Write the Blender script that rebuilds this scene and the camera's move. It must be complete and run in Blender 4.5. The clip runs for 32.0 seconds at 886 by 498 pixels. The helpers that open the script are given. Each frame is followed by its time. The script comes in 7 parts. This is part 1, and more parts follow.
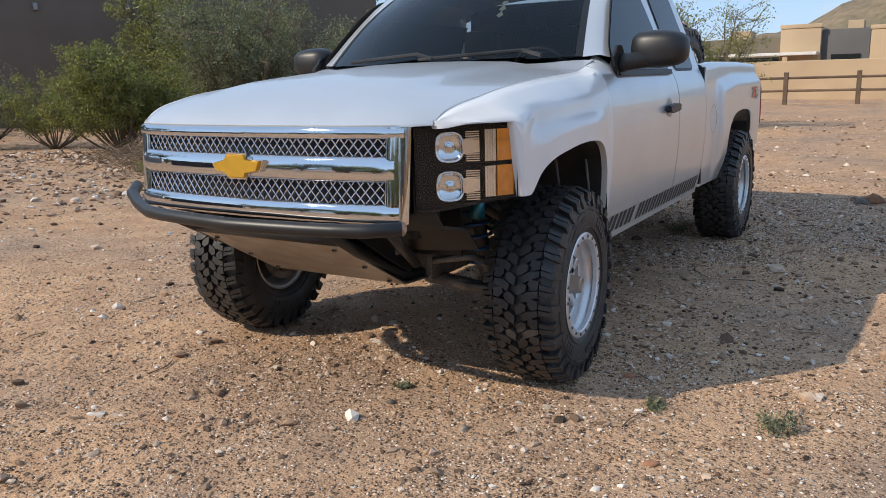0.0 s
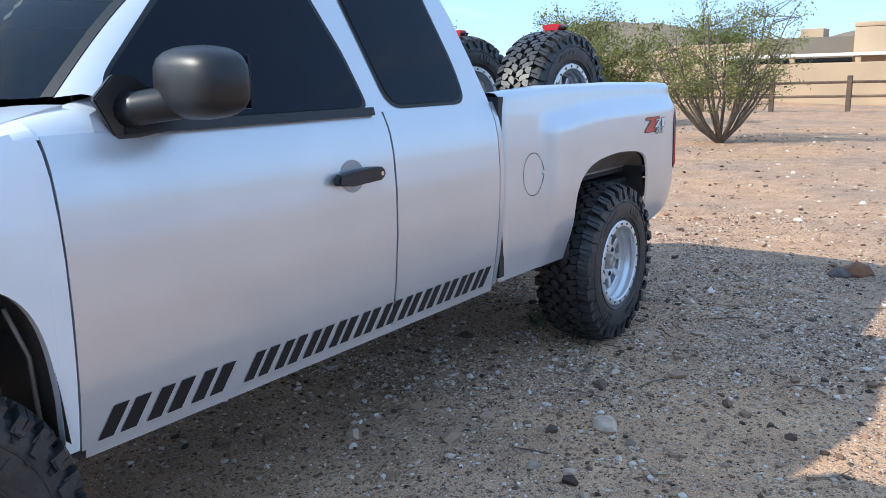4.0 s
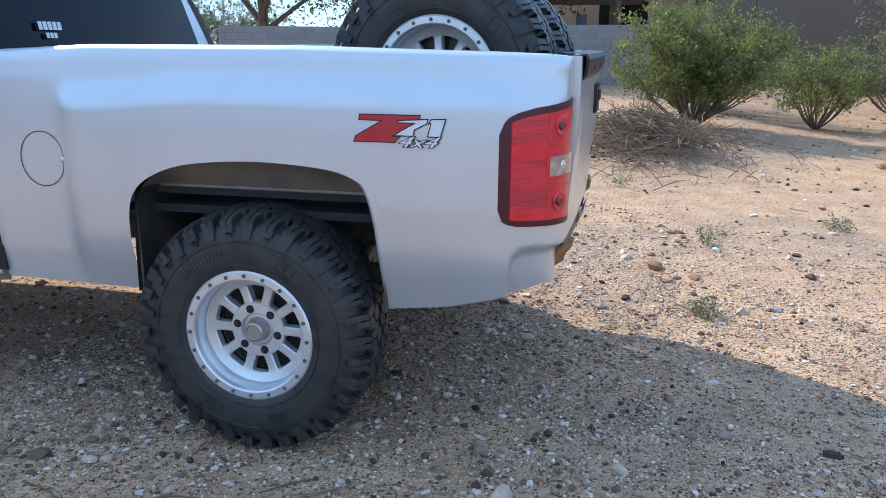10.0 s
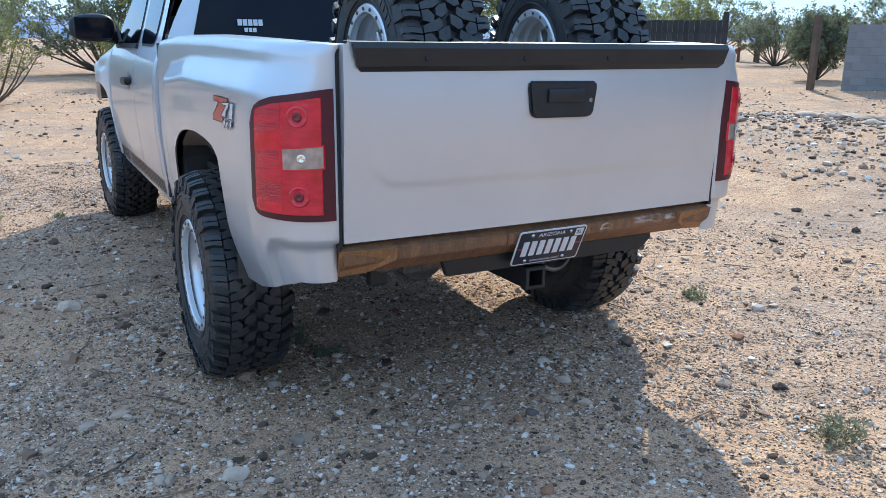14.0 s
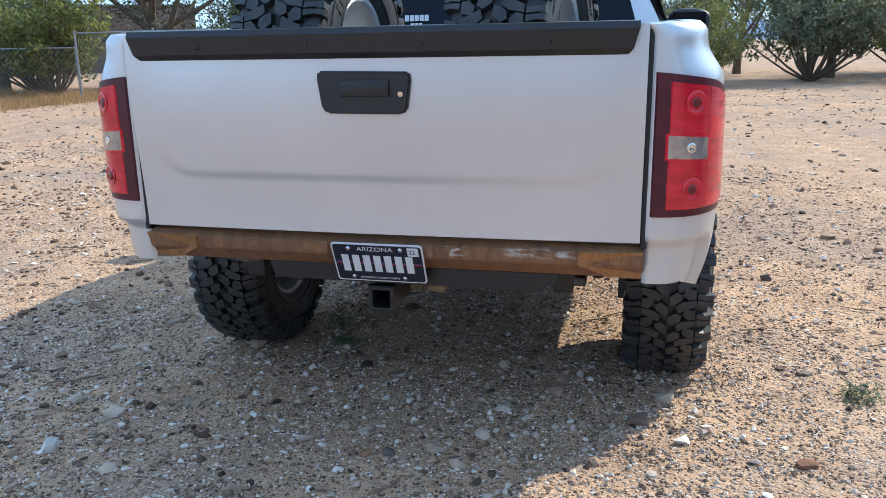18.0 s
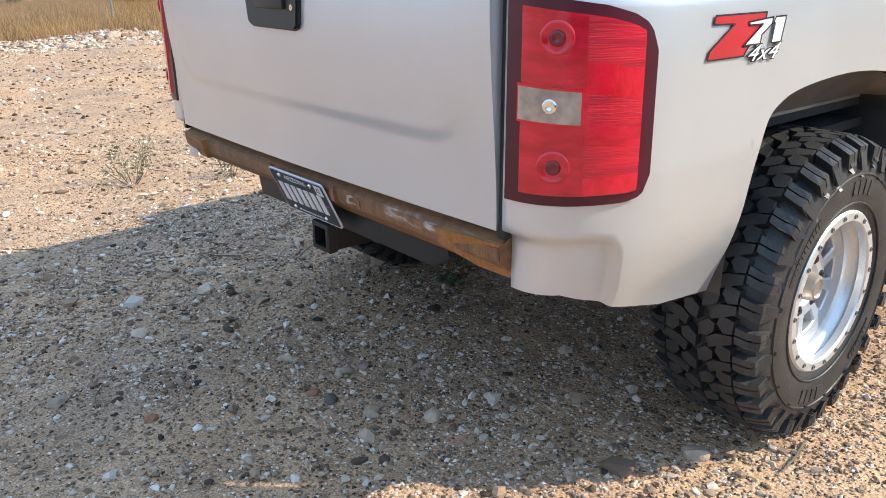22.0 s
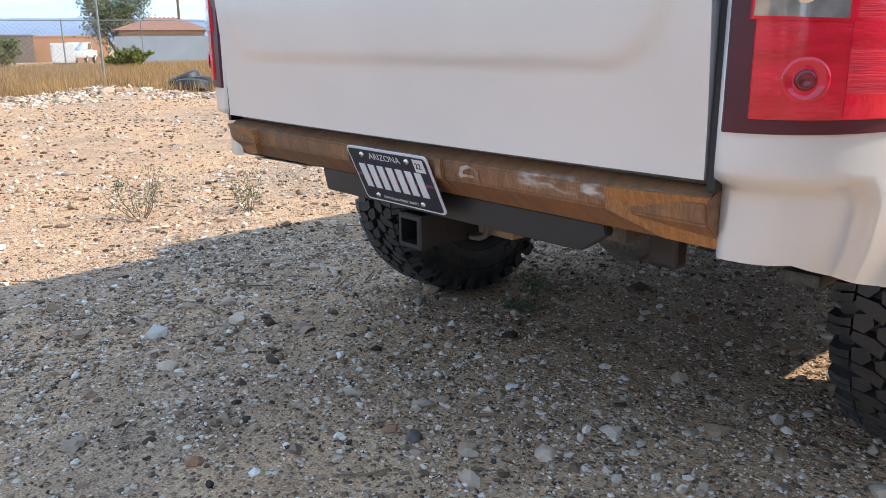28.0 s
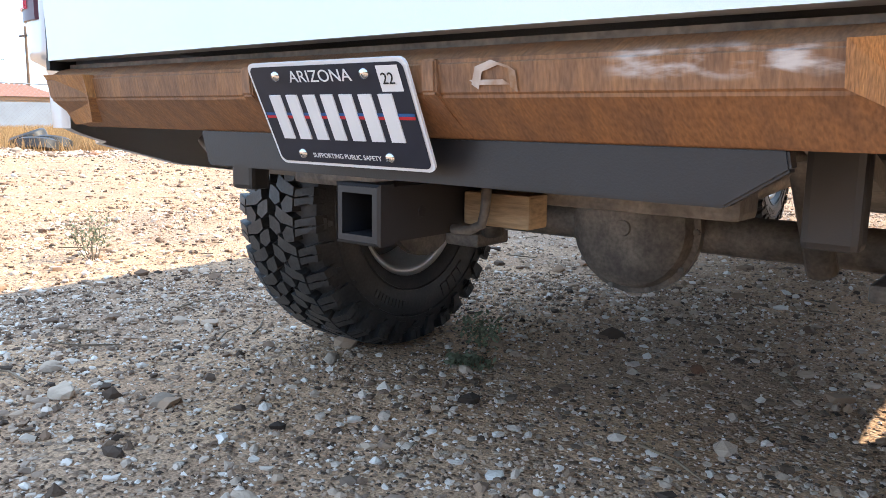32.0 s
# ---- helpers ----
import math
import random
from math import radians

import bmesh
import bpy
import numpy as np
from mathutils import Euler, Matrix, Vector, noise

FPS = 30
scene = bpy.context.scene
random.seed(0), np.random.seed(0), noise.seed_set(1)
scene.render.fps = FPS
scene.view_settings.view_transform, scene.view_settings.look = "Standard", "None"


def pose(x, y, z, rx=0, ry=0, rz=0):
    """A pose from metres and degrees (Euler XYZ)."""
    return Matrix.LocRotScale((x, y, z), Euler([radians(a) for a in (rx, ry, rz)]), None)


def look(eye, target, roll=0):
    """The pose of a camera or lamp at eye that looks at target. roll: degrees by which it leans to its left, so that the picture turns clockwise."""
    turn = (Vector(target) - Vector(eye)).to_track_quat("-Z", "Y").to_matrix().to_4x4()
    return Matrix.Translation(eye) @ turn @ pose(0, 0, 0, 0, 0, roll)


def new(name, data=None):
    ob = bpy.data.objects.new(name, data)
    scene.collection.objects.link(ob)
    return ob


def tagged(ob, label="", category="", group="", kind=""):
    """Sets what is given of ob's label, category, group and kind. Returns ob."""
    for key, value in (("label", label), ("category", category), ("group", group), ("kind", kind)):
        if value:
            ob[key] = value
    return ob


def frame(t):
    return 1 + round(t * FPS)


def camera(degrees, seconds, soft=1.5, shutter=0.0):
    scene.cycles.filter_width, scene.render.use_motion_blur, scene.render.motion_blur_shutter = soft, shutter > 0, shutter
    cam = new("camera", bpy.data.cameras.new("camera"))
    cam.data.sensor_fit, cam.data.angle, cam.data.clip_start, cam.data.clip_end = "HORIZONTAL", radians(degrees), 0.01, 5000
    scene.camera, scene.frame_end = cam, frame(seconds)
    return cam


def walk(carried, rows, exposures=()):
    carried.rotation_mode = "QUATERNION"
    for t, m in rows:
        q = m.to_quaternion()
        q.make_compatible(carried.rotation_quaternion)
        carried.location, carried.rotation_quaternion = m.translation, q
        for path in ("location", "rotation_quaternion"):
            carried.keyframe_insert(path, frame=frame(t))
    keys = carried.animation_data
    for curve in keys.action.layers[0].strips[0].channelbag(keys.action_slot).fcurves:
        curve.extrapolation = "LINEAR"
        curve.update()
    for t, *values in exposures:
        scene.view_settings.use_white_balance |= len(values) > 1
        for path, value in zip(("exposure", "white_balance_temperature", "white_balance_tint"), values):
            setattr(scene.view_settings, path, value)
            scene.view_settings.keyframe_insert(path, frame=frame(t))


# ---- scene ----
cam = camera(59.0, 32.0, soft=0.7)
PATH = [
    (0, (2.378, -3.384, 1.42), (1.362, -1.716, 0.992), -1.6),
    (0.5, (2.555, -3.204, 1.431), (1.348, -1.667, 1.009), -1.6),
    (1, (2.571, -2.87, 1.418), (1.302, -1.381, 1.007), -1.3),
    (1.5, (2.637, -2.537, 1.446), (1.359, -1.042, 1.081), -1.3),
    (2, (2.796, -2.135, 1.477), (1.533, -0.623, 1.134), -1.1),
    (2.5, (2.833, -1.771, 1.478), (1.605, -0.23, 1.135), -1.2),
    (3, (2.793, -1.329, 1.538), (1.604, 0.235, 1.166), -1.2),
    (3.5, (2.867, -0.913, 1.523), (1.713, 0.668, 1.113), -1.2),
    (5.5, (3.06, 0.81, 1.613), (1.719, 2.199, 1.091), -1.7),
    (6, (3.059, 1.311, 1.593), (1.64, 2.612, 1.047), -1.7),
    (6.5, (3.106, 1.792, 1.574), (1.611, 2.994, 1.007), -1.5),
    (7, (3.142, 2.299, 1.542), (1.548, 3.372, 0.988), -1.3),
    (7.5, (3.124, 2.832, 1.536), (1.415, 3.699, 0.965), -0.8),
    (8, (3.281, 3.296, 1.524), (1.466, 3.914, 0.954), -0.4),
    (8.5, (3.396, 3.761, 1.511), (1.507, 4.113, 0.957), 0.2),
    (9, (3.423, 4.209, 1.514), (1.499, 4.285, 0.975), 0.4),
    (9.5, (3.578, 4.647, 1.5), (1.657, 4.458, 0.977), 0.3),
    (10, (3.575, 4.945, 1.486), (1.69, 4.509, 0.981), 0.3),
    (10.5, (3.4, 5.273, 1.507), (1.583, 4.596, 1.017), 0.6),
    (11, (3.261, 5.683, 1.476), (1.536, 4.792, 0.997), 0.9),
    (11.5, (3.113, 6.017, 1.481), (1.498, 4.937, 1.004), 1.2),
    (12, (2.824, 6.255, 1.475), (1.332, 5.012, 0.995), 1.2),
    (12.5, (2.587, 6.517, 1.461), (1.223, 5.14, 0.969), 1.2),
    (13, (2.344, 6.786, 1.467), (1.118, 5.288, 0.963), 1.0),
    (13.5, (2.026, 6.939, 1.448), (0.948, 5.334, 0.937), 0.8),
    (14, (1.744, 7.089, 1.461), (0.818, 5.392, 0.949), 0.5),
    (14.5, (1.462, 7.274, 1.432), (0.685, 5.503, 0.921), 0.4),
    (15, (1.165, 7.313, 1.415), (0.549, 5.48, 0.905), 0.2),
    (15.5, (0.834, 7.269, 1.447), (0.384, 5.389, 0.932), -0.1),
    (17.5, (-0.45, 7.124, 1.378), (-0.166, 5.208, 0.88), -1.0),
    (18, (-0.773, 7.1, 1.403), (-0.317, 5.219, 0.898), -1.0),
    (18.5, (-0.981, 6.919, 1.371), (-0.36, 5.09, 0.854), -0.7),
    (19, (-1.16, 6.617, 1.4), (-0.365, 4.862, 0.864), -0.4),
    (19.5, (-1.425, 6.467, 1.381), (-0.472, 4.797, 0.829), 0.2),
    (20, (-1.642, 6.353, 1.401), (-0.539, 4.79, 0.816), 0.7),
    (20.5, (-1.695, 6.137, 1.37), (-0.454, 4.694, 0.755), 1.0),
    (21, (-1.779, 5.987, 1.396), (-0.431, 4.658, 0.749), 1.0),
    (21.5, (-1.957, 5.917, 1.375), (-0.54, 4.674, 0.707), 0.4),
    (22, (-1.971, 5.892, 1.363), (-0.536, 4.678, 0.682), -0.3),
    (22.5, (-1.866, 5.886, 1.305), (-0.435, 4.67, 0.617), -1.2),
    (23, (-1.781, 5.899, 1.273), (-0.376, 4.654, 0.584), -1.8),
    (23.5, (-1.762, 5.822, 1.177), (-0.368, 4.557, 0.501), -2.3),
    (24, (-1.754, 5.774, 1.132), (-0.356, 4.498, 0.486), -2.5),
    (24.5, (-1.72, 5.777, 1.041), (-0.306, 4.498, 0.435), -2.4),
    (25, (-1.687, 5.798, 0.985), (-0.254, 4.517, 0.432), -2.0),
    (25.5, (-1.676, 5.802, 0.975), (-0.229, 4.519, 0.465), -1.6),
    (27.5, (-1.515, 5.878, 0.908), (-0.053, 4.609, 0.406), -0.4),
    (28, (-1.473, 5.916, 1.044), (-0.028, 4.634, 0.526), -0.4),
    (28.5, (-1.376, 5.82, 1.131), (0.037, 4.51, 0.596), -0.5),
    (29, (-1.253, 5.739, 1.183), (0.116, 4.389, 0.634), -0.6),
    (29.5, (-1.013, 5.74, 1.188), (0.315, 4.351, 0.633), -0.8),
    (30, (-0.889, 5.679, 1.146), (0.397, 4.246, 0.609), -0.7),
    (30.5, (-0.808, 5.572, 1.009), (0.451, 4.101, 0.512), -0.3),
    (31, (-0.774, 5.532, 0.843), (0.472, 4.031, 0.401), -0.1),
    (31.5, (-0.79, 5.518, 0.739), (0.454, 3.998, 0.358), 0.3),
    (32, (-0.791, 5.515, 0.713), (0.444, 3.976, 0.388), 0.9),
]
EXPOSURE = [(0, 0.80, 6500, 10), (2, 0.82, 6050, 9), (3.5, 1.28, 5650, 7), (6, 1.42, 5650, 7), (9, 1.50, 5600, 6), (11, 1.40, 5500, 5), (13, 1.38, 5400, 3), (17.5, 1.42, 5600, 4), (20, 1.46, 5850, 4), (23, 1.62, 6200, 5), (28, 1.66, 6250, 6), (30.5, 2.0, 6150, 7), (32, 2.4, 6400, 8)]
walk(cam, [(t, look(eye, target, roll)) for t, eye, target, roll in PATH], EXPOSURE)

# ---- world and sun ----
SUN = Vector((-0.88, -1.08, 1.0)).normalized()
world = bpy.data.worlds.new("sky")
scene.world = world
world.use_nodes = True
wn, wl = world.node_tree.nodes, world.node_tree.links
sky = wn.new("ShaderNodeTexSky")
sky.sky_type = "NISHITA"
sky.sun_disc = False
sky.sun_elevation = math.asin(SUN.z)
sky.sun_rotation = math.atan2(SUN.x, SUN.y)
sky.dust_density, sky.air_density, sky.ozone_density = 0.4, 1.0, 2.0
sky.altitude = 1500
cloud_co = wn.new("ShaderNodeTexCoord")
cloud_map = wn.new("ShaderNodeMapping")
cloud_map.inputs["Scale"].default_value = (1.6, 1.6, 7.0)
cloud_noise = wn.new("ShaderNodeTexNoise")
cloud_noise.inputs["Scale"].default_value = 2.2
cloud_noise.inputs["Detail"].default_value = 8
cloud_noise.inputs["Roughness"].default_value = 0.6
cloud_ramp = wn.new("ShaderNodeValToRGB")
cloud_ramp.color_ramp.elements[0].position = 0.53
cloud_ramp.color_ramp.elements[1].position = 0.80
cloud_mix = wn.new("ShaderNodeMixRGB")
cloud_mix.inputs[2].default_value = (3.0, 3.05, 3.1, 1)
wl.new(cloud_co.outputs["Generated"], cloud_map.inputs["Vector"])
wl.new(cloud_map.outputs[0], cloud_noise.inputs["Vector"])
wl.new(cloud_noise.outputs["Fac"], cloud_ramp.inputs["Fac"])
wl.new(cloud_ramp.outputs["Color"], cloud_mix.inputs["Fac"])
# flat blue mixed into the sky to even its horizon and zenith brightness
flat_blue = wn.new("ShaderNodeMixRGB")
flat_blue.inputs[0].default_value = 0.86
flat_blue.inputs[2].default_value = (1.6, 2.3, 3.35, 1)
wl.new(sky.outputs["Color"], flat_blue.inputs[1])
wl.new(flat_blue.outputs[0], cloud_mix.inputs[1])
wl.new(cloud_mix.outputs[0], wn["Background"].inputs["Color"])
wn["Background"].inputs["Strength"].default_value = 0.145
sun_data = bpy.data.lights.new("sun", "SUN")
sun_data.energy, sun_data.angle, sun_data.color = 2.35, radians(0.6), (1.0, 0.88, 0.70)
sun_ob = new("sun", sun_data)
sun_ob.matrix_world = look(SUN * 60, (0, 0, 0))


# ---- materials ----
def mat(name, col, rough=0.6, metal=0.0, coat=0.0, var=0.15, scale=8.0, bump=0.0, bump_scale=60.0, col2=None, spec=0.5, island=0.0, rnd=0.0, fine=0.0, coords="Object", stretch=None):
    """A principled surface whose colour wanders between two tones at two scales, with fine relief."""
    m = bpy.data.materials.new(name)
    m.use_nodes = True
    n, l = m.node_tree.nodes, m.node_tree.links
    b = n["Principled BSDF"]
    b.inputs["Roughness"].default_value = rough
    b.inputs["Metallic"].default_value = metal
    b.inputs["Coat Weight"].default_value = coat
    b.inputs["Coat Roughness"].default_value = 0.04
    b.inputs["Specular IOR Level"].default_value = spec
    co = n.new("ShaderNodeTexCoord")
    if stretch:
        mp = n.new("ShaderNodeMapping")
        mp.inputs["Scale"].default_value = stretch
        l.new(co.outputs[coords], mp.inputs["Vector"])
    from_here = mp.outputs[0] if stretch else co.outputs[coords]
    n1 = n.new("ShaderNodeTexNoise")
    n1.inputs["Scale"].default_value = scale
    n1.inputs["Detail"].default_value = 6
    l.new(from_here, n1.inputs["Vector"])
    mix = n.new("ShaderNodeMixRGB")
    c2 = col2 or tuple(c * (1 - var) for c in col)
    mix.inputs[1].default_value = (*col, 1)
    mix.inputs[2].default_value = (*c2, 1)
    ramp = n.new("ShaderNodeValToRGB")
    ramp.color_ramp.elements[0].position, ramp.color_ramp.elements[1].position = 0.36, 0.64
    l.new(n1.outputs["Fac"], ramp.inputs["Fac"])
    l.new(ramp.outputs["Color"], mix.inputs["Fac"])
    out = mix.outputs[0]
    if fine:
        n2 = n.new("ShaderNodeTexNoise")
        n2.inputs["Scale"].default_value = bump_scale
        n2.inputs["Detail"].default_value = 3
        l.new(from_here, n2.inputs["Vector"])
        mm = n.new("ShaderNodeMapRange")
        mm.inputs["From Min"].default_value, mm.inputs["From Max"].default_value = 0.3, 0.7
        mm.inputs["To Min"].default_value, mm.inputs["To Max"].default_value = 1 - fine, 1 + fine
        l.new(n2.outputs["Fac"], mm.inputs["Value"])
        hs = n.new("ShaderNodeHueSaturation")
        l.new(out, hs.inputs["Color"])
        l.new(mm.outputs[0], hs.inputs["Value"])
        out = hs.outputs[0]
    for amount, node, socket in ((island, "ShaderNodeNewGeometry", "Random Per Island"), (rnd, "ShaderNodeObjectInfo", "Random")):
        if amount:
            g = n.new(node)
            mr = n.new("ShaderNodeMapRange")
            mr.inputs["To Min"].default_value, mr.inputs["To Max"].default_value = 1 - amount, 1 + amount
            l.new(g.outputs[socket], mr.inputs["Value"])
            hs = n.new("ShaderNodeHueSaturation")
            l.new(out, hs.inputs["Color"])
            l.new(mr.outputs[0], hs.inputs["Value"])
            out = hs.outputs[0]
    l.new(out, b.inputs["Base Color"])
    if bump:
        nb = n.new("ShaderNodeTexNoise")
        nb.inputs["Scale"].default_value = bump_scale
        nb.inputs["Detail"].default_value = 5
        l.new(from_here, nb.inputs["Vector"])
        bp = n.new("ShaderNodeBump")
        bp.inputs["Strength"].default_value = bump
        bp.inputs["Distance"].default_value = 0.01
        l.new(nb.outputs["Fac"], bp.inputs["Height"])
        l.new(bp.outputs[0], b.inputs["Normal"])
    return m


def glass(name, tint, see, rough=0.02):
    """Tinted glass: a share of what is behind shows through, the rest is a glossy dark pane."""
    m = bpy.data.materials.new(name)
    m.use_nodes = True
    n, l = m.node_tree.nodes, m.node_tree.links
    b = n["Principled BSDF"]
    b.inputs["Base Color"].default_value = (*tint, 1)
    b.inputs["Roughness"].default_value = rough
    tr = n.new("ShaderNodeBsdfTransparent")
    tr.inputs["Color"].default_value = (see, see, see, 1)
    gl = n.new("ShaderNodeBsdfGlossy")
    gl.inputs["Roughness"].default_value = rough
    fr = n.new("ShaderNodeFresnel")
    mx = n.new("ShaderNodeMixShader")
    l.new(fr.outputs[0], mx.inputs["Fac"])
    l.new(tr.outputs[0], mx.inputs[1])
    l.new(gl.outputs[0], mx.inputs[2])
    l.new(mx.outputs[0], n["Material Output"].inputs["Surface"])
    return m


SILVER = mat("silver_paint", (0.64, 0.65, 0.67), 0.34, 0.56, 0.5, 0.05, 3.0, 0.012, 700, fine=0.03)
WHITE = mat("white_gelcoat", (0.74, 0.74, 0.745), 0.32, 0.0, 0.5, 0.05, 4.0, 0.01, 300)
CHROME = mat("chrome", (0.72, 0.73, 0.75), 0.035, 1.0, 0, 0.03, 5.0)
ALLOY = mat("machined_alloy", (0.78, 0.785, 0.80), 0.34, 0.65, 0, 0.10, 14.0, 0.04, 180, fine=0.06)
BLACK = mat("satin_black_plastic", (0.018, 0.018, 0.020), 0.42, 0, 0, 0.3, 10.0, 0.05, 350)
RUBBER = mat("tyre_rubber", (0.024, 0.024, 0.026), 0.46, 0, 0, 0.35, 14.0, 0.12, 120, col2=(0.044, 0.041, 0.039), fine=0.25)
SEAL = mat("black_rubber_seal", (0.012, 0.012, 0.013), 0.5, 0, 0, 0.2, 20.0)
# lightened and browned to paint in ground reflection as well as dust
LIT_DUST_LINER = mat("lit_dusty_black_plastic", (0.15, 0.138, 0.125), 0.28, 0, 0.2, 0.3, 6.0, 0.06, 90, col2=(0.26, 0.215, 0.17))
TEAL = mat("teal_anodised", (0.02, 0.16, 0.22), 0.28, 0.5, 0.2, 0.2, 20.0)
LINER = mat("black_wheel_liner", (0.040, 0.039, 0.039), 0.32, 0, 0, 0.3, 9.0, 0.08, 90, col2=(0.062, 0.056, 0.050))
STEEL = mat("dusty_black_steel", (0.085, 0.078, 0.072), 0.55, 0.1, 0, 0.3, 12.0, 0.12, 110, col2=(0.20, 0.175, 0.150), fine=0.25)
PLATE_AL = mat("brushed_aluminium", (0.52, 0.49, 0.45), 0.42, 0.8, 0, 0.2, 9.0, 0.05, 120, col2=(0.40, 0.34, 0.28))
RUST = mat("rusted_steel", (0.275, 0.135, 0.060), 0.58, 0.1, 0, 0.3, 6.0, 0.2, 60, col2=(0.19, 0.098, 0.052), fine=0.26, stretch=(5.0, 2.0, 0.9))
RUST_PLATE = mat("streaked_rust", (0.43, 0.205, 0.070), 0.6, 0.1, 0, 0.3, 8.0, 0.35, 60, col2=(0.30, 0.140, 0.054), fine=0.35, stretch=(13.0, 5.0, 1.3))


def scuffed(m, x_lo, x_hi, z_lo, z_hi, tone):
    """Pale rubbed-bare scuffs, torn at their edges, over one stretch of a surface."""
    n, l = m.node_tree.nodes, m.node_tree.links
    b = n["Principled BSDF"]
    co, sep = n.new("ShaderNodeTexCoord"), n.new("ShaderNodeSeparateXYZ")
    l.new(co.outputs["Object"], sep.inputs[0])

    def edge(socket, a, c):
        r = n.new("ShaderNodeMapRange")
        r.interpolation_type = "SMOOTHSTEP"
        r.inputs["From Min"].default_value, r.inputs["From Max"].default_value = a, c
        l.new(socket, r.inputs["Value"])
        return r.outputs[0]

    def times(a, c):
        r = n.new("ShaderNodeMath")
        r.operation = "MULTIPLY"
        l.new(a, r.inputs[0])
        l.new(c, r.inputs[1])
        return r.outputs[0]

    mp = n.new("ShaderNodeMapping")
    mp.inputs["Scale"].default_value = (9, 9, 34)
    l.new(co.outputs["Object"], mp.inputs["Vector"])
    nz = n.new("ShaderNodeTexNoise")
    nz.inputs["Scale"].default_value, nz.inputs["Detail"].default_value = 1.6, 5
    l.new(mp.outputs[0], nz.inputs["Vector"])
    inside = times(times(edge(sep.outputs[0], x_lo, x_lo + 0.05), edge(sep.outputs[0], x_hi, x_hi - 0.05)), times(edge(sep.outputs[2], z_lo, z_lo + 0.012), edge(sep.outputs[2], z_hi, z_hi - 0.012)))
    mask = times(inside, edge(nz.outputs["Fac"], 0.47, 0.68))
    mix = n.new("ShaderNodeMixRGB")
    mix.inputs[2].default_value = (*tone, 1)
    l.new(mask, mix.inputs[0])
    l.new(b.inputs["Base Color"].links[0].from_socket, mix.inputs[1])
    l.new(mix.outputs[0], b.inputs["Base Color"])


scuffed(RUST, -0.78, -0.40, 0.752, 0.794, (0.55, 0.49, 0.45))
BARE = mat("scratched_bare_steel", (0.50, 0.42, 0.36), 0.5, 0.3, 0, 0.3, 26.0, 0.15, 120, col2=(0.27, 0.145, 0.07))
RED_LENS = mat("red_lens", (0.70, 0.007, 0.038), 0.16, 0, 0.6, 0.4, 14.0, 0.10, 60, col2=(0.50, 0.003, 0.018), stretch=(1, 1, 3.2))
RED_RIB = mat("ribbed_red_lens", (0.66, 0.006, 0.024), 0.20, 0, 0.6, 0.4, 9.0, 0.25, 40, col2=(0.42, 0.002, 0.020), stretch=(0.4, 0.4, 9.0))
RED_BRIGHT = mat("bright_red_reflector", (0.80, 0.010, 0.042), 0.14, 0.1, 0.5, 0.4, 20.0, 0.2, 50, col2=(0.64, 0.004, 0.020))
REFLECTOR = mat("reflector_chrome", (0.86, 0.87, 0.88), 0.10, 1.0, 0.0, 0.06, 20.0, 0.03, 120)
BULB_RED = mat("red_bulb_well", (0.20, 0.002, 0.014), 0.25, 0, 0.5, 0.4, 30.0)
DARK_RED = mat("dark_red_lens", (0.075, 0.002, 0.014), 0.35, 0, 0.05, 0.3, 10.0)
CLEAR = mat("clear_lens", (0.46, 0.42, 0.41), 0.10, 0.5, 1.0, 0.4, 30.0)
AMBER = mat("amber_lens", (0.92, 0.30, 0.02), 0.12, 0, 1.0, 0.25, 30.0, 0.1, 120)
GOLD = mat("gold_emblem", (0.78, 0.46, 0.05), 0.28, 0.55, 0.6, 0.1, 20.0)
TINT = mat("black_tinted_glass", (0.005, 0.008, 0.016), 0.04, 0, 0, 0.2, 3.0, spec=0.18)
LAMP_GLASS = glass("clear_lamp_cover", (0.9, 0.9, 0.9), 0.94)
SHIELD = glass("windscreen_glass", (0.02, 0.02, 0.02), 0.42)
CABIN = mat("dark_cabin_trim", (0.03, 0.03, 0.032), 0.7, 0, 0, 0.3, 12.0)
DECAL_BLACK = mat("black_vinyl", (0.012, 0.012, 0.014), 0.35, 0, 0, 0.1, 10.0)
DECAL_RED = mat("red_vinyl", (0.48, 0.015, 0.025), 0.3, 0, 0.3, 0.1, 10.0)
DECAL_WHITE = mat("white_vinyl", (0.75, 0.75, 0.76), 0.3, 0, 0.3, 0.05, 10.0)
PLATE_NAVY = mat("navy_plate", (0.012, 0.014, 0.028), 0.35, 0, 0.3, 0.2, 30.0)
BLUE_COAT = mat("blue_spring_paint", (0.02, 0.10, 0.30), 0.3, 0, 0.5, 0.2, 20.0)
BED = mat("bed_liner", (0.03, 0.03, 0.03), 0.8, 0, 0, 0.3, 20.0, 0.3, 250)
PAPER = mat("pale_sticker", (0.55, 0.68, 0.58), 0.5, 0, 0, 0.2, 60.0)

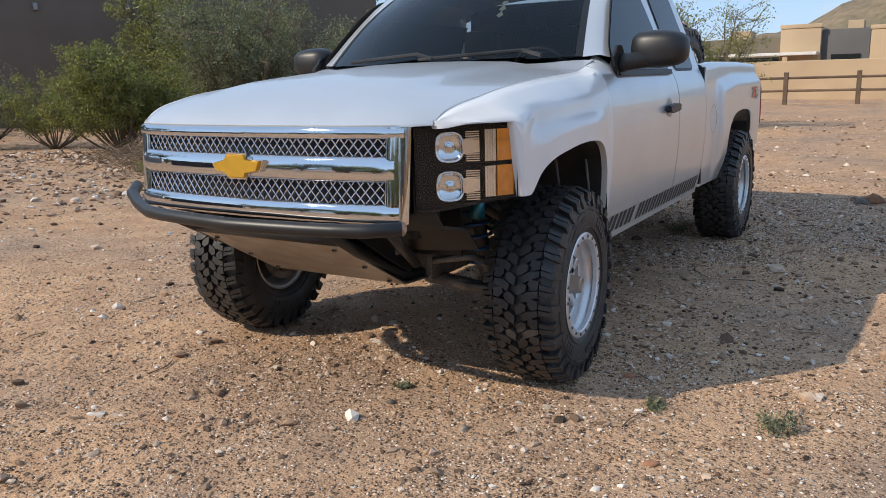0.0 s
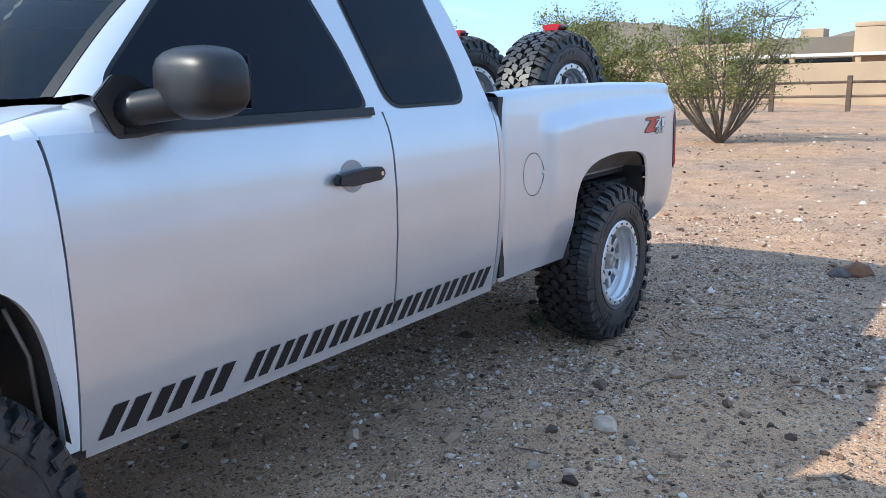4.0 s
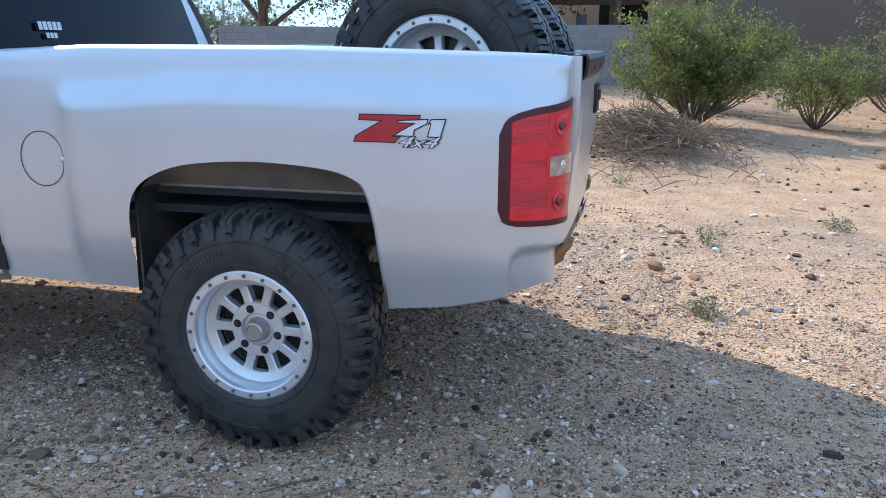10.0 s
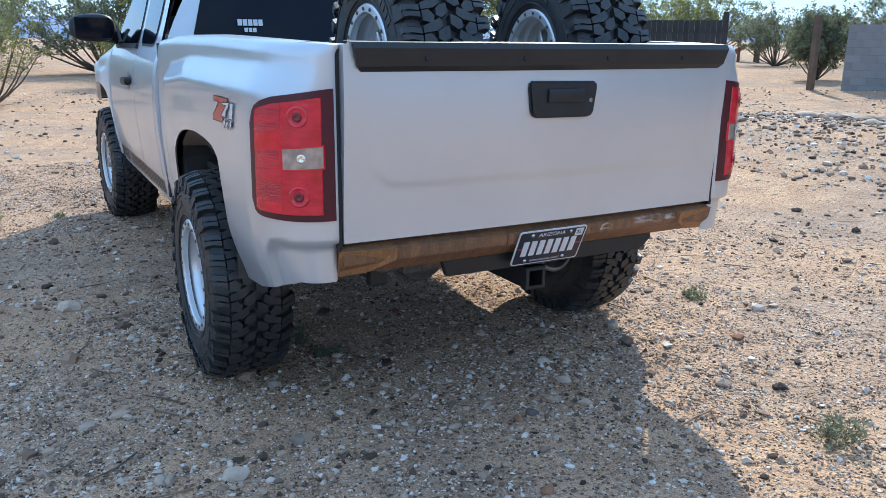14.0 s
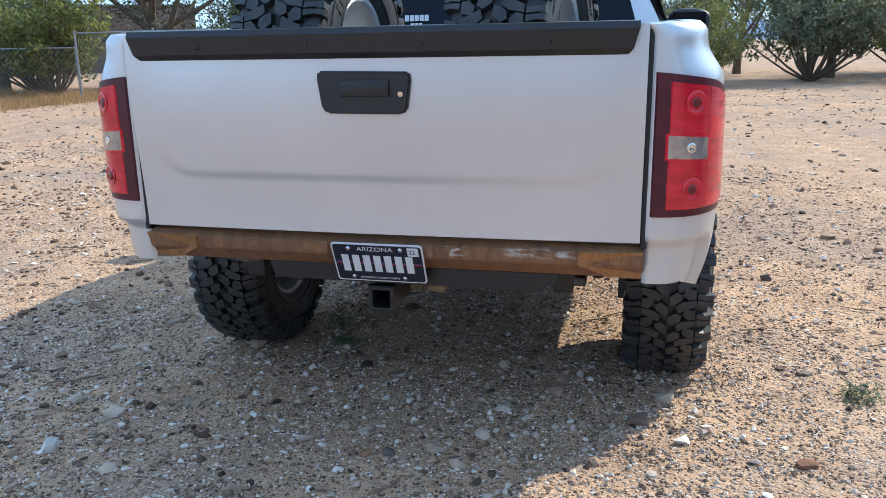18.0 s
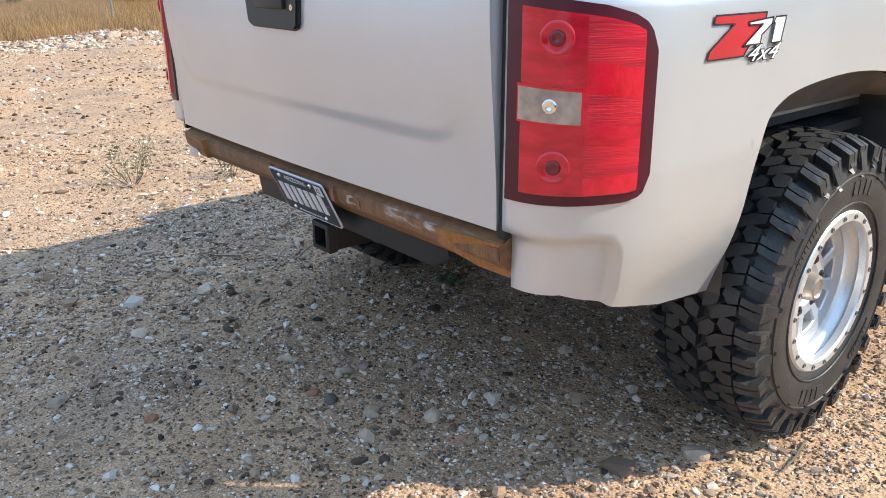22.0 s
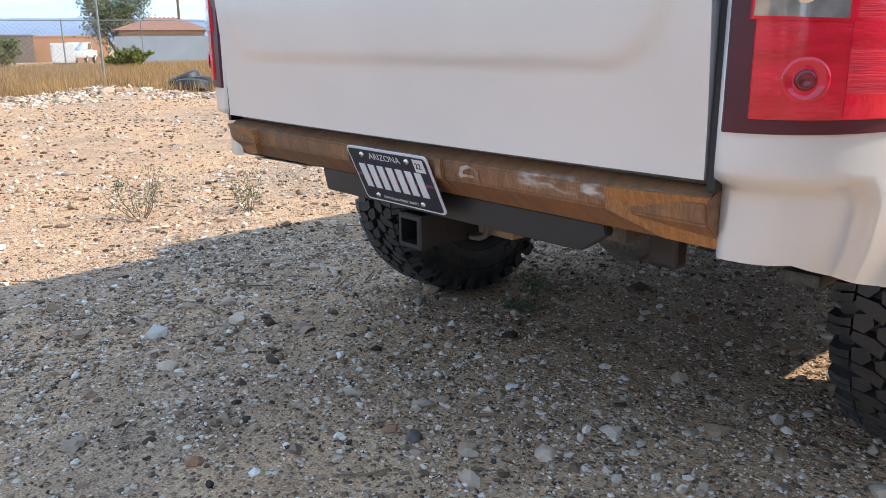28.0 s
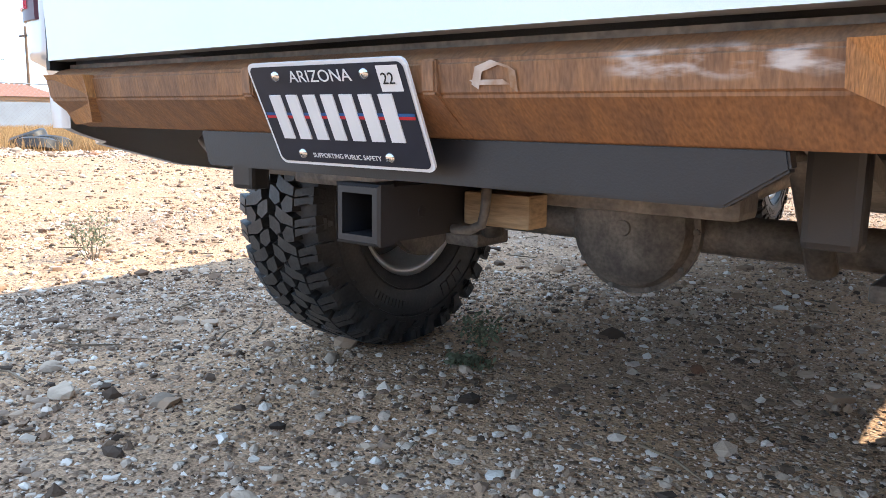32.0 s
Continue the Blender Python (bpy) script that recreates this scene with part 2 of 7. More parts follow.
def gravel_ground():
    """Desert dirt: orange and grey-brown patches, cells of fine gravel in mixed tones, with relief."""
    m = bpy.data.materials.new("desert_dirt")
    m.use_nodes = True
    n, l = m.node_tree.nodes, m.node_tree.links
    b = n["Principled BSDF"]
    b.inputs["Roughness"].default_value, b.inputs["Specular IOR Level"].default_value = 0.95, 0.15
    co = n.new("ShaderNodeTexCoord")

    def tex(kind, scale, detail=None):
        t = n.new(kind)
        t.inputs["Scale"].default_value = scale
        if detail is not None:
            t.inputs["Detail"].default_value = detail
        l.new(co.outputs["Object"], t.inputs["Vector"])
        return t

    def ramp(source, stops):
        r = n.new("ShaderNodeValToRGB")
        e = r.color_ramp.elements
        e[0].position, e[0].color = stops[0][0], (*stops[0][1], 1)
        e[1].position, e[1].color = stops[-1][0], (*stops[-1][1], 1)
        for pos, col in stops[1:-1]:
            e.new(pos).color = (*col, 1)
        l.new(source, r.inputs["Fac"])
        return r.outputs["Color"]

    def mix(fac, a, c, mode="MIX"):
        x = n.new("ShaderNodeMixRGB")
        x.blend_type = mode
        if isinstance(fac, float):
            x.inputs[0].default_value = fac
        else:
            l.new(fac, x.inputs[0])
        l.new(a, x.inputs[1])
        l.new(c, x.inputs[2])
        return x.outputs[0]

    patches = tex("ShaderNodeTexNoise", 0.55, 5)
    dirt = ramp(patches.outputs["Fac"], [(0.36, (0.49, 0.318, 0.198)), (0.52, (0.43, 0.292, 0.196)), (0.66, (0.35, 0.255, 0.190))])
    grain = tex("ShaderNodeTexNoise", 160, 4)
    dirt = mix(0.8, dirt, ramp(grain.outputs["Fac"], [(0.3, (0.20, 0.185, 0.17)), (0.7, (0.86, 0.82, 0.78))]), "OVERLAY")
    cells = tex("ShaderNodeTexVoronoi", 62)
    cells.inputs["Randomness"].default_value = 1.0
    sep = n.new("ShaderNodeSeparateColor")
    l.new(cells.outputs["Color"], sep.inputs[0])
    tones = ramp(sep.outputs[0], [(0.0, (0.12, 0.085, 0.062)), (0.35, (0.32, 0.200, 0.135)), (0.6, (0.44, 0.300, 0.205)), (0.85, (0.52, 0.380, 0.280)), (1.0, (0.62, 0.50, 0.40))])
    near = ramp(cells.outputs["Distance"], [(0.25, (1, 1, 1)), (0.55, (0, 0, 0))])
    keep = ramp(sep.outputs[1], [(0.52, (0, 0, 0)), (0.60, (1, 1, 1))])
    mask = mix(1.0, near, keep, "MULTIPLY")
    # larger scattered stones and damp or dusty blotches
    blotch = tex("ShaderNodeTexNoise", 3.2, 6)
    dirt = mix(0.55, dirt, ramp(blotch.outputs["Fac"], [(0.34, (0.36, 0.35, 0.34)), (0.66, (0.64, 0.63, 0.61))]), "OVERLAY")
    cells2 = tex("ShaderNodeTexVoronoi", 23)
    sep2 = n.new("ShaderNodeSeparateColor")
    l.new(cells2.outputs["Color"], sep2.inputs[0])
    tones2 = ramp(sep2.outputs[0], [(0.0, (0.10, 0.07, 0.052)), (0.4, (0.28, 0.185, 0.125)), (0.7, (0.50, 0.37, 0.27)), (1.0, (0.66, 0.56, 0.46))])
    near2 = ramp(cells2.outputs["Distance"], [(0.22, (1, 1, 1)), (0.36, (0, 0, 0))])
    keep2 = ramp(sep2.outputs[1], [(0.55, (0, 0, 0)), (0.62, (1, 1, 1))])
    mask2 = mix(1.0, near2, keep2, "MULTIPLY")
    l.new(mix(mask2, mix(mask, dirt, tones), tones2), b.inputs["Base Color"])
    mask = mix(1.0, mask, mask2, "ADD")
    bump = n.new("ShaderNodeBump")
    bump.inputs["Strength"].default_value, bump.inputs["Distance"].default_value = 1.0, 0.008
    l.new(mask, bump.inputs["Height"])
    bump2 = n.new("ShaderNodeBump")
    bump2.inputs["Strength"].default_value, bump2.inputs["Distance"].default_value = 1.0, 0.018
    lumps = tex("ShaderNodeTexNoise", 24, 7)
    l.new(lumps.outputs["Fac"], bump2.inputs["Height"])
    l.new(bump2.outputs[0], bump.inputs["Normal"])
    l.new(bump.outputs[0], b.inputs["Normal"])
    return m


DIRT = gravel_ground()
PEBBLE = mat("mixed_gravel", (0.50, 0.385, 0.275), 0.9, 0, 0, 0.4, 3.0, 0.2, 120, spec=0.2)
pn, pl = PEBBLE.node_tree.nodes, PEBBLE.node_tree.links
p_geo, p_ramp = pn.new("ShaderNodeNewGeometry"), pn.new("ShaderNodeValToRGB")
pe = p_ramp.color_ramp.elements
pe[0].position, pe[0].color = 0.0, (0.050, 0.037, 0.029, 1)
pe[1].position, pe[1].color = 1.0, (0.80, 0.73, 0.66, 1)
for pos, col in ((0.28, (0.20, 0.130, 0.090)), (0.58, (0.40, 0.268, 0.180)), (0.80, (0.56, 0.425, 0.320)), (0.91, (0.70, 0.595, 0.505))):
    pe.new(pos).color = (*col, 1)
pl.new(p_geo.outputs["Random Per Island"], p_ramp.inputs["Fac"])
pl.new(p_ramp.outputs["Color"], pn["Principled BSDF"].inputs["Base Color"])
PALE_PEBBLE = PEBBLE.copy()
PALE_PEBBLE.name = "pale_gravel"
for e_, col in zip([n_ for n_ in PALE_PEBBLE.node_tree.nodes if n_.type == "VALTORGB"][-1].color_ramp.elements, ((0.16, 0.115, 0.085), (0.34, 0.24, 0.175), (0.48, 0.37, 0.285), (0.60, 0.495, 0.405), (0.66, 0.57, 0.49), (0.72, 0.65, 0.58))):
    e_.color = (*col, 1)
PALE_STONE = mat("pale_stone", (0.50, 0.38, 0.285), 0.9, 0, 0, 0.3, 15.0, 0.4, 70, spec=0.2, rnd=0.35)
RED_STONE = mat("reddish_stone", (0.34, 0.17, 0.10), 0.9, 0, 0, 0.3, 15.0, 0.4, 70, spec=0.2, rnd=0.3)
DARK_STONE = mat("dark_stone", (0.14, 0.115, 0.10), 0.9, 0, 0, 0.3, 15.0, 0.4, 70, spec=0.2, rnd=0.3)
TWIG = mat("dry_twig", (0.24, 0.17, 0.11), 0.9, 0, 0, 0.3, 20.0, 0.2, 150, island=0.35)
BARK = mat("grey_brown_bark", (0.16, 0.125, 0.09), 0.9, 0, 0, 0.3, 9.0, 0.4, 60)
LEAF = mat("creosote_leaves", (0.25, 0.25, 0.066), 0.6, 0, 0, 0.4, 3.0, col2=(0.13, 0.155, 0.045), island=0.45)
LEAF_GREY = mat("grey_green_leaves", (0.22, 0.235, 0.14), 0.7, 0, 0, 0.4, 3.0, col2=(0.14, 0.16, 0.095), island=0.4)
LEAF_DARK = mat("tree_leaves", (0.070, 0.085, 0.030), 0.6, 0, 0, 0.4, 3.0, col2=(0.045, 0.06, 0.022), island=0.45)
DRY_GRASS = mat("dry_grass", (0.42, 0.265, 0.12), 0.9, 0, 0, 0.3, 0.6, col2=(0.32, 0.20, 0.095), island=0.3)


def let_light_through(m, share):
    """Thin leaves pass a share of the light that falls on their far side."""
    n, l = m.node_tree.nodes, m.node_tree.links
    b = n["Principled BSDF"]
    tl, mx = n.new("ShaderNodeBsdfTranslucent"), n.new("ShaderNodeMixShader")
    l.new(b.inputs["Base Color"].links[0].from_socket, tl.inputs["Color"])
    mx.inputs["Fac"].default_value = share
    l.new(b.outputs[0], mx.inputs[1])
    l.new(tl.outputs[0], mx.inputs[2])
    l.new(mx.outputs[0], n["Material Output"].inputs["Surface"])


for leafy in (LEAF, LEAF_GREY, LEAF_DARK, DRY_GRASS):
    let_light_through(leafy, 0.4)
ADOBE = mat("brown_stucco", (0.165, 0.125, 0.10), 0.95, 0, 0, 0.12, 0.7, 0.3, 40, fine=0.08)
TAN = mat("tan_stucco", (0.50, 0.37, 0.24), 0.95, 0, 0, 0.12, 0.6, 0.3, 40, fine=0.06)
BLOCK = mat("grey_block", (0.27, 0.255, 0.245), 0.95, 0, 0, 0.15, 1.2, 0.4, 50, fine=0.1, rnd=0.08)
MORTAR = mat("block_joint", (0.20, 0.19, 0.18), 0.95, 0, 0, 0.15, 3.0)
WOOD = mat("weathered_wood", (0.16, 0.105, 0.07), 0.85, 0, 0, 0.3, 6.0, 0.3, 60, rnd=0.2)
DARK_WOOD = mat("dark_weathered_boards", (0.050, 0.045, 0.043), 0.85, 0, 0, 0.3, 5.0, 0.3, 60, rnd=0.25)
PALE_WOOD = mat("pale_weathered_wood", (0.36, 0.26, 0.155), 0.85, 0, 0, 0.3, 9.0, 0.3, 60, col2=(0.22, 0.15, 0.085), fine=0.25, stretch=(0.4, 1, 3))
ORANGE_WALL = mat("orange_stucco", (0.50, 0.25, 0.12), 0.95, 0, 0, 0.15, 0.4, 0.2, 20)
GALV = mat("galvanised_steel", (0.32, 0.32, 0.32), 0.5, 0.7, 0, 0.2, 20.0)
TILE = mat("clay_roof_tile", (0.33, 0.15, 0.10), 0.85, 0, 0, 0.3, 4.0, 0.2, 40, rnd=0.25)
SHEET = mat("pale_blue_sheet_wall", (0.33, 0.37, 0.41), 0.7, 0, 0, 0.15, 1.0, 0.1, 30)
ROOF = mat("flat_roof_gravel", (0.25, 0.22, 0.19), 0.95, 0, 0, 0.2, 3.0)
DARK_OPEN = mat("dark_window_glass", (0.02, 0.022, 0.025), 0.08, 0, 0, 0.2, 3.0)
HILL = mat("desert_hill", (0.27, 0.20, 0.145), 1.0, 0, 0, 0.3, 0.02, 0.5, 0.4, col2=(0.15, 0.135, 0.085), spec=0.1, fine=0.2)
# distance haze is put into the blue base colour
HAZED_HILL = mat("haze_tinted_mountain", (0.26, 0.33, 0.47), 1.0, 0, 0, 0.2, 0.004, spec=0.0)
CAR_RED = mat("red_car_paint", (0.40, 0.012, 0.02), 0.25, 0, 1.0, 0.1, 3.0)
CAR_WHITE = mat("white_car_paint", (0.72, 0.72, 0.72), 0.3, 0, 0.8, 0.05, 3.0)
CACTUS = mat("barrel_cactus_skin", (0.10, 0.13, 0.045), 0.8, 0, 0, 0.3, 20.0, col2=(0.22, 0.19, 0.08))


# ---- mesh helpers ----
def link_mesh(name, bm, material, parent=None, label="", smooth=False, angle=None):
    me = bpy.data.meshes.new(name)
    bm.to_mesh(me)
    bm.free()
    for p in me.polygons:
        p.use_smooth = smooth or angle is not None
    if angle is not None:
        me.set_sharp_from_angle(angle=radians(angle))
    me.materials.append(material)
    ob = new(name, me)
    ob.parent = parent
    return tagged(ob, label)


def part(name, bm, material, parent, label="", smooth=False, angle=None):
    return link_mesh(name, bm, material, parent, label, smooth, angle)


def thing(name, label, category, group="", at=(0, 0, 0), turn=0.0, kind=""):
    ob = new(name)
    ob.empty_display_size = 0.1
    ob.matrix_world = pose(*at, 0, 0, turn)
    return tagged(ob, label, category, group, kind)


def add_box(bm, lo, hi, bevel=0.0, m=None):
    lo, hi = Vector(lo), Vector(hi)
    r = bmesh.ops.create_cube(bm, size=1.0)
    for v in r["verts"]:
        v.co = Vector([(lo[i] + hi[i]) / 2 + v.co[i] * (hi[i] - lo[i]) for i in range(3)])
    vs = r["verts"]
    if bevel:
        es = list({e for v in vs for e in v.link_edges})
        vs = bmesh.ops.bevel(bm, geom=es, offset=bevel, segments=2, affect="EDGES", profile=0.6)["verts"]
    if m is not None:
        bmesh.ops.transform(bm, matrix=m, verts=vs)
    return bm


def box(lo, hi, bevel=0.0, m=None):
    return add_box(bmesh.new(), lo, hi, bevel, m)


def add_tube(bm, points, radius, n=10, caps=True):
    """A round bar along points; radius may be one number or one for each point."""
    pts = [Vector(p) for p in points]
    rs = radius if isinstance(radius, (list, tuple)) else [radius] * len(pts)
    rings, side = [], None
    for i, p in enumerate(pts):
        d = (pts[min(i + 1, len(pts) - 1)] - pts[max(i - 1, 0)]).normalized()
        if side is None:
            side = d.orthogonal().normalized()
        side = (side - d * side.dot(d)).normalized()
        up = d.cross(side)
        rings.append([bm.verts.new(p + rs[i] * (math.cos(a) * side + math.sin(a) * up)) for a in (2 * math.pi * k / n for k in range(n))])
    for a, b in zip(rings, rings[1:]):
        for k in range(n):
            bm.faces.new((a[k], a[(k + 1) % n], b[(k + 1) % n], b[k]))
    if caps:
        bm.faces.new(rings[0][::-1])
        bm.faces.new(rings[-1])
    return bm


def tube(points, radius, n=10):
    return add_tube(bmesh.new(), points, radius, n)


def add_prism(bm, outline, a, b, axis="x", close=True):
    """An outline in the two other axes, drawn out along axis from a to b."""
    place = {"x": lambda u, v, w: (w, u, v), "y": lambda u, v, w: (u, w, v), "z": lambda u, v, w: (u, v, w)}[axis]
    r1 = [bm.verts.new(place(u, v, a)) for u, v in outline]
    r2 = [bm.verts.new(place(u, v, b)) for u, v in outline]
    n = len(outline)
    for k in range(n):
        bm.faces.new((r1[k], r1[(k + 1) % n], r2[(k + 1) % n], r2[k]))
    if close:
        bm.faces.new(r1[::-1])
        bm.faces.new(r2)
    return bm


def prism(outline, a, b, axis="x", bevel=0.0):
    bm = add_prism(bmesh.new(), outline, a, b, axis)
    if bevel:
        bmesh.ops.bevel(bm, geom=bm.edges[:], offset=bevel, segments=2, affect="EDGES")
    return bm


def add_lathe(bm, profile, n=48, axis="x", closed=False):
    """Profile of (along, radius) turned round the axis."""
    rings = []
    for k in range(n):
        a = 2 * math.pi * k / n
        c, s = math.cos(a), math.sin(a)
        rings.append([bm.verts.new((w, r * c, r * s) if axis == "x" else (r * c, r * s, w)) for w, r in profile])
    m = len(profile)
    for k in range(n):
        p, q = rings[k], rings[(k + 1) % n]
        for i in range(m if closed else m - 1):
            j = (i + 1) % m
            bm.faces.new((p[i], p[j], q[j], q[i]))
    return bm


def lathe(profile, n=48, axis="x", closed=False):
    return add_lathe(bmesh.new(), profile, n, axis, closed)


def sheet(rows, back=None, closed_u=False):
    """A skin through rows of points; back: a vector by which the rim is turned in, or None."""
    bm = bmesh.new()
    vs = [[bm.verts.new(p) for p in row] for row in rows]
    for a, b in zip(vs, vs[1:]):
        for k in range(len(a) - 1):
            quad = []
            for v in (a[k], a[k + 1], b[k + 1], b[k]):
                if not quad or all((v.co - q.co).length > 1e-6 for q in quad):
                    quad.append(v)
            if len(quad) > 2:
                bm.faces.new(quad)
    if back is not None:
        edges = [e for e in bm.edges if len(e.link_faces) == 1]
        r = bmesh.ops.extrude_edge_only(bm, edges=edges)
        bmesh.ops.translate(bm, vec=Vector(back), verts=[g for g in r["geom"] if isinstance(g, bmesh.types.BMVert)])
    bmesh.ops.remove_doubles(bm, verts=bm.verts[:], dist=1e-5)
    return bm


def lerp_table(table, t):
    for (a, va), (b, vb) in zip(table, table[1:]):
        if t <= b:
            return va + (vb - va) * max(0.0, (t - a)) / max(b - a, 1e-9)
    return table[-1][1]


def smooth01(a, b, t):
    t = min(1.0, max(0.0, (t - a) / (b - a)))
    return t * t * (3 - 2 * t)


def spread(a, b, n):
    return [a + (b - a) * i / (n - 1) for i in range(n)]

# ---- ground ----
def ground_z(x, y):
    """Height of the ground: level round the truck, rising gently towards the walls, with low mounds."""
    d = math.hypot(x, y - 2.5)
    z = 0.45 * smooth01(9, 26, -x) + 0.9 * smooth01(16, 27, -x * 0.75 + (y - 8) * 0.5)
    for mx, my, h, r in ((-8.5, 0.2, 0.38, 3.4), (-9.5, -5.5, 0.30, 3.0), (-11.0, 4.5, 0.25, 3.0), (14.2, 0.5, 0.22, 1.3), (13.6, 3.5, 0.18, 1.2), (22.0, -9.0, 0.5, 3.0)):
        q = ((x - mx) ** 2 + (y - my) ** 2) / (r * r)
        if q < 6:
            z += h * math.exp(-q)
    if d < 40:
        rough = 0.25 + 0.75 * smooth01(1.5, 9.0, d)
        z += 0.05 * rough * noise.noise((x * 0.45, y * 0.45, 0.3)) + 0.012 * noise.noise((x * 2.1, y * 2.1, 4.0)) + 0.006 * noise.noise((x * 7.0, y * 7.0, 8.0))
    elif d > 120:
        z += 1.5 * noise.noise((x * 0.01, y * 0.01, 2.0))
    return z - 0.004 - 0.85 * smooth01(24, 76, x)


def axis_points(c, n=310, a=1.5, k=7.9):
    return [c + a * math.sinh(k * (2 * i / (n - 1) - 1)) for i in range(n)]


gx, gy = axis_points(0.3), axis_points(2.6)
gv = [(x, y, ground_z(x, y)) for y in gy for x in gx]
nx = len(gx)
gf = [(j * nx + i, j * nx + i + 1, (j + 1) * nx + i + 1, (j + 1) * nx + i) for j in range(len(gy) - 1) for i in range(nx - 1)]
gme = bpy.data.meshes.new("ground")
gme.from_pydata(gv, [], gf)
for poly in gme.polygons:
    poly.use_smooth = True
gme.materials.append(DIRT)
ground = tagged(new("ground", gme), "tan desert dirt strewn with gravel", "ground", kind="structure")


def ico():
    bm = bmesh.new()
    bmesh.ops.create_icosphere(bm, subdivisions=1, radius=1.0)
    v = np.array([x.co[:] for x in bm.verts])
    f = np.array([[x.index for x in p.verts] for p in bm.faces])
    bm.free()
    return v, f


ICO_V, ICO_F = ico()
OCT_V = np.array([(1, 0, 0), (-1, 0, 0), (0, 1, 0), (0, -1, 0), (0, 0, 1), (0, 0, -1)], float)
OCT_F = np.array([(0, 2, 4), (2, 1, 4), (1, 3, 4), (3, 0, 4), (2, 0, 5), (1, 2, 5), (3, 1, 5), (0, 3, 5)])


def mesh_np(name, verts, faces, material, label, category, smooth=False):
    me = bpy.data.meshes.new(name)
    nv, nf, k = len(verts), len(faces), faces.shape[1]
    me.vertices.add(nv)
    me.vertices.foreach_set("co", np.asarray(verts, np.float32).ravel())
    me.loops.add(nf * k)
    me.loops.foreach_set("vertex_index", faces.astype(np.int32).ravel())
    me.polygons.add(nf)
    me.polygons.foreach_set("loop_start", np.arange(0, nf * k, k, dtype=np.int32))
    me.polygons.foreach_set("loop_total", np.full(nf, k, np.int32))
    me.polygons.foreach_set("use_smooth", np.full(nf, smooth, bool))
    me.update()
    me.validate()
    me.materials.append(material)
    return tagged(new(name, me), label, category, kind="stuff")


rng = np.random.default_rng(7)


def scatter(name, count, centre, spread_x, spread_y, small, large, power, base, label, material, power_r=0.5):
    """Angular pebbles strewn over an ellipse, denser towards its middle."""
    r = rng.random(count) ** power_r
    a = rng.random(count) * 2 * np.pi
    px, py = centre[0] + spread_x * r * np.cos(a), centre[1] + spread_y * r * np.sin(a)
    # gravel gathers in drifts and leaves bare dirt between them
    drift = np.array([noise.noise((x * 0.9, y * 0.9, 1.7)) + 0.7 * noise.noise((x * 3.1, y * 3.1, 6.2)) for x, y in zip(px, py)])
    stay = rng.random(count) < np.clip(0.68 + 0.7 * drift, 0.32, 1.0)
    px, py, count = px[stay], py[stay], int(stay.sum())
    size = small + (large - small) * rng.random(count) ** power
    pz = np.array([ground_z(x, y) for x, y in zip(px, py)])
    bv, bf = base
    nv = len(bv)
    jig = 1 + 0.30 * rng.standard_normal((count, nv, 1)).clip(-1.5, 1.5)
    v = bv[None] * jig
    v = v * (size[:, None, None] * np.stack([rng.uniform(0.8, 1.35, count), rng.uniform(0.7, 1.0, count), rng.uniform(0.45, 0.8, count)], -1)[:, None, :])
    t = rng.random(count) * 2 * np.pi
    c, s = np.cos(t)[:, None], np.sin(t)[:, None]
    x, y = v[:, :, 0] * c - v[:, :, 1] * s, v[:, :, 0] * s + v[:, :, 1] * c
    v = np.stack([x + px[:, None], y + py[:, None], v[:, :, 2] + (pz + size * 0.18)[:, None]], -1).reshape(-1, 3)
    f = (bf[None] + (np.arange(count) * nv)[:, None, None]).reshape(-1, bf.shape[1])
    return mesh_np(name, v, f, material, label, "gravel")


scatter("fine_gravel", 100000, (0.7, 2.4), 4.2, 5.8, 0.0032, 0.0078, 1.4, (OCT_V, OCT_F), "fine tan and grey gravel on the dirt", PEBBLE)
scatter("rear_gravel", 80000, (0.2, 4.4), 2.3, 2.2, 0.0028, 0.0075, 1.6, (OCT_V, OCT_F), "fine grey gravel behind the truck", PEBBLE)
scatter("front_gravel", 44000, (1.2, -1.5), 2.6, 2.0, 0.0032, 0.0085, 1.5, (OCT_V, OCT_F), "fine tan gravel before the truck", PEBBLE)
scatter("rear_pebbles", 9000, (0.1, 4.4), 2.2, 2.1, 0.005, 0.014, 2.6, (ICO_V, ICO_F), "pale loose pebbles behind the truck", PALE_PEBBLE)
scatter("coarse_gravel", 26000, (0.6, 2.7), 4.8, 6.0, 0.005, 0.019, 3.6, (ICO_V, ICO_F), "loose mixed gravel on the dirt", PEBBLE, 0.62)
scatter("pale_gravel", 2600, (0.8, 2.7), 3.6, 4.6, 0.007, 0.024, 3.2, (ICO_V, ICO_F), "pale broken stones among the gravel", PALE_PEBBLE, 0.6)
scatter("far_gravel", 26000, (-1.0, 2.0), 20.0, 20.0, 0.010, 0.042, 3.4, (ICO_V, ICO_F), "scattered stones over the lot", PEBBLE)


scatter("berm_gravel", 7000, (13.2, 2.0), 0.9, 8.5, 0.012, 0.055, 2.4, (ICO_V, ICO_F), "pale broken rock along the low berm", PALE_PEBBLE)
scatter("east_gravel", 16000, (7.5, 3.0), 5.5, 7.0, 0.007, 0.024, 2.6, (ICO_V, ICO_F), "loose gravel over the open dirt", PEBBLE)
scatter("mound_gravel", 8000, (-9.4, 1.6), 4.2, 4.4, 0.012, 0.048, 2.8, (ICO_V, ICO_F), "grey gravel heaped on a low mound", PEBBLE)


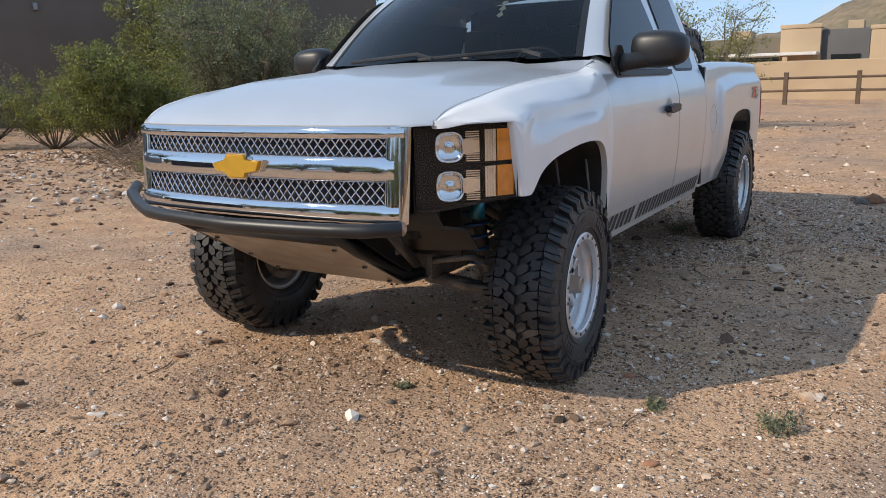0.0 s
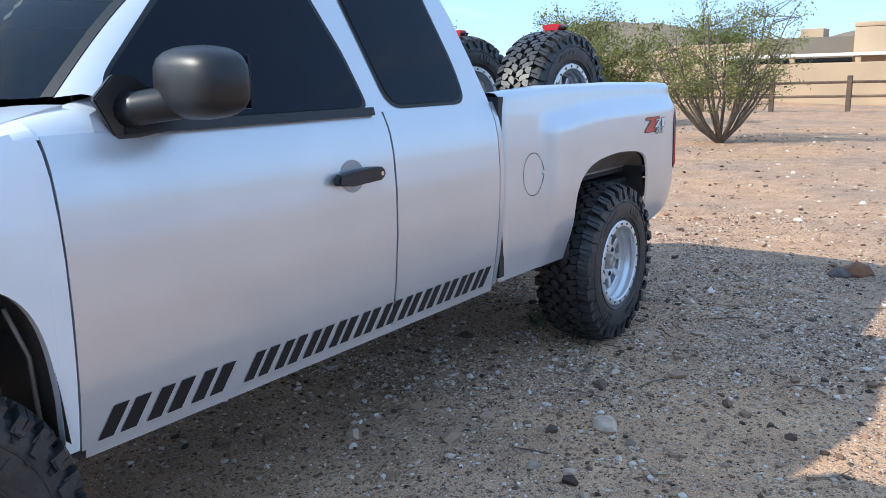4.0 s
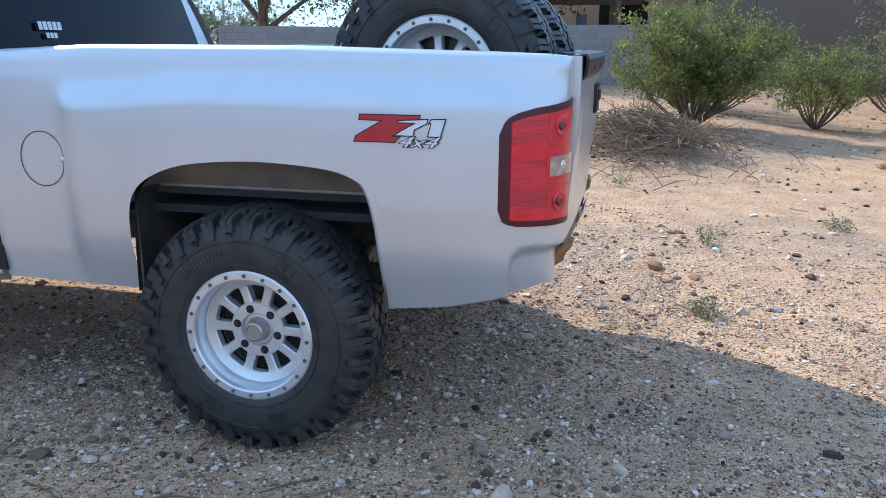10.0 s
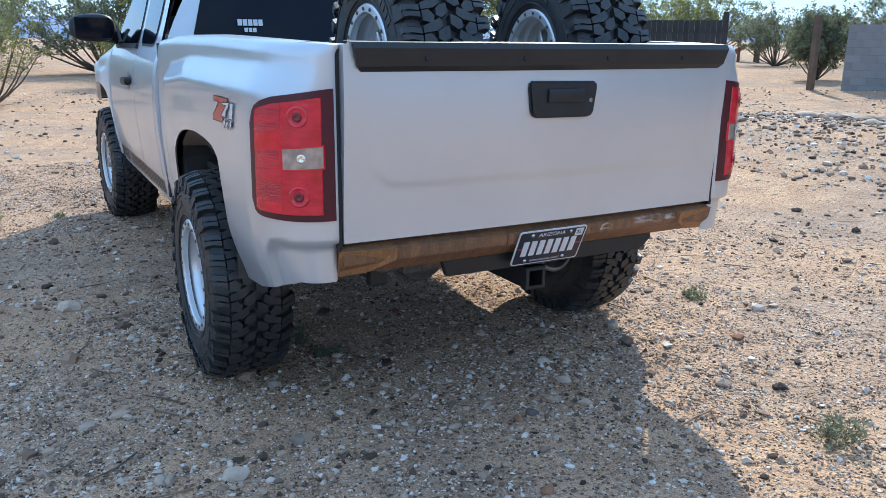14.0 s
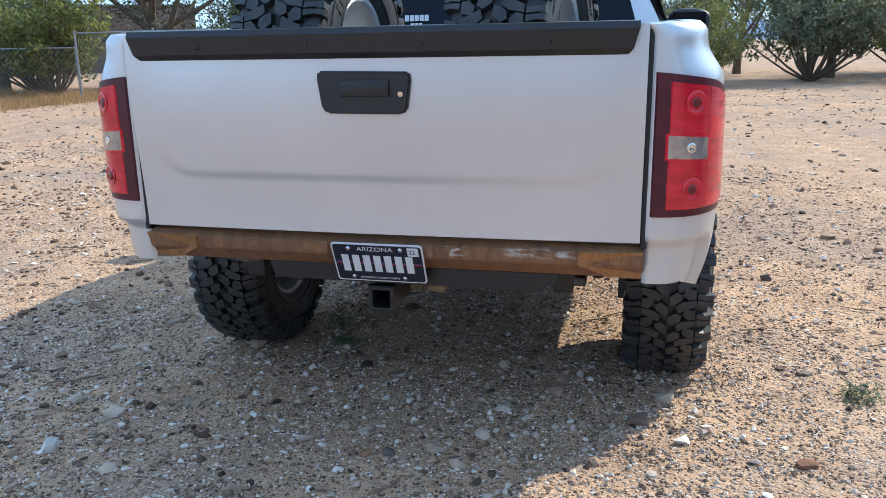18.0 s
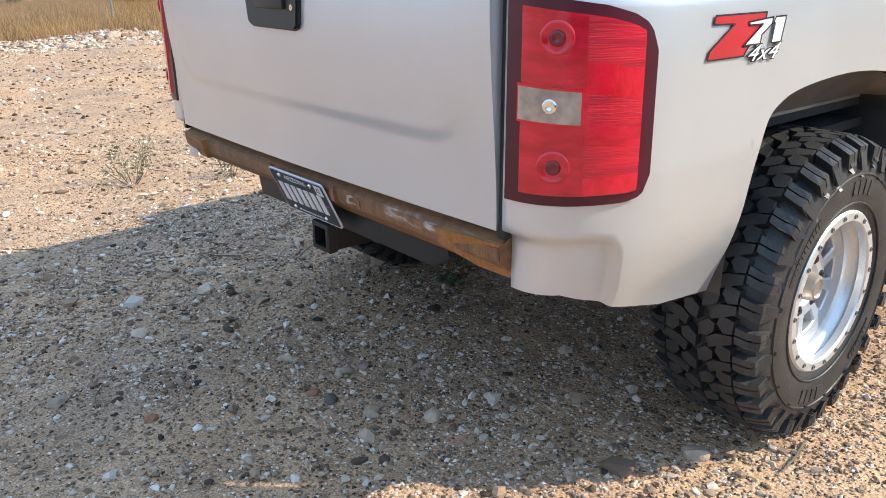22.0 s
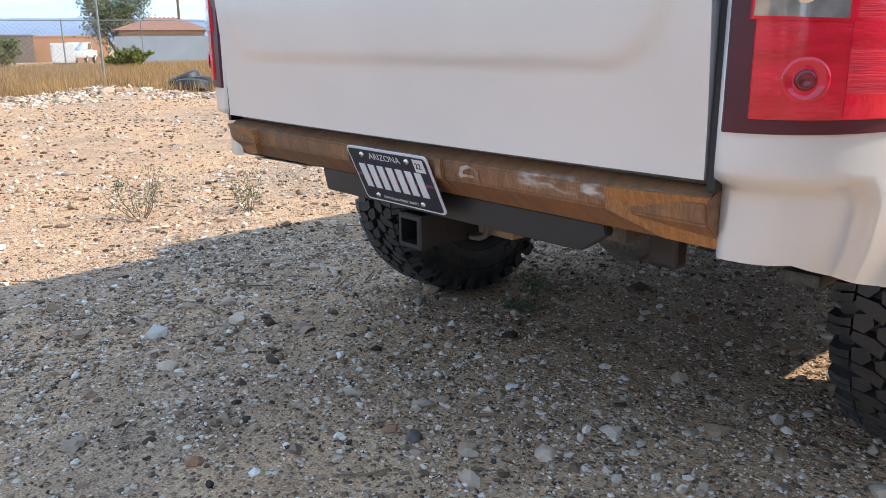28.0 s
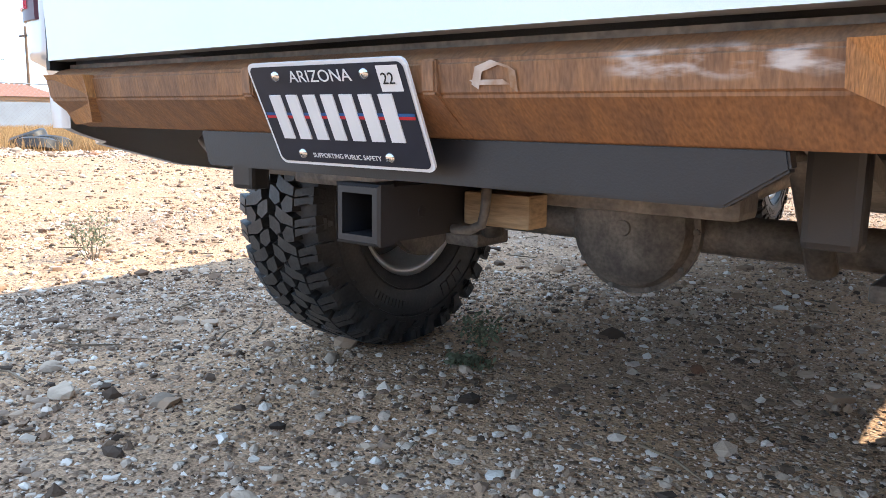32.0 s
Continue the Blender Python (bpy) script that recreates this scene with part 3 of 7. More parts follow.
def stone(x, y, size, material, label, squash=0.55, turn=0.0, long=1.3):
    bm = bmesh.new()
    bmesh.ops.create_icosphere(bm, subdivisions=2, radius=1.0)
    seed = random.random() * 50
    for v in bm.verts:
        d = 1 + 0.38 * noise.noise(v.co * 1.1 + Vector((seed, 0, 0))) + 0.14 * noise.noise(v.co * 3.1 + Vector((0, seed, 0)))
        v.co = Vector((v.co.x * long, v.co.y, v.co.z * squash)) * d * size
        v.co.z = max(v.co.z, -0.35 * size)
    ob = link_mesh("stone", bm, material, None, label, angle=32)
    ob.matrix_world = pose(x, y, ground_z(x, y) + 0.16 * size, 0, 0, turn)
    return tagged(ob, label, "stone", "loose stones")


STONES = [(0.865, -0.785, 0.034, 0), (1.063, -0.68, 0.026, 0), (1.296, 0.079, 0.03, 1), (-0.177, -1.48, 0.022, 0), (1.63, 3.99, 0.036, 0), (1.35, 3.10, 0.034, 0), (1.55, 3.63, 0.028, 0),
          (1.157, 3.005, 0.028, 0), (1.328, 3.16, 0.032, 0), (1.59, 2.475, 0.075, 0), (1.464, 3.50, 0.028, 0), (0.151, 4.582, 0.030, 0), (-0.105, 5.066, 0.022, 0), (-0.282, 4.51, 0.042, 0), (-0.14, 4.648, 0.032, 0),
          (0.36, 4.662, 0.030, 0), (1.208, 4.61, 0.055, 0), (0.936, 4.485, 0.045, 0), (1.445, 4.525, 0.032, 0), (0.871, 3.966, 0.034, 0), (0.509, 3.779, 0.030, 0), (-0.002, 3.34, 0.030, 1), (0.153, 4.556, 0.034, 0),
          (1.414, 4.536, 0.030, 0), (-0.95, 4.05, 0.05, 0), (0.02, 4.70, 0.035, 2), (0.10, 4.72, 0.028, 1), (0.30, 5.20, 0.034, 1), (-1.40, 4.50, 0.040, 1), (-1.85, 5.2, 0.08, 1), (-2.05, 5.0, 0.06, 0),
          (-1.65, 5.45, 0.06, 1), (1.5, 2.0, 0.035, 0), (1.9, 1.2, 0.035, 0), (2.0, 4.6, 0.034, 2), (2.6, 5.6, 0.04, 0), (0.6, 5.4, 0.04, 0), (0.95, 5.0, 0.04, 0), (-0.35, -1.65, 0.03, 0), (0.45, -0.7, 0.028, 2)]
for sx, sy, sz_, kind in STONES:
    stone(sx, sy, sz_ * 0.66, (PALE_STONE, RED_STONE, DARK_STONE)[kind], ("pale angular stone on the gravel", "reddish stone on the gravel", "dark stone on the gravel")[kind], random.uniform(0.6, 0.85), random.uniform(0, 360), random.uniform(1.0, 1.6))
for k in range(60):
    a, r = random.uniform(0, 6.28), random.uniform(3, 9)
    kind = random.choice((0, 0, 1, 2))
    stone(0.5 + r * math.cos(a), 2.8 + r * math.sin(a), random.uniform(0.018, 0.042), (PALE_STONE, RED_STONE, DARK_STONE)[kind], ("pale angular stone on the gravel", "reddish stone on the gravel", "dark stone on the gravel")[kind], 0.55, random.uniform(0, 360))
for sx, sy, sz_ in ((2.02, 5.92, 0.105), (-7.2, 8.2, 0.13), (-8.6, 9.0, 0.14), (-4.4, 10.5, 0.12)):
    stone(sx, sy, sz_, RED_STONE, "brown boulder lying on the dirt", 0.75 if sx > 0 else 0.6, 30 * sx, 1.2)
stone(1.93, 5.82, 0.075, DARK_STONE, "grey boulder beside a brown one", 0.75, 40, 1.2)

# broken pale rubble on the mound
for k in range(34):
    a, r = random.uniform(0, 6.28), abs(random.gauss(0, 0.9))
    stone(-9.6 + r * math.cos(a), -0.9 + r * math.sin(a) * 0.8, random.uniform(0.06, 0.17), random.choice((PALE_STONE, PALE_STONE, DARK_STONE)), "broken pale rubble heaped on a mound", 0.45, random.uniform(0, 360), 1.5)

# ---- the pickup truck ----
CX = 0.015
truck = thing("pickup_truck", "lifted silver extended-cab pickup with white fenders on mud tyres", "pickup truck", at=(CX, 0, 0))
FRONT_AXLE, REAR_AXLE, HUB_Z = -0.03, 3.65, 0.452
SIDE = [(0.55, 0.985), (0.62, 1.000), (0.75, 1.022), (0.95, 1.040), (1.12, 1.043), (1.26, 1.034), (1.34, 1.018), (1.385, 0.998), (1.42, 0.980)]


def door_x(z):
    """Half width of the cab's side at a height, below and above the belt."""
    return lerp_table(SIDE, z) if z <= 1.42 else 0.980 - (z - 1.42) * 0.34 - max(0, z - 1.90) ** 2 * 8.0


def bed_plan(u, z):
    """A point of the bed's skin: u runs along the side in metres, and past 4.46 round the rear corner."""
    bulge = 0.046 * smooth01(2.875, 2.965, u) * smooth01(0.50, 0.82, z) * (1 - smooth01(1.29, 1.395, z + 0.035 * (1 - smooth01(2.95, 3.5, u))))
    base = lerp_table([(0.55, 0.985), (0.70, 1.005), (0.95, 1.022), (1.20, 1.018), (1.36, 1.010), (1.48, 0.998)], z) + bulge
    step = 0.032 * smooth01(0.062, 0.040, math.hypot(max(0.0, 4.632 - u + 0.12 * (z - 0.70)), max(0.0, z - 0.765)))
    if u <= 4.46:
        return base, u
    a = (u - 4.46) / 0.42 * math.pi / 2
    fade = math.cos(a)
    return 0.845 + (base - 0.845) * fade ** 0.72 - step * fade, 4.46 + 0.300 * math.sin(a) - step * math.sin(a)


BED_TOP = [(2.548, 1.455), (3.0, 1.478), (3.8, 1.478), (4.5, 1.462), (4.88, 1.448)]
BED_BOTTOM = [(2.548, 0.572), (3.165, 0.565), (3.1651, 0.60), (3.168, 0.75), (3.175, 0.90), (3.22, 0.985), (3.31, 1.037), (3.41, 1.068), (3.57, 1.085), (3.73, 1.090),
              (3.97, 1.073), (4.06, 1.042), (4.10, 1.008), (4.13, 0.90), (4.145, 0.75), (4.152, 0.60), (4.1521, 0.562), (4.38, 0.592), (4.60, 0.655), (4.72, 0.684), (4.88, 0.684)]



def cut_corners(points, first, last, rounds=2):
    """Rounds the bends of an outline between two of its points."""
    mid = points[first:last + 1]
    for _ in range(rounds):
        out = [mid[0]]
        for (a, b), (c, d) in zip(mid, mid[1:]):
            out += [(a * 0.75 + c * 0.25, b * 0.75 + d * 0.25), (a * 0.25 + c * 0.75, b * 0.25 + d * 0.75)]
        mid = out + [mid[-1]]
    return points[:first] + mid + points[last + 1:]


BED_BOTTOM = cut_corners(BED_BOTTOM, 2, 15)


def body_side(s):
    """Bed side, door, rear door and fender for one side; s = 1 is the driver's side."""
    side_label = "silver painted skin"
    us = sorted({u for u, _ in BED_BOTTOM} | set(spread(2.548, 4.88, 70)) | set(spread(4.46, 4.88, 64)))
    rows = []
    for u in us:
        zb, zt = lerp_table(BED_BOTTOM, u), lerp_table(BED_TOP, u)
        row = []
        for k in range(55):
            z = zb + (1.105 - zb) * k / 30 if k < 30 else 1.105 + (zt - 1.105) * (k - 30) / 24
            x, y = bed_plan(u, z)
            edge = max(0.0, z - (zt - 0.03)) / 0.03
            row.append((s * (x - 0.022 * edge * edge), y, z))
        x, y, z = row[-1]
        row += [(x - s * 0.03, y - (0.02 if u > 4.7 else 0), z + 0.004), (x - s * 0.075, y - (0.06 if u > 4.7 else 0), z + 0.003), (x - s * 0.08, y - (0.07 if u > 4.7 else 0), z - 0.05)]
        rows.append(row)
    part("bed_side", sheet(rows, (-s * 0.010, -0.012, 0)), SILVER, truck, side_label, angle=62)
    # doors, split at the seams
    for name, y0, y1 in (("front_door", 0.455, 1.735), ("rear_door", 1.745, 2.462)):
        ys = spread(y0, y1, 26)
        rows = []
        for i, y in enumerate(ys):
            row = []
            for z in spread(0.575, 1.415, 30):
                row.append((s * door_x(z), y, z))
            rows.append(row)
        d = part(name, sheet(rows, (-s * 0.02, 0, 0)), SILVER, truck, side_label, angle=40)
        if name == "front_door":
            hy, hz = 1.52, 1.20
            # flat darker disc paints in the shade of a pull cup behind the handle
            cup = bmesh.new()
            for k in range(20):
                a = 2 * math.pi * k / 20
                cup.verts.new((s * (door_x(hz + 0.055 * math.sin(a)) + 0.002), hy - 0.015 + 0.062 * math.cos(a), hz + 0.058 * math.sin(a)))
            cup.verts.ensure_lookup_table()
            cup.faces.new(cup.verts[:])
            part("handle_cup", cup, mat("handle_cup_shade", (0.34, 0.34, 0.36), 0.4, 0.6) if s > 0 else bpy.data.materials["handle_cup_shade"], d)
            out = [(-0.125, -0.020), (-0.115, 0.016), (0.06, 0.026), (0.115, 0.022), (0.125, -0.002), (0.11, -0.024), (-0.05, -0.030)]
            hb = prism([(hy + u, hz + v) for u, v in out], s * 1.045, s * 1.080, "x", 0.007)
            part("door_handle", hb, BLACK, d, "black door handle", angle=40)
            part("door_lock", lathe([(s * 1.081, 0.001), (s * 1.081, 0.008), (s * 1.072, 0.009)], 14), CHROME, d).matrix_basis = pose(0, hy + 0.10, hz)
    # black filler standing in for the shaded gap at the bed; the cab's rear corner
    part("cab_gap", box((s * 0.93 if s > 0 else -1.005, 2.512, 0.60), (s * 1.005 if s > 0 else -0.93, 2.552, 1.44)), SEAL, truck)
    rows = [[(s * (door_x(z) - 0.004 * i), 2.468 + 0.022 * i, z) for z in spread(0.575, 1.42, 24)] for i in range(3)]
    part("cab_corner", sheet(rows, (-s * 0.05, 0, 0)), SILVER, truck, angle=40)
    # rocker under the doors
    part("rocker", prism([(s * 0.90, 0.60), (s * 0.985, 0.59), (s * 0.978, 0.545), (s * 0.91, 0.525)], 0.47, 2.48, "y"), SILVER, truck)
    # decal: a row of slanted black letter-like blocks
    letters = [(0.51, 0.13), (0.66, 0.13), (0.81, 0.13)] + [(1.01 + 0.1285 * k, 0.112) for k in range(11)]
    for y, w in letters:
        z0, z1, lean = 0.588, 0.678, 0.05
        bar_bm = bmesh.new()
        for u0, u1 in ((0.0, 0.36), (0.52, 0.90)):
            bar_bm.faces.new([bar_bm.verts.new((s * (door_x(z0 + (z1 - z0) * v) + 0.0025), y + w * u + lean * v - 0.012, z0 + (z1 - z0) * v)) for u, v in ((u0, 0), (u1, 0), (u1, 1), (u0, 1))])
        part("decal_bar", bar_bm, DECAL_BLACK, truck, "black slanted vinyl bar")
    # fuel flap on the driver's side
    if s > 0:
        fy, fz, fr = 2.798, 1.060, 0.102
        ring = []
        for r in (fr, fr + 0.0034):
            ring.append([(bed_plan(fy + r * math.cos(a) * 0.92, fz + r * math.sin(a))[0] + 0.002, fy + r * math.cos(a) * 0.92, fz + r * math.sin(a)) for a in (2 * math.pi * k / 48 for k in range(49))])
        flap = part("fuel_flap_seam", sheet(ring), SEAL, truck)
        part("finger_notch", lathe([(1.030, 0.001), (1.029, 0.006), (1.026, 0.011), (1.020, 0.013)], 16), SILVER, flap, smooth=True).matrix_basis = pose(0, fy + fr * 0.90, fz)
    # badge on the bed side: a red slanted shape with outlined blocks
    def badge(pts, off, material, label=""):
        bm = bmesh.new()
        bm.faces.new([bm.verts.new((s * (bed_plan(y, z)[0] + off), y, z)) for y, z in pts])
        return part("badge_shape", bm, material, truck, label)
    z0, z1 = 1.172, 1.262
    zr = lambda f: z0 + (z1 - z0) * f
    flip = (lambda y: y) if s > 0 else (lambda y: 2 * 4.225 - y)
    slant = [(4.081, 1), (4.289, 1), (4.286, 0.84), (4.272, 0.72), (4.196, 0.22), (4.222, 0.22), (4.203, 0), (4.060, 0), (4.067, 0.21), (4.157, 0.78), (4.078, 0.80)]
    hook = [(4.214, 0.80), (4.316, 0.87), (4.312, 0.71), (4.270, 0.47), (4.266, 0.25), (4.197, 0.25), (4.272, 0.72), (4.216, 0.72)]
    stroke = [(4.318, 0.71), (4.327, 0.87), (4.375, 0.88), (4.358, 0.24), (4.315, 0.24), (4.326, 0.72)]
    for outline, off, material, lab in ((slant, 0.0036, DECAL_RED, "red slanted badge shape"), (hook, 0.0052, DECAL_WHITE, "white slanted badge shape"), (stroke, 0.0052, DECAL_WHITE, "white slanted badge shape")):
        pts = [(flip(y), zr(f)) for y, f in outline]
        shape = badge(pts, off, material, lab)
        edge = bmesh.new()
        for (y0_, za_), (y1_, zb_) in zip(pts, pts[1:] + pts[:1]):
            d_ = Vector((y1_ - y0_, zb_ - za_)).normalized() * 0.0017
            quad = ((y0_ - d_.x - d_.y, za_ - d_.y + d_.x), (y1_ + d_.x - d_.y, zb_ + d_.y + d_.x), (y1_ + d_.x + d_.y, zb_ + d_.y - d_.x), (y0_ - d_.x + d_.y, za_ - d_.y - d_.x))
            edge.faces.new([edge.verts.new((s * (bed_plan(y, z)[0] + off + 0.0008), y, z)) for y, z in quad])
        part("badge_edge", edge, DECAL_BLACK, shape)
    for grow, off, material in ((0.0024, 0.0058, DECAL_BLACK), (0.0002, 0.0068, DECAL_WHITE)):
        cu = bpy.data.curves.new("badge_word", "FONT")
        cu.body, cu.size, cu.align_x, cu.align_y, cu.extrude, cu.shear, cu.offset = "4x4", 0.050, "CENTER", "CENTER", 0.0002, 0.45, grow
        cu.materials.append(material)
        word = new("badge_word", cu)
        word.parent = truck
        yw, zw = flip(4.275), zr(0.02)
        word.matrix_basis = Matrix(((0, 0, s, s * (bed_plan(yw, zw)[0] + off)), (s, 0, 0, yw), (0, 1, 0, zw), (0, 0, 0, 1))) @ Matrix.Diagonal((1.75, 1, 1, 1))
    # tail lamp wrapped round the rear corner
    lamp_us = spread(4.545, 4.872, 26)

    def lamp_z(u, v):
        top = lerp_table([(4.545, 1.205), (4.553, 1.235), (4.568, 1.258), (4.60, 1.276), (4.66, 1.292), (4.876, 1.318)], u)
        bottom = lerp_table([(4.545, 0.958), (4.549, 0.936), (4.556, 0.921), (4.570, 0.911), (4.60, 0.904), (4.876, 0.900)], u)
        return bottom + (top - bottom) * v

    def lamp_patch(name, ua, ub, va, vb, off, material, parent, label="", n=16):
        rows = []
        for u in spread(ua, ub, n):
            row = []
            for v in spread(va, vb, 18):
                z = lamp_z(u, v)
                (x, y), (x2, y2) = bed_plan(u, z), bed_plan(u + 0.004, z)
                t = Vector((x2 - x, y2 - y)).normalized()
                row.append((s * (x + t.y * off), y - t.x * off, z))
            rows.append(row)
        return part(name, sheet(rows, (-s * 0.012, -0.012, 0)), material, parent, label, angle=40)

    lamp = lamp_patch("tail_lamp", 4.545, 4.876, 0, 1, 0.006, DARK_RED, truck, "red tail lamp with a clear reversing lens", 26)
    # rows of lens: an outer ribbed column and an inner column over the bulbs
    lamp_patch("lens_backing", 4.578, 4.846, 0.055, 0.945, 0.0095, RED_LENS, lamp)
    for va, vb in ((0.06, 0.405), (0.595, 0.94)):
        lamp_patch("inner_lens", 4.704, 4.844, va, vb, 0.0105, RED_LENS, lamp, n=10)
    for va, vb, material in ((0.06, 0.150, RED_BRIGHT), (0.151, 0.320, RED_RIB), (0.321, 0.424, RED_LENS), (0.425, 0.575, RED_RIB), (0.576, 0.730, RED_BRIGHT), (0.731, 0.94, RED_RIB)):
        lamp_patch("outer_lens", 4.580, 4.703, va, vb, 0.0105, material, lamp, n=12)
    lamp_patch("reversing_rim", 4.698, 4.852, 0.408, 0.592, 0.0122, RED_BRIGHT, lamp, n=10)
    lamp_patch("clear_lens", 4.712, 4.849, 0.420, 0.580, 0.0135, CLEAR, lamp, "clear reversing lens", n=10)
    for u_, v, r_ in ((4.768, 0.20, 1.0), (4.780, 0.50, 1.0), (4.768, 0.82, 1.0)):
        z = lamp_z(u_, v)
        (x, y), (x2, y2) = bed_plan(u_, z), bed_plan(u_ + 0.004, z)
        t = Vector((x2 - x, y2 - y)).normalized()
        if v != 0.50:
            bowl_ = part("reflector_bowl", lathe([(-0.004, 0.013), (-0.003, 0.018), (-0.001, 0.027), (0.0004, 0.031), (-0.003, 0.034)], 28), RED_LENS, lamp, smooth=True)
            bowl_.matrix_basis = Matrix.Translation((s * (x + t.y * 0.0125), y - t.x * 0.0125, z)) @ Vector((s * t.y, -t.x, 0)).to_track_quat("X", "Z").to_matrix().to_4x4()
        bulb = part("bulb", lathe([(0.0, 0.001), (0.001, 0.007 * r_), (0.002, 0.011 * r_), (0.001, 0.014 * r_), (-0.004, 0.016 * r_)], 20), (BULB_RED if v != 0.50 else REFLECTOR), lamp, smooth=True)
        bulb.matrix_basis = Matrix.Translation((s * (x + t.y * 0.0135), y - t.x * 0.0135, z)) @ Vector((s * t.y, -t.x, 0)).to_track_quat("X", "Z").to_matrix().to_4x4()


ARCH_F = [(-0.64, 0.955), (-0.54, 0.950), (-0.515, 0.965), (-0.45, 1.035), (-0.36, 1.075), (-0.27, 1.095), (-0.10, 1.115), (0.06, 1.12), (0.20, 1.105), (0.29, 1.065), (0.345, 1.00),
          (0.378, 0.90), (0.395, 0.78), (0.403, 0.66), (0.408, 0.585), (0.4451, 0.585)]
ARCH_F = cut_corners(ARCH_F, 1, 14)


def nose_y(x):
    """Where the front of the nose lies at a half width."""
    x = abs(x)
    return lerp_table([(0, -1.03), (0.3, -1.02), (0.5, -1.0), (0.67, -0.965), (0.74, -0.935), (0.82, -0.875), (0.90, -0.79), (0.97, -0.70), (1.02, -0.62)], x)


def hood_z(x, y):
    f = (y + 1.02) / 1.5
    front = 1.245 + 0.13 * (1 - math.exp(-max(0.0, y - nose_y(x)) / 0.16))
    crown = 0.075 * (x / 0.88) ** 2 * (0.45 + 0.3 * f) * (0.3 + 0.7 * smooth01(0.0, 0.25, y - nose_y(x)))
    ridge = 0.016 * smooth01(0.60, 0.48, abs(x)) * smooth01(-0.95, -0.5, y)
    return front + 0.14 * f * (1 - 0.12 * f) - crown + ridge + 0.045 * smooth01(0.3, 0.62, y) * smooth01(0.4, 0.85, abs(x))


def seam_x(y):
    return lerp_table([(-0.95, 0.812), (-0.88, 0.815), (-0.82, 0.828), (-0.76, 0.845), (-0.68, 0.862), (-0.46, 0.88), (0.0, 0.895), (0.6, 0.90)], y)


def fender(s):
    """White wide front fender: top strip from the hood's seam, shoulder, flared side with the wheel opening."""
    ys = sorted({y for y, _ in ARCH_F if y < 0.44} | set(spread(-0.872, 0.445, 56)))
    rows = []
    for y in ys:
        sx = seam_x(y)
        sz = hood_z(sx, y) - 0.002
        outer_top = lerp_table([(-0.95, 0.785), (-0.88, 0.822), (-0.80, 0.90), (-0.70, 0.978), (-0.62, 1.03), (-0.3, 1.045), (0.2, 1.045), (0.45, 1.035)], y)
        bottom = lerp_table(ARCH_F, y) if y > -0.62 else 1.25
        flare = 1.050 + 0.032 * smooth01(-0.6, -0.2, y) * (1 - 0.5 * smooth01(0.3, 0.45, y))
        shoulder = lerp_table([(-0.95, 1.251), (-0.75, 1.252), (-0.62, 1.262), (-0.48, 1.272), (-0.28, 1.298), (0.0, 1.312), (0.2, 1.318), (0.45, 1.318)], y)
        lip = outer_top - 0.02
        pts = [(sx, sz), (sx + (lip - sx) * 0.18, sz + 0.001), (sx + (lip - sx) * 0.45, sz - (sz - shoulder) * 0.22), (sx + (lip - sx) * 0.75, sz - (sz - shoulder) * 0.60), (lip, shoulder + 0.012)]
        if y <= -0.62:
            rim = 1.238 + 0.014 * smooth01(-0.87, -0.78, y)
            pts += [(outer_top, rim)] + [(outer_top, rim - 0.002 - 0.0005 * k) for k in range(8)]
        else:
            dip = 0.040 * smooth01(-0.60, -0.40, y)
            pts += [(flare - 0.012 - dip * 0.8, shoulder - 0.006), (flare - dip, shoulder - 0.03)]
            top = shoulder - 0.03
            for k in range(1, 8):
                z = top + (bottom - top) * k / 7
                tuck = 0.05 * smooth01(0.95, 0.58, z)
                below = top - z
                pts.append((flare - tuck * 0.6 - dip * (1 - smooth01(0.035, 0.075, below)), z))
            w = smooth01(0.10, 0.44, y)
            goal = [(sx, sz), (sx + 0.026, sz - 0.006), (sx + 0.050, sz - 0.016), (sx + 0.070, 1.428), (0.985, 1.408), (door_x(1.375) + 0.004, 1.375), (door_x(1.31) + 0.006, 1.31)]
            goal += [(door_x(z) + 0.008, z) for z in (1.31 + (bottom - 1.31) * k / 7 for k in range(1, 8))]
            pts = [(a + (c - a) * w, b + (d - b) * w) for (a, b), (c, d) in zip(pts, goal)]
        rows.append([(s * x, y, z) for x, z in pts])
    part("front_fender", sheet(rows, (-s * 0.03, 0, 0)), WHITE, truck, "white gelcoat flared front fender", angle=50)
    # fender top up to the windscreen
    rows = []
    for y in spread(0.444, 0.70, 9):
        g_ = (y - 0.444) / 0.256
        inner, outer = seam_x(0.44) - 0.06 * g_, 0.986 - 0.004 * g_
        zi, zo = hood_z(seam_x(0.44), 0.444) - 0.002 + 0.055 * g_, 1.406
        rows.append([(s * (inner + (outer - inner) * f), y, zi + (zo - zi) * f ** 1.9) for f in spread(0, 1, 8)])
    part("cowl_corner", sheet(rows), WHITE, truck, "white fender top at the windscreen", smooth=True)
    # wheel well
    rows = [[(s * w, y, max(z, 0.62) + 0.01) for w in (1.04, 0.80, 0.55)] for y, z in ARCH_F[1:-2]]
    part("front_wheel_liner", sheet(rows), LINER, truck, "black plastic inner fender", angle=60)
    part("inner_apron", box((min(s * 0.50, s * 0.56), -0.46, 0.80), (max(s * 0.50, s * 0.56), 0.42, 1.15), 0.01), LINER, truck)
    rows = [[(s * w, y, z) for w in (1.03, 0.82, 0.62)] for y, z in BED_BOTTOM if 3.1649 < y < 4.1522]
    part("rear_wheel_liner", sheet(rows), LINER, truck, "black plastic inner wheel well", angle=60)
    cut = 0.966
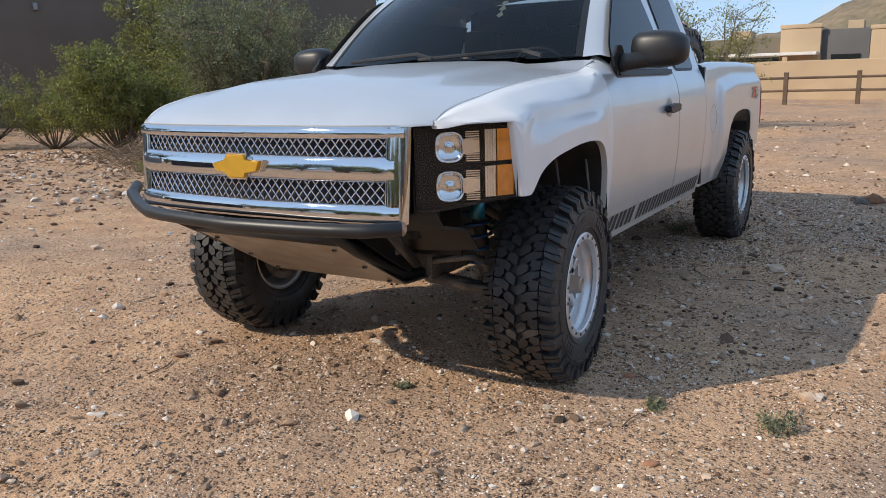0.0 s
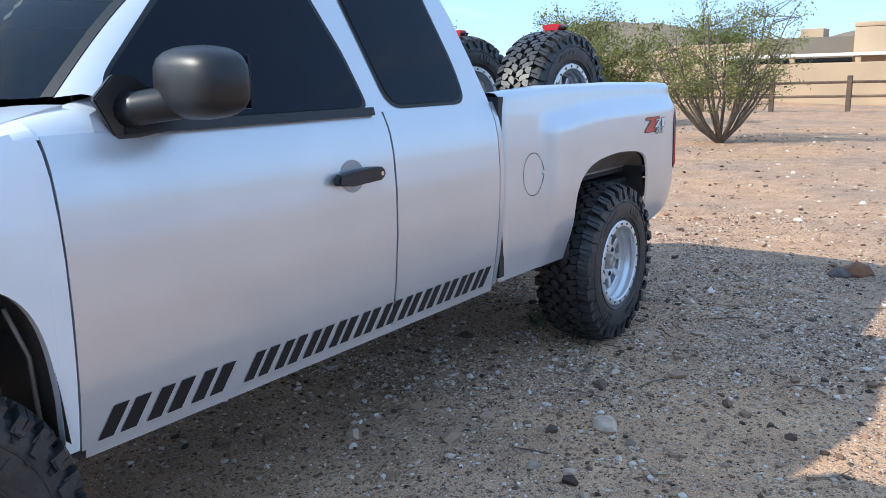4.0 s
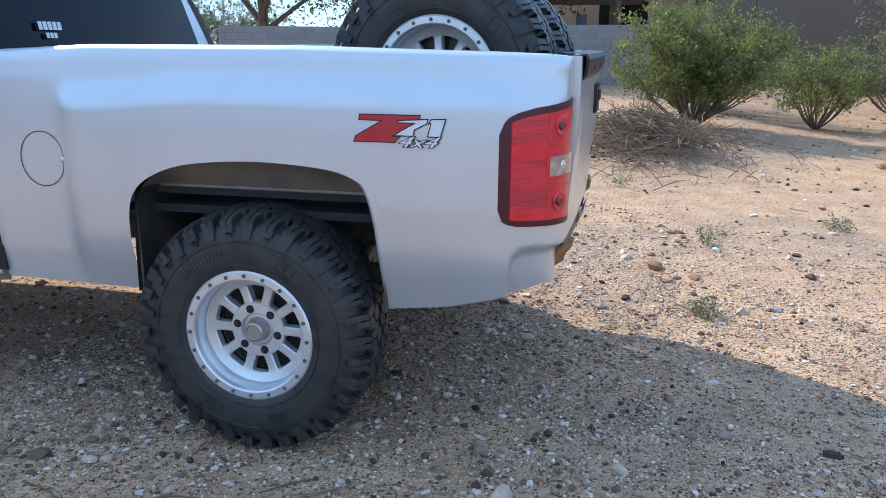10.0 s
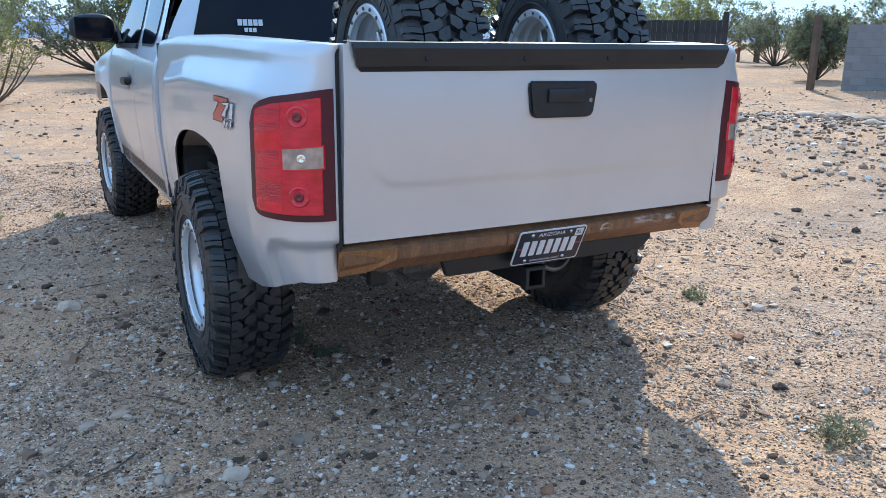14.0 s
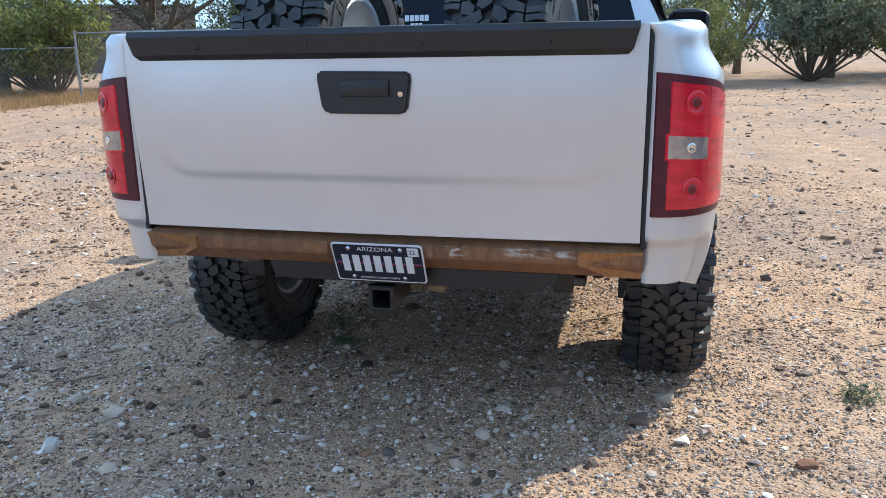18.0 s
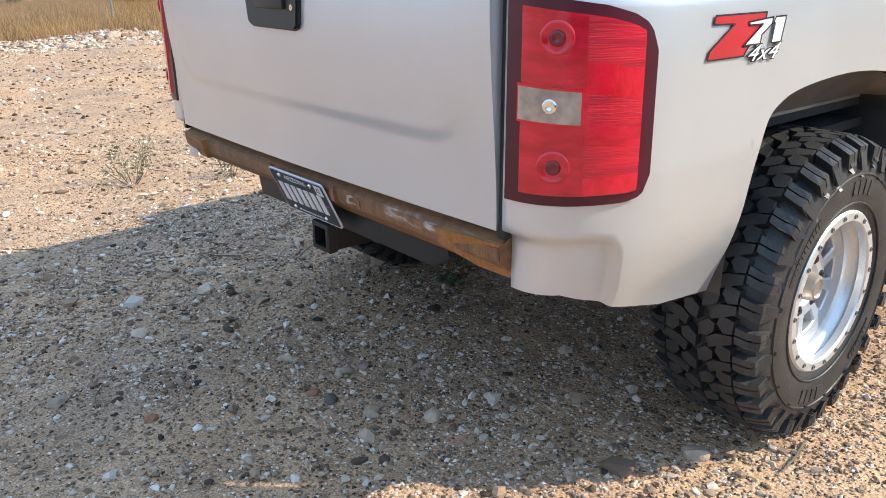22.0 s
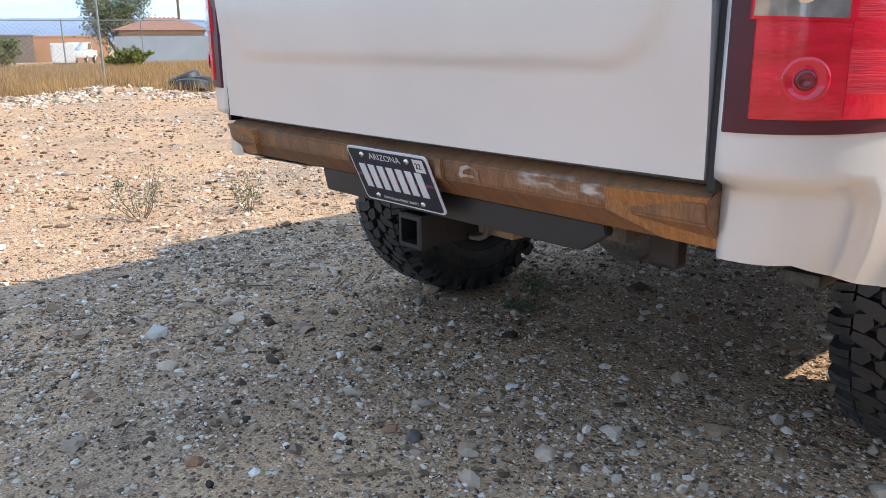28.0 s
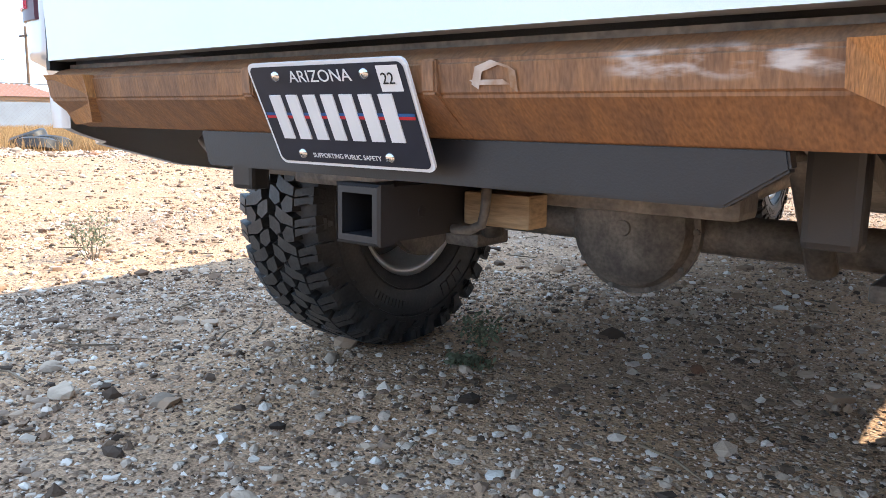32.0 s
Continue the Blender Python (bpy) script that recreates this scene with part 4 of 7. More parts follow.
    rows = [[(s * (1.035 - 0.125 * f ** 0.8), y, z + (cut - z) * f) for f in spread(0, 1, 7)] for y, z in BED_BOTTOM if 3.17 < y < 4.15 and z > cut]
    part("arch_lip", sheet(rows), LIT_DUST_LINER, truck, "black arch lip, lightened for dust and ground reflection", smooth=True)
    part("lip_flange", box((min(s * 0.885, s * 0.915), 3.215, cut - 0.008), (max(s * 0.885, s * 0.915), 4.108, cut + 0.003), 0.003), LIT_DUST_LINER, truck)
    part("well_panel", sheet([[(s * x, 3.185 + 0.02 * (1.02 - x), z) for z in spread(0.575, 0.99, 5)] for x in (1.02, 0.86, 0.58)], (0, -0.01, 0)), LINER, truck, "black wheel well panel")
    for yy, xx in ((0.372, 0.95), (0.345, 0.80)):
        part("liner_seam", tube([(s * xx, yy + 0.006, 0.64), (s * xx, yy, 0.86), (s * xx, yy - 0.045, 1.00)], 0.007, 6), LIT_DUST_LINER, truck, smooth=True)


def head_lamp(s):
    """Stacked headlamp: smoked housing, two reflector bowls, an amber corner with clear half."""
    xs = spread(0.752, 1.028, 18)

    def spot(x, z, off=0.0):
        y, y2 = nose_y(x), nose_y(x + 0.01)
        t = Vector((0.01, y2 - y)).normalized()
        return (s * (x + t.y * off), y - t.x * off, z)

    def lamp_bottom(x):
        return 0.915 + 0.035 * smooth01(0.75, 1.03, x)

    housing = mat("lamp_housing_black", (0.008, 0.008, 0.009), 0.6, spec=0.2) if s > 0 else bpy.data.materials["lamp_housing_black"]
    cover = [[spot(x, z, 0.0) for z in spread(lamp_bottom(x), 1.244, 10)] for x in xs]
    inside = [[spot(x, z, -0.058) for z in spread(lamp_bottom(x), 1.244, 10)] for x in xs]
    lamp = part("head_lamp", sheet(inside, (0, 0.02, 0)), housing, truck, "clear headlamp with chrome bowls and amber corner", angle=40)
    rim_out = cover[0] + [r[-1] for r in cover[1:]] + cover[-1][::-1][1:] + [r[0] for r in cover[::-1][1:]]
    rim_in = inside[0] + [r[-1] for r in inside[1:]] + inside[-1][::-1][1:] + [r[0] for r in inside[::-1][1:]]
    part("lamp_bezel", sheet([rim_out, rim_in]), housing, lamp)
    pane_ = part("lamp_cover", sheet(cover), LAMP_GLASS, lamp, "clear plastic lamp cover", smooth=True)
    pane_.visible_shadow = False
    for z in (1.160, 1.010):
        c = Vector(spot(0.858, z, -0.024))
        nrm = Vector((s * 0.56, -0.83, 0.02)).normalized()
        bowl = bmesh.new()
        add_lathe(bowl, [(-0.004, 0.053), (0.004, 0.052), (0.004, 0.049), (-0.006, 0.044), (-0.013, 0.034), (-0.017, 0.022), (-0.018, 0.014), (-0.006, 0.013), (-0.002, 0.010), (0.0, 0.001)], 32)
        for v in bowl.verts:
            rad = math.hypot(v.co.y, v.co.z)
            if rad > 1e-4:
                e = (abs(v.co.y / rad) ** 4 + abs(v.co.z / rad) ** 4) ** -0.25
                v.co.y, v.co.z = v.co.y * (0.35 + 0.65 * e) * 1.04, v.co.z * (0.35 + 0.65 * e) * 1.12
        bp = part("reflector_bowl", bowl, REFLECTOR, lamp, "chrome reflector bowl", smooth=True)
        bp.matrix_basis = Matrix.Translation(c) @ nrm.to_track_quat("X", "Z").to_matrix().to_4x4()
        part("reflector_shelf", sheet([[spot(x, z + d * (1.25 - 5 * (x - 0.89)), -0.030 + 0.010 * (x - 0.89) / 0.048) for d in (-0.024, 0.0, 0.024)] for x in spread(0.890, 0.938, 5)], (0, 0.004, 0)), REFLECTOR, lamp)
        for zz in [z + sg * (0.030 + 0.0085 * k) for sg in (-1, 1) for k in range(4)]:
            part("reflector_rib", sheet([[spot(x, zz + d, -0.030 + 0.012 * (x - 0.905) / 0.03) for d in (-0.0024, 0.0024)] for x in spread(0.905, 0.937, 4)], (0, 0.004, 0)), REFLECTOR, lamp)
    for za, zb in ((1.100, 1.222), (0.962, 1.082)):
        rows = [[spot(x, zz, -0.013 + 0.004 * (k % 2)) for zz in spread(za, zb, 6)] for k, x in enumerate(spread(0.950, 0.979, 9))]
        part("clear_corner", sheet(rows, (0, 0.01, 0)), REFLECTOR, lamp, "clear ribbed corner lens over chrome")
        rows = [[spot(x, zz, -0.012) for zz in spread(za, zb, 6)] for x in spread(0.981, 1.016, 6)]
        part("amber_corner", sheet(rows, (0, 0.01, 0)), AMBER, lamp, "amber corner lens")


for side in (1, -1):
    body_side(side)
    fender(side)
    head_lamp(side)

# hood
rows = []
for f in spread(0, 1, 40):
    row = []
    for g in spread(-1, 1, 41):
        yc = -0.95 + 1.5 * f
        x = g * (seam_x(yc) - 0.004)
        yr = 0.325 + 0.235 * (abs(x) / 0.88) ** 2.0
        y = nose_y(x) + 0.008 + (yr - nose_y(x) - 0.008) * f
        row.append((x, y, hood_z(x, y)))
    rows.append(row)
part("hood", sheet(rows, (0, 0.0, -0.010)), SILVER, truck, "silver hood with a raised middle", angle=50)
rows = [[(x, 0.325 + 0.235 * (abs(x) / 0.88) ** 2.0 + d, hood_z(x, 0.43) - 0.02 - 0.01 * (d > 0.05)) for x in spread(-0.88, 0.88, 21)] for d in (0.0, 0.06, 0.16)]
part("wiper_cowl", sheet(rows), BLACK, truck, "black cowl grille under the windscreen")

# cab greenhouse
def shield_point(g, f):
    """g: -1 to 1 across, f: 0 at the base to 1 at the roof."""
    half = 0.842 + (0.705 - 0.842) * f
    x = g * half
    y = (0.34 + 0.25 * g * g) * (1 - f) + (0.92 + 0.17 * g * g) * f
    z = (1.497 + 0.008 * g * g) * (1 - f) + (1.975 - 0.055 * g * g) * f + 0.03 * math.sin(math.pi * f)
    return (x, y, z)


screen = part("windscreen", sheet([[shield_point(g, f) for g in spread(-0.97, 0.97, 25)] for f in spread(0.0, 0.985, 14)]), SHIELD, truck, "dark windscreen", smooth=True)
part("windscreen_seal", sheet([[Vector(shield_point(g, f)) - Vector((0, 0, 0.002)) for f in (0.955, 1.005)] for g in spread(-1, 1, 21)]), SEAL, screen)
for gs in (-1, 1):
    part("windscreen_seal", sheet([[Vector(shield_point(gs * w, f)) + Vector((0, 0, 0.003)) for w in (0.945, 0.985)] for f in spread(0, 1, 12)]), SEAL, screen)


def roof_z(x, y):
    return 2.035 - 0.055 * (x / 0.69) ** 2 - 0.06 * ((y - 1.75) / 0.75) ** 2 - 0.03 * smooth01(0.55, 0.69, abs(x))


rows = []
for f in spread(0, 1, 22):
    row = []
    for g in spread(-1, 1, 25):
        x, y0, z0 = shield_point(g, 1.0)
        y = y0 + (2.36 - 0.05 * g * g - y0) * f
        w = smooth01(0, 0.12, f)
        row.append((x, y, z0 * (1 - w) + roof_z(x, y) * w))
    rows.append(row)
part("roof", sheet(rows), SILVER, truck, "silver roof skin", smooth=True)
for s in (1, -1):
    # side frame of the greenhouse as a skin from belt to roof edge
    PILLAR = [(0.60, 1.46), (0.72, 1.515), (0.85, 1.64), (0.97, 1.755), (1.08, 1.855), (1.20, 1.92), (1.40, 1.955), (1.75, 1.975), (2.1, 1.965), (2.24, 1.94), (2.30, 1.90), (2.36, 1.78), (2.42, 1.60), (2.468, 1.43)]
    rows = []
    for y in sorted({p[0] for p in PILLAR} | set(spread(0.60, 2.468, 40))):
        top = lerp_table(PILLAR, y)
        rows.append([(s * door_x(z), y, z) for z in spread(1.412, top, 14)])
    part("cab_side_frame", sheet(rows), SILVER, truck, "silver pillars and window frames", smooth=True)
    # strip joining side frame to roof and windscreen
    rows = []
    for y in spread(1.18, 2.33, 20):
        top = lerp_table(PILLAR, y)
        xr = 0.69
        rows.append([(s * door_x(top), y, top), (s * (0.5 * (door_x(top) + xr) + 0.02), y, top + 0.018), (s * xr, y, roof_z(xr, y))])
    part("roof_edge", sheet(rows), SILVER, truck, smooth=True)
    rows = []
    for f in spread(0, 1, 16):
        a = Vector(shield_point(s * 0.985, f))
        yy = lerp_table([(0, 0.68), (0.35, 0.82), (0.7, 1.01), (1.0, 1.20)], f)
        top = lerp_table(PILLAR, yy)
        b = Vector((s * door_x(top), yy, top))
        mid = (a + b) / 2 + Vector((s * 0.016, -0.012, 0.012))
        rows.append([a, mid, b])
    part("windscreen_pillar", sheet(rows), SILVER, truck, smooth=True)

    def pane(name, outline, grow, off, material, label):
        c = Vector((sum(p[0] for p in outline) / len(outline), sum(p[1] for p in outline) / len(outline)))
        bm = bmesh.new()
        ring = []
        for y, z in outline:
            d = (Vector((y, z)) - c)
            d = d.normalized() * (d.length + grow)
            ring.append((c.x + d.x, c.y + d.y))
        bm.faces.new([bm.verts.new((s * (0.980 - (z - 1.42) * 0.34 + off), y, z)) for y, z in ring])
        return part(name, bm, material, truck, label)

    def rounded(outline, r=0.05):
        pts = []
        n = len(outline)
        for k in range(n):
            p, q, w = Vector(outline[k - 1]), Vector(outline[k]), Vector(outline[(k + 1) % n])
            a, b = q + (p - q).normalized() * min(r, (p - q).length / 2.2), q + (w - q).normalized() * min(r, (w - q).length / 2.2)
            for t in (0, 0.25, 0.5, 0.75, 1):
                pts.append(tuple(a * (1 - t) ** 2 + q * 2 * t * (1 - t) + b * t * t))
        return pts

    fw = rounded([(0.655, 1.435), (1.655, 1.435), (1.60, 1.62), (1.47, 1.905), (1.12, 1.905), (0.94, 1.80), (0.68, 1.56)], 0.045)
    rw = rounded([(1.80, 1.435), (2.275, 1.435), (2.265, 1.56), (2.16, 1.905), (1.66, 1.915)], 0.07)
    for outline, nm in ((fw, "front"), (rw, "rear")):
        pane("window_seal", outline, 0.020, 0.003, SEAL, "black window seal")
        pane("side_window", outline, 0.0, 0.0065, TINT, "black tinted side glass")
    part("belt_strip", prism([(s * 0.988, 1.402), (s * 1.004, 1.404), (s * 0.996, 1.432), (s * 0.984, 1.432)], 0.68, 1.68, "y"), SEAL, truck)

# rear wall of the cab with its glass
rows = [[(g * (0.955 - 0.30 * f ** 1.2), 2.468 - 0.11 * f - 0.02 * g * g, 1.40 + 0.56 * f) for g in spread(-1, 1, 17)] for f in spread(0, 1, 8)]
part("cab_back", sheet(rows), SILVER, truck, smooth=True)
rows = [[(g * (0.80 - 0.13 * f), 2.478 - 0.11 * (0.1 + 0.78 * f) - 0.02 * g * g, 1.40 + 0.56 * (0.1 + 0.78 * f)) for g in spread(-1, 1, 17)] for f in spread(0, 1, 6)]
back_glass = part("rear_window", sheet(rows), TINT, truck, "dark tinted rear window", smooth=True)
bm = bmesh.new()
for x0, x1, z0, z1 in ((0.40, 0.425, 1.54, 1.575), (0.43, 0.455, 1.54, 1.575), (0.46, 0.485, 1.54, 1.575), (0.49, 0.515, 1.54, 1.575), (0.52, 0.545, 1.54, 1.575), (0.44, 0.46, 1.505, 1.528), (0.465, 0.485, 1.505, 1.528), (0.49, 0.51, 1.505, 1.528)):
    yy = lambda z: 2.486 - 0.11 * (z - 1.40) / 0.56
    bm.faces.new([bm.verts.new((x, yy(z), z)) for x, z in ((x0, z0), (x1, z0), (x1, z1), (x0, z1))])
part("window_sticker", bm, DECAL_WHITE, back_glass, "white sticker as plain bars")

# cabin
cab = bmesh.new()
add_box(cab, (-0.80, 0.62, 1.02), (0.80, 0.95, 1.44), 0.04)
part("dashboard", cab, CABIN, truck, "dark dashboard", angle=40)
part("cabin_floor", box((-0.90, 0.50, 0.60), (0.90, 2.42, 0.64)), CABIN, truck)
part("firewall", box((-0.78, 0.50, 0.64), (0.78, 0.54, 1.44)), CABIN, truck)
for x in (-0.42, 0.42):
    part("cab_seat", add_box(add_box(box((x - 0.26, 1.25, 0.85), (x + 0.26, 1.80, 1.02), 0.05), (x - 0.26, 1.72, 1.0), (x + 0.26, 1.88, 1.55), 0.05), (x - 0.13, 1.76, 1.56), (x + 0.13, 1.85, 1.74), 0.03), CABIN, truck, angle=40)
wheel_ring = [(0.42 + 0.18 * math.cos(a), 0.98 - 0.06 * math.sin(a), 1.40 + 0.17 * math.sin(a)) for a in (2 * math.pi * k / 28 for k in range(29))]
part("steering_wheel", tube(wheel_ring, 0.014, 8), BLACK, truck, smooth=True)
hang = part("windscreen_sticker", sheet([[(0.26 + 0.012 * (1 + math.sin(k * 2.1)) * e, 0.845 - 0.012 * k, 1.84 - 0.012 * k * 1.0) for e in (-1, 1)] for k in range(9)]), PAPER, truck, "pale green hanging tag")

part("headliner", sheet([[(x, y, roof_z(x, y) - 0.035) for x in spread(-0.66, 0.66, 9)] for y in (1.16, 1.4, 1.8, 2.22)], (0, 0, 0.012)), CABIN, truck, "dark cabin roof lining")
for s in (1, -1):
    part("cabin_side_trim", sheet([[(s * (door_x(z) - 0.03), y, z) for z in (1.38, 1.50, 1.62, 1.80)] for y in (1.14, 1.40, 1.8, 2.30)], (-s * 0.012, 0, 0)), CABIN, truck)
part("cabin_rear_trim", box((-0.78, 2.30, 0.66), (0.78, 2.33, 1.95)), CABIN, truck)

# wipers
for x0, x1 in ((-0.55, -0.05), (-0.02, 0.55)):
    pts = [(x0 + (x1 - x0) * f, 0.325 + 0.20 * ((x0 + (x1 - x0) * f) / 0.8) ** 2 + 0.03 * f, 1.518 + 0.03 * f) for f in spread(0, 1, 7)]
    part("wiper", add_tube(tube(pts, 0.010, 6), [(pts[-1][0], pts[-1][1], pts[-1][2]), (pts[-1][0] + 0.12, pts[-1][1] - 0.03, pts[-1][2] - 0.03)], 0.012, 6), BLACK, truck, "black wiper")

# mirrors
for s in (1, -1):
    shell = bmesh.new()
    bmesh.ops.create_icosphere(shell, subdivisions=3, radius=1.0)
    for v in shell.verts:
        x, y, z = v.co
        e = lambda c, p: math.copysign(abs(c) ** p, c)
        x, y, z = e(x, 0.62), e(y, 0.75), e(z, 0.60)
        taper = 1.0 - 0.12 * max(0, x)
        v.co = (x * 0.150, y * (0.110 if y < 0 else 0.05), z * 0.098 * taper)
    mirror = part("wing_mirror", shell, BLACK, truck, "black wing mirror", smooth=True)
    mirror.matrix_basis = Matrix.Translation((s * 1.165, 0.83, 1.535)) @ Matrix.Diagonal((s, 1, 1, 1))
    part("mirror_arm", tube([(s * 0.975, 0.70, 1.468), (s * 1.02, 0.715, 1.472), (s * 1.08, 0.755, 1.482), (s * 1.16, 0.80, 1.487)], [0.052, 0.046, 0.046, 0.040], 14), BLACK, mirror, smooth=True).matrix_basis = (Matrix.Translation((s * 1.165, 0.83, 1.535)) @ Matrix.Diagonal((s, 1, 1, 1))).inverted()
    part("sail_panel", prism([(0.60, 1.50), (0.66, 1.38), (0.80, 1.40), (0.86, 1.44), (0.72, 1.56), (0.66, 1.56)], s * 0.975, s * 0.994, "x", 0.004), BLACK, truck, "black mirror base")
    glass_face = part("mirror_glass", box((-0.115, 0.044, -0.07), (0.115, 0.052, 0.07), 0.003), TINT, mirror)

# grille
def grille_frame():
    bm = bmesh.new()
    bars = [(1.200, 1.246, -0.735, 0.735), (1.038, 1.136, -0.70, 0.70), (0.880, 0.956, -0.72, 0.72)]
    for z0, z1, x0, x1 in bars:
        rows = []
        for k in range(9):
            a = math.pi * k / 8
            rows.append([(x, nose_y(x) - 0.004 - 0.020 * math.sin(a) ** 0.45 - 0.09 * (1.244 - (z0 + z1) / 2 + (z1 - z0) / 2 * math.cos(a)), (z0 + z1) / 2 - (z1 - z0) / 2 * math.cos(a)) for x in spread(x0, x1, 33)])
        sub = sheet(rows)
        me = bpy.data.meshes.new("tmp")
        sub.to_mesh(me)
        bm.from_mesh(me)
        bpy.data.meshes.remove(me)
        sub.free()
    for s in (1, -1):
        rows = []
        for k in range(7):
            a = math.pi * k / 6
            x = 0.705 - 0.042 * math.cos(a)
            rows.append([(s * (x - 0.02 * (1.244 - z) * 0.6), nose_y(x) - 0.004 - 0.018 * math.sin(a) ** 0.45 - 0.09 * (1.244 - z), z) for z in spread(0.882, 1.244, 10)])
        sub = sheet(rows)
        me = bpy.data.meshes.new("tmp")
        sub.to_mesh(me)
        bm.from_mesh(me)
        bpy.data.meshes.remove(me)
        sub.free()
    return bm


grille = part("grille", grille_frame(), CHROME, truck, "chrome grille surround with mesh inserts", smooth=True)
part("grille_backing", sheet([[(x, nose_y(x) + 0.035 - 0.09 * (1.244 - z), z) for z in (0.90, 1.24)] for x in spread(-0.73, 0.73, 25)]), SEAL, grille)
for z0, z1, xw in ((1.134, 1.202, 0.675), (0.954, 1.040, 0.665)):
    bm = bmesh.new()
    cell, r = 0.040, 0.0042
    n = int(2 * xw / cell)
    for k in range(-8, n + 8):
        for lean in (1, -1):
            a = Vector((-xw + k * cell, z0))
            b = Vector((-xw + k * cell + lean * (z1 - z0) * 0.85, z1))
            lo, hi = max(min(a.x, b.x), -xw), min(max(a.x, b.x), xw)
            if hi - lo < 0.004:
                continue
            clip = lambda x: a.y + (b.y - a.y) * (x - a.x) / (b.x - a.x)
            p0, p1 = (lo, clip(lo)), (hi, clip(hi))
            add_tube(bm, [(p0[0], nose_y(p0[0]) + 0.003 + 0.002 * lean - 0.09 * (1.244 - p0[1]), p0[1]), (p1[0], nose_y(p1[0]) + 0.003 + 0.002 * lean - 0.09 * (1.244 - p1[1]), p1[1])], r, 4, False)
    part("grille_mesh", bm, CHROME, grille, "chrome diamond mesh", smooth=True)
cross = [(-0.135, -0.025), (-0.155, 0.005), (-0.065, 0.022), (-0.06, 0.052), (0.055, 0.052), (0.06, 0.024), (0.155, 0.026), (0.135, -0.022), (0.055, -0.024), (0.052, -0.054), (-0.06, -0.054), (-0.065, -0.026)]
em = part("emblem_rim", prism([(x * 0.95 - 0.015, 1.090 + z * 1.02) for x, z in cross], -1.080, -1.056, "y", 0.003), CHROME, grille)
part("emblem", prism([(x * 0.86 - 0.015, 1.090 + z * 0.9) for x, z in cross], -1.092, -1.074, "y", 0.005), GOLD, grille, "gold cross-shaped emblem")

# front tube bumper, skid plate and suspension
bar = [(0.735, -1.00, 0.868)] + [(x, nose_y(x) - 0.13 + 0.06 * abs(x), 0.862) for x in spread(0.60, -0.60, 11)] + [(-0.78, -0.985, 0.875), (-0.93, -0.90, 0.905), (-0.99, -0.82, 0.93)]
bumper_f = part("tube_bumper", tube(bar, 0.028, 14), BLACK, truck, "black tube bumper", smooth=True)
part("tube_end", lathe([(0.0, 0.001), (0.0, 0.027), (-0.01, 0.0285)], 16), BARE, bumper_f).matrix_basis = pose(0.738, -1.0, 0.868, 0, 0, 0)
for s in (1, -1):
    part("bumper_brace", tube([(s * 0.42, -1.06, 0.845), (s * 0.40, -0.85, 0.72), (s * 0.36, -0.45, 0.52), (s * 0.36, -0.20, 0.50)], 0.024, 10), BLACK, bumper_f, smooth=True)
part("lower_tube", tube([(-0.40, -0.97, 0.79), (0.40, -0.97, 0.79)], 0.024, 10), BLACK, bumper_f, smooth=True)
skid = part("skid_plate", sheet([[(x, y, z) for x in spread(-0.40, 0.40, 7)] for y, z in ((-0.985, 0.775), (-0.95, 0.755), (-0.50, 0.495), (-0.20, 0.475))], (0, 0, 0.006)), PLATE_AL, truck, "brushed aluminium skid plate", angle=30)
for x, y, z in [(sx * 0.34, yy, zz) for sx in (-1, 1) for yy, zz in ((-0.92, 0.735), (-0.72, 0.620), (-0.54, 0.515))]:
    part("bolt", lathe([(0.0, 0.001), (-0.004, 0.010), (0.004, 0.013)], 10, "z"), STEEL, skid).matrix_basis = pose(x, y, z, 30, 0, 0)
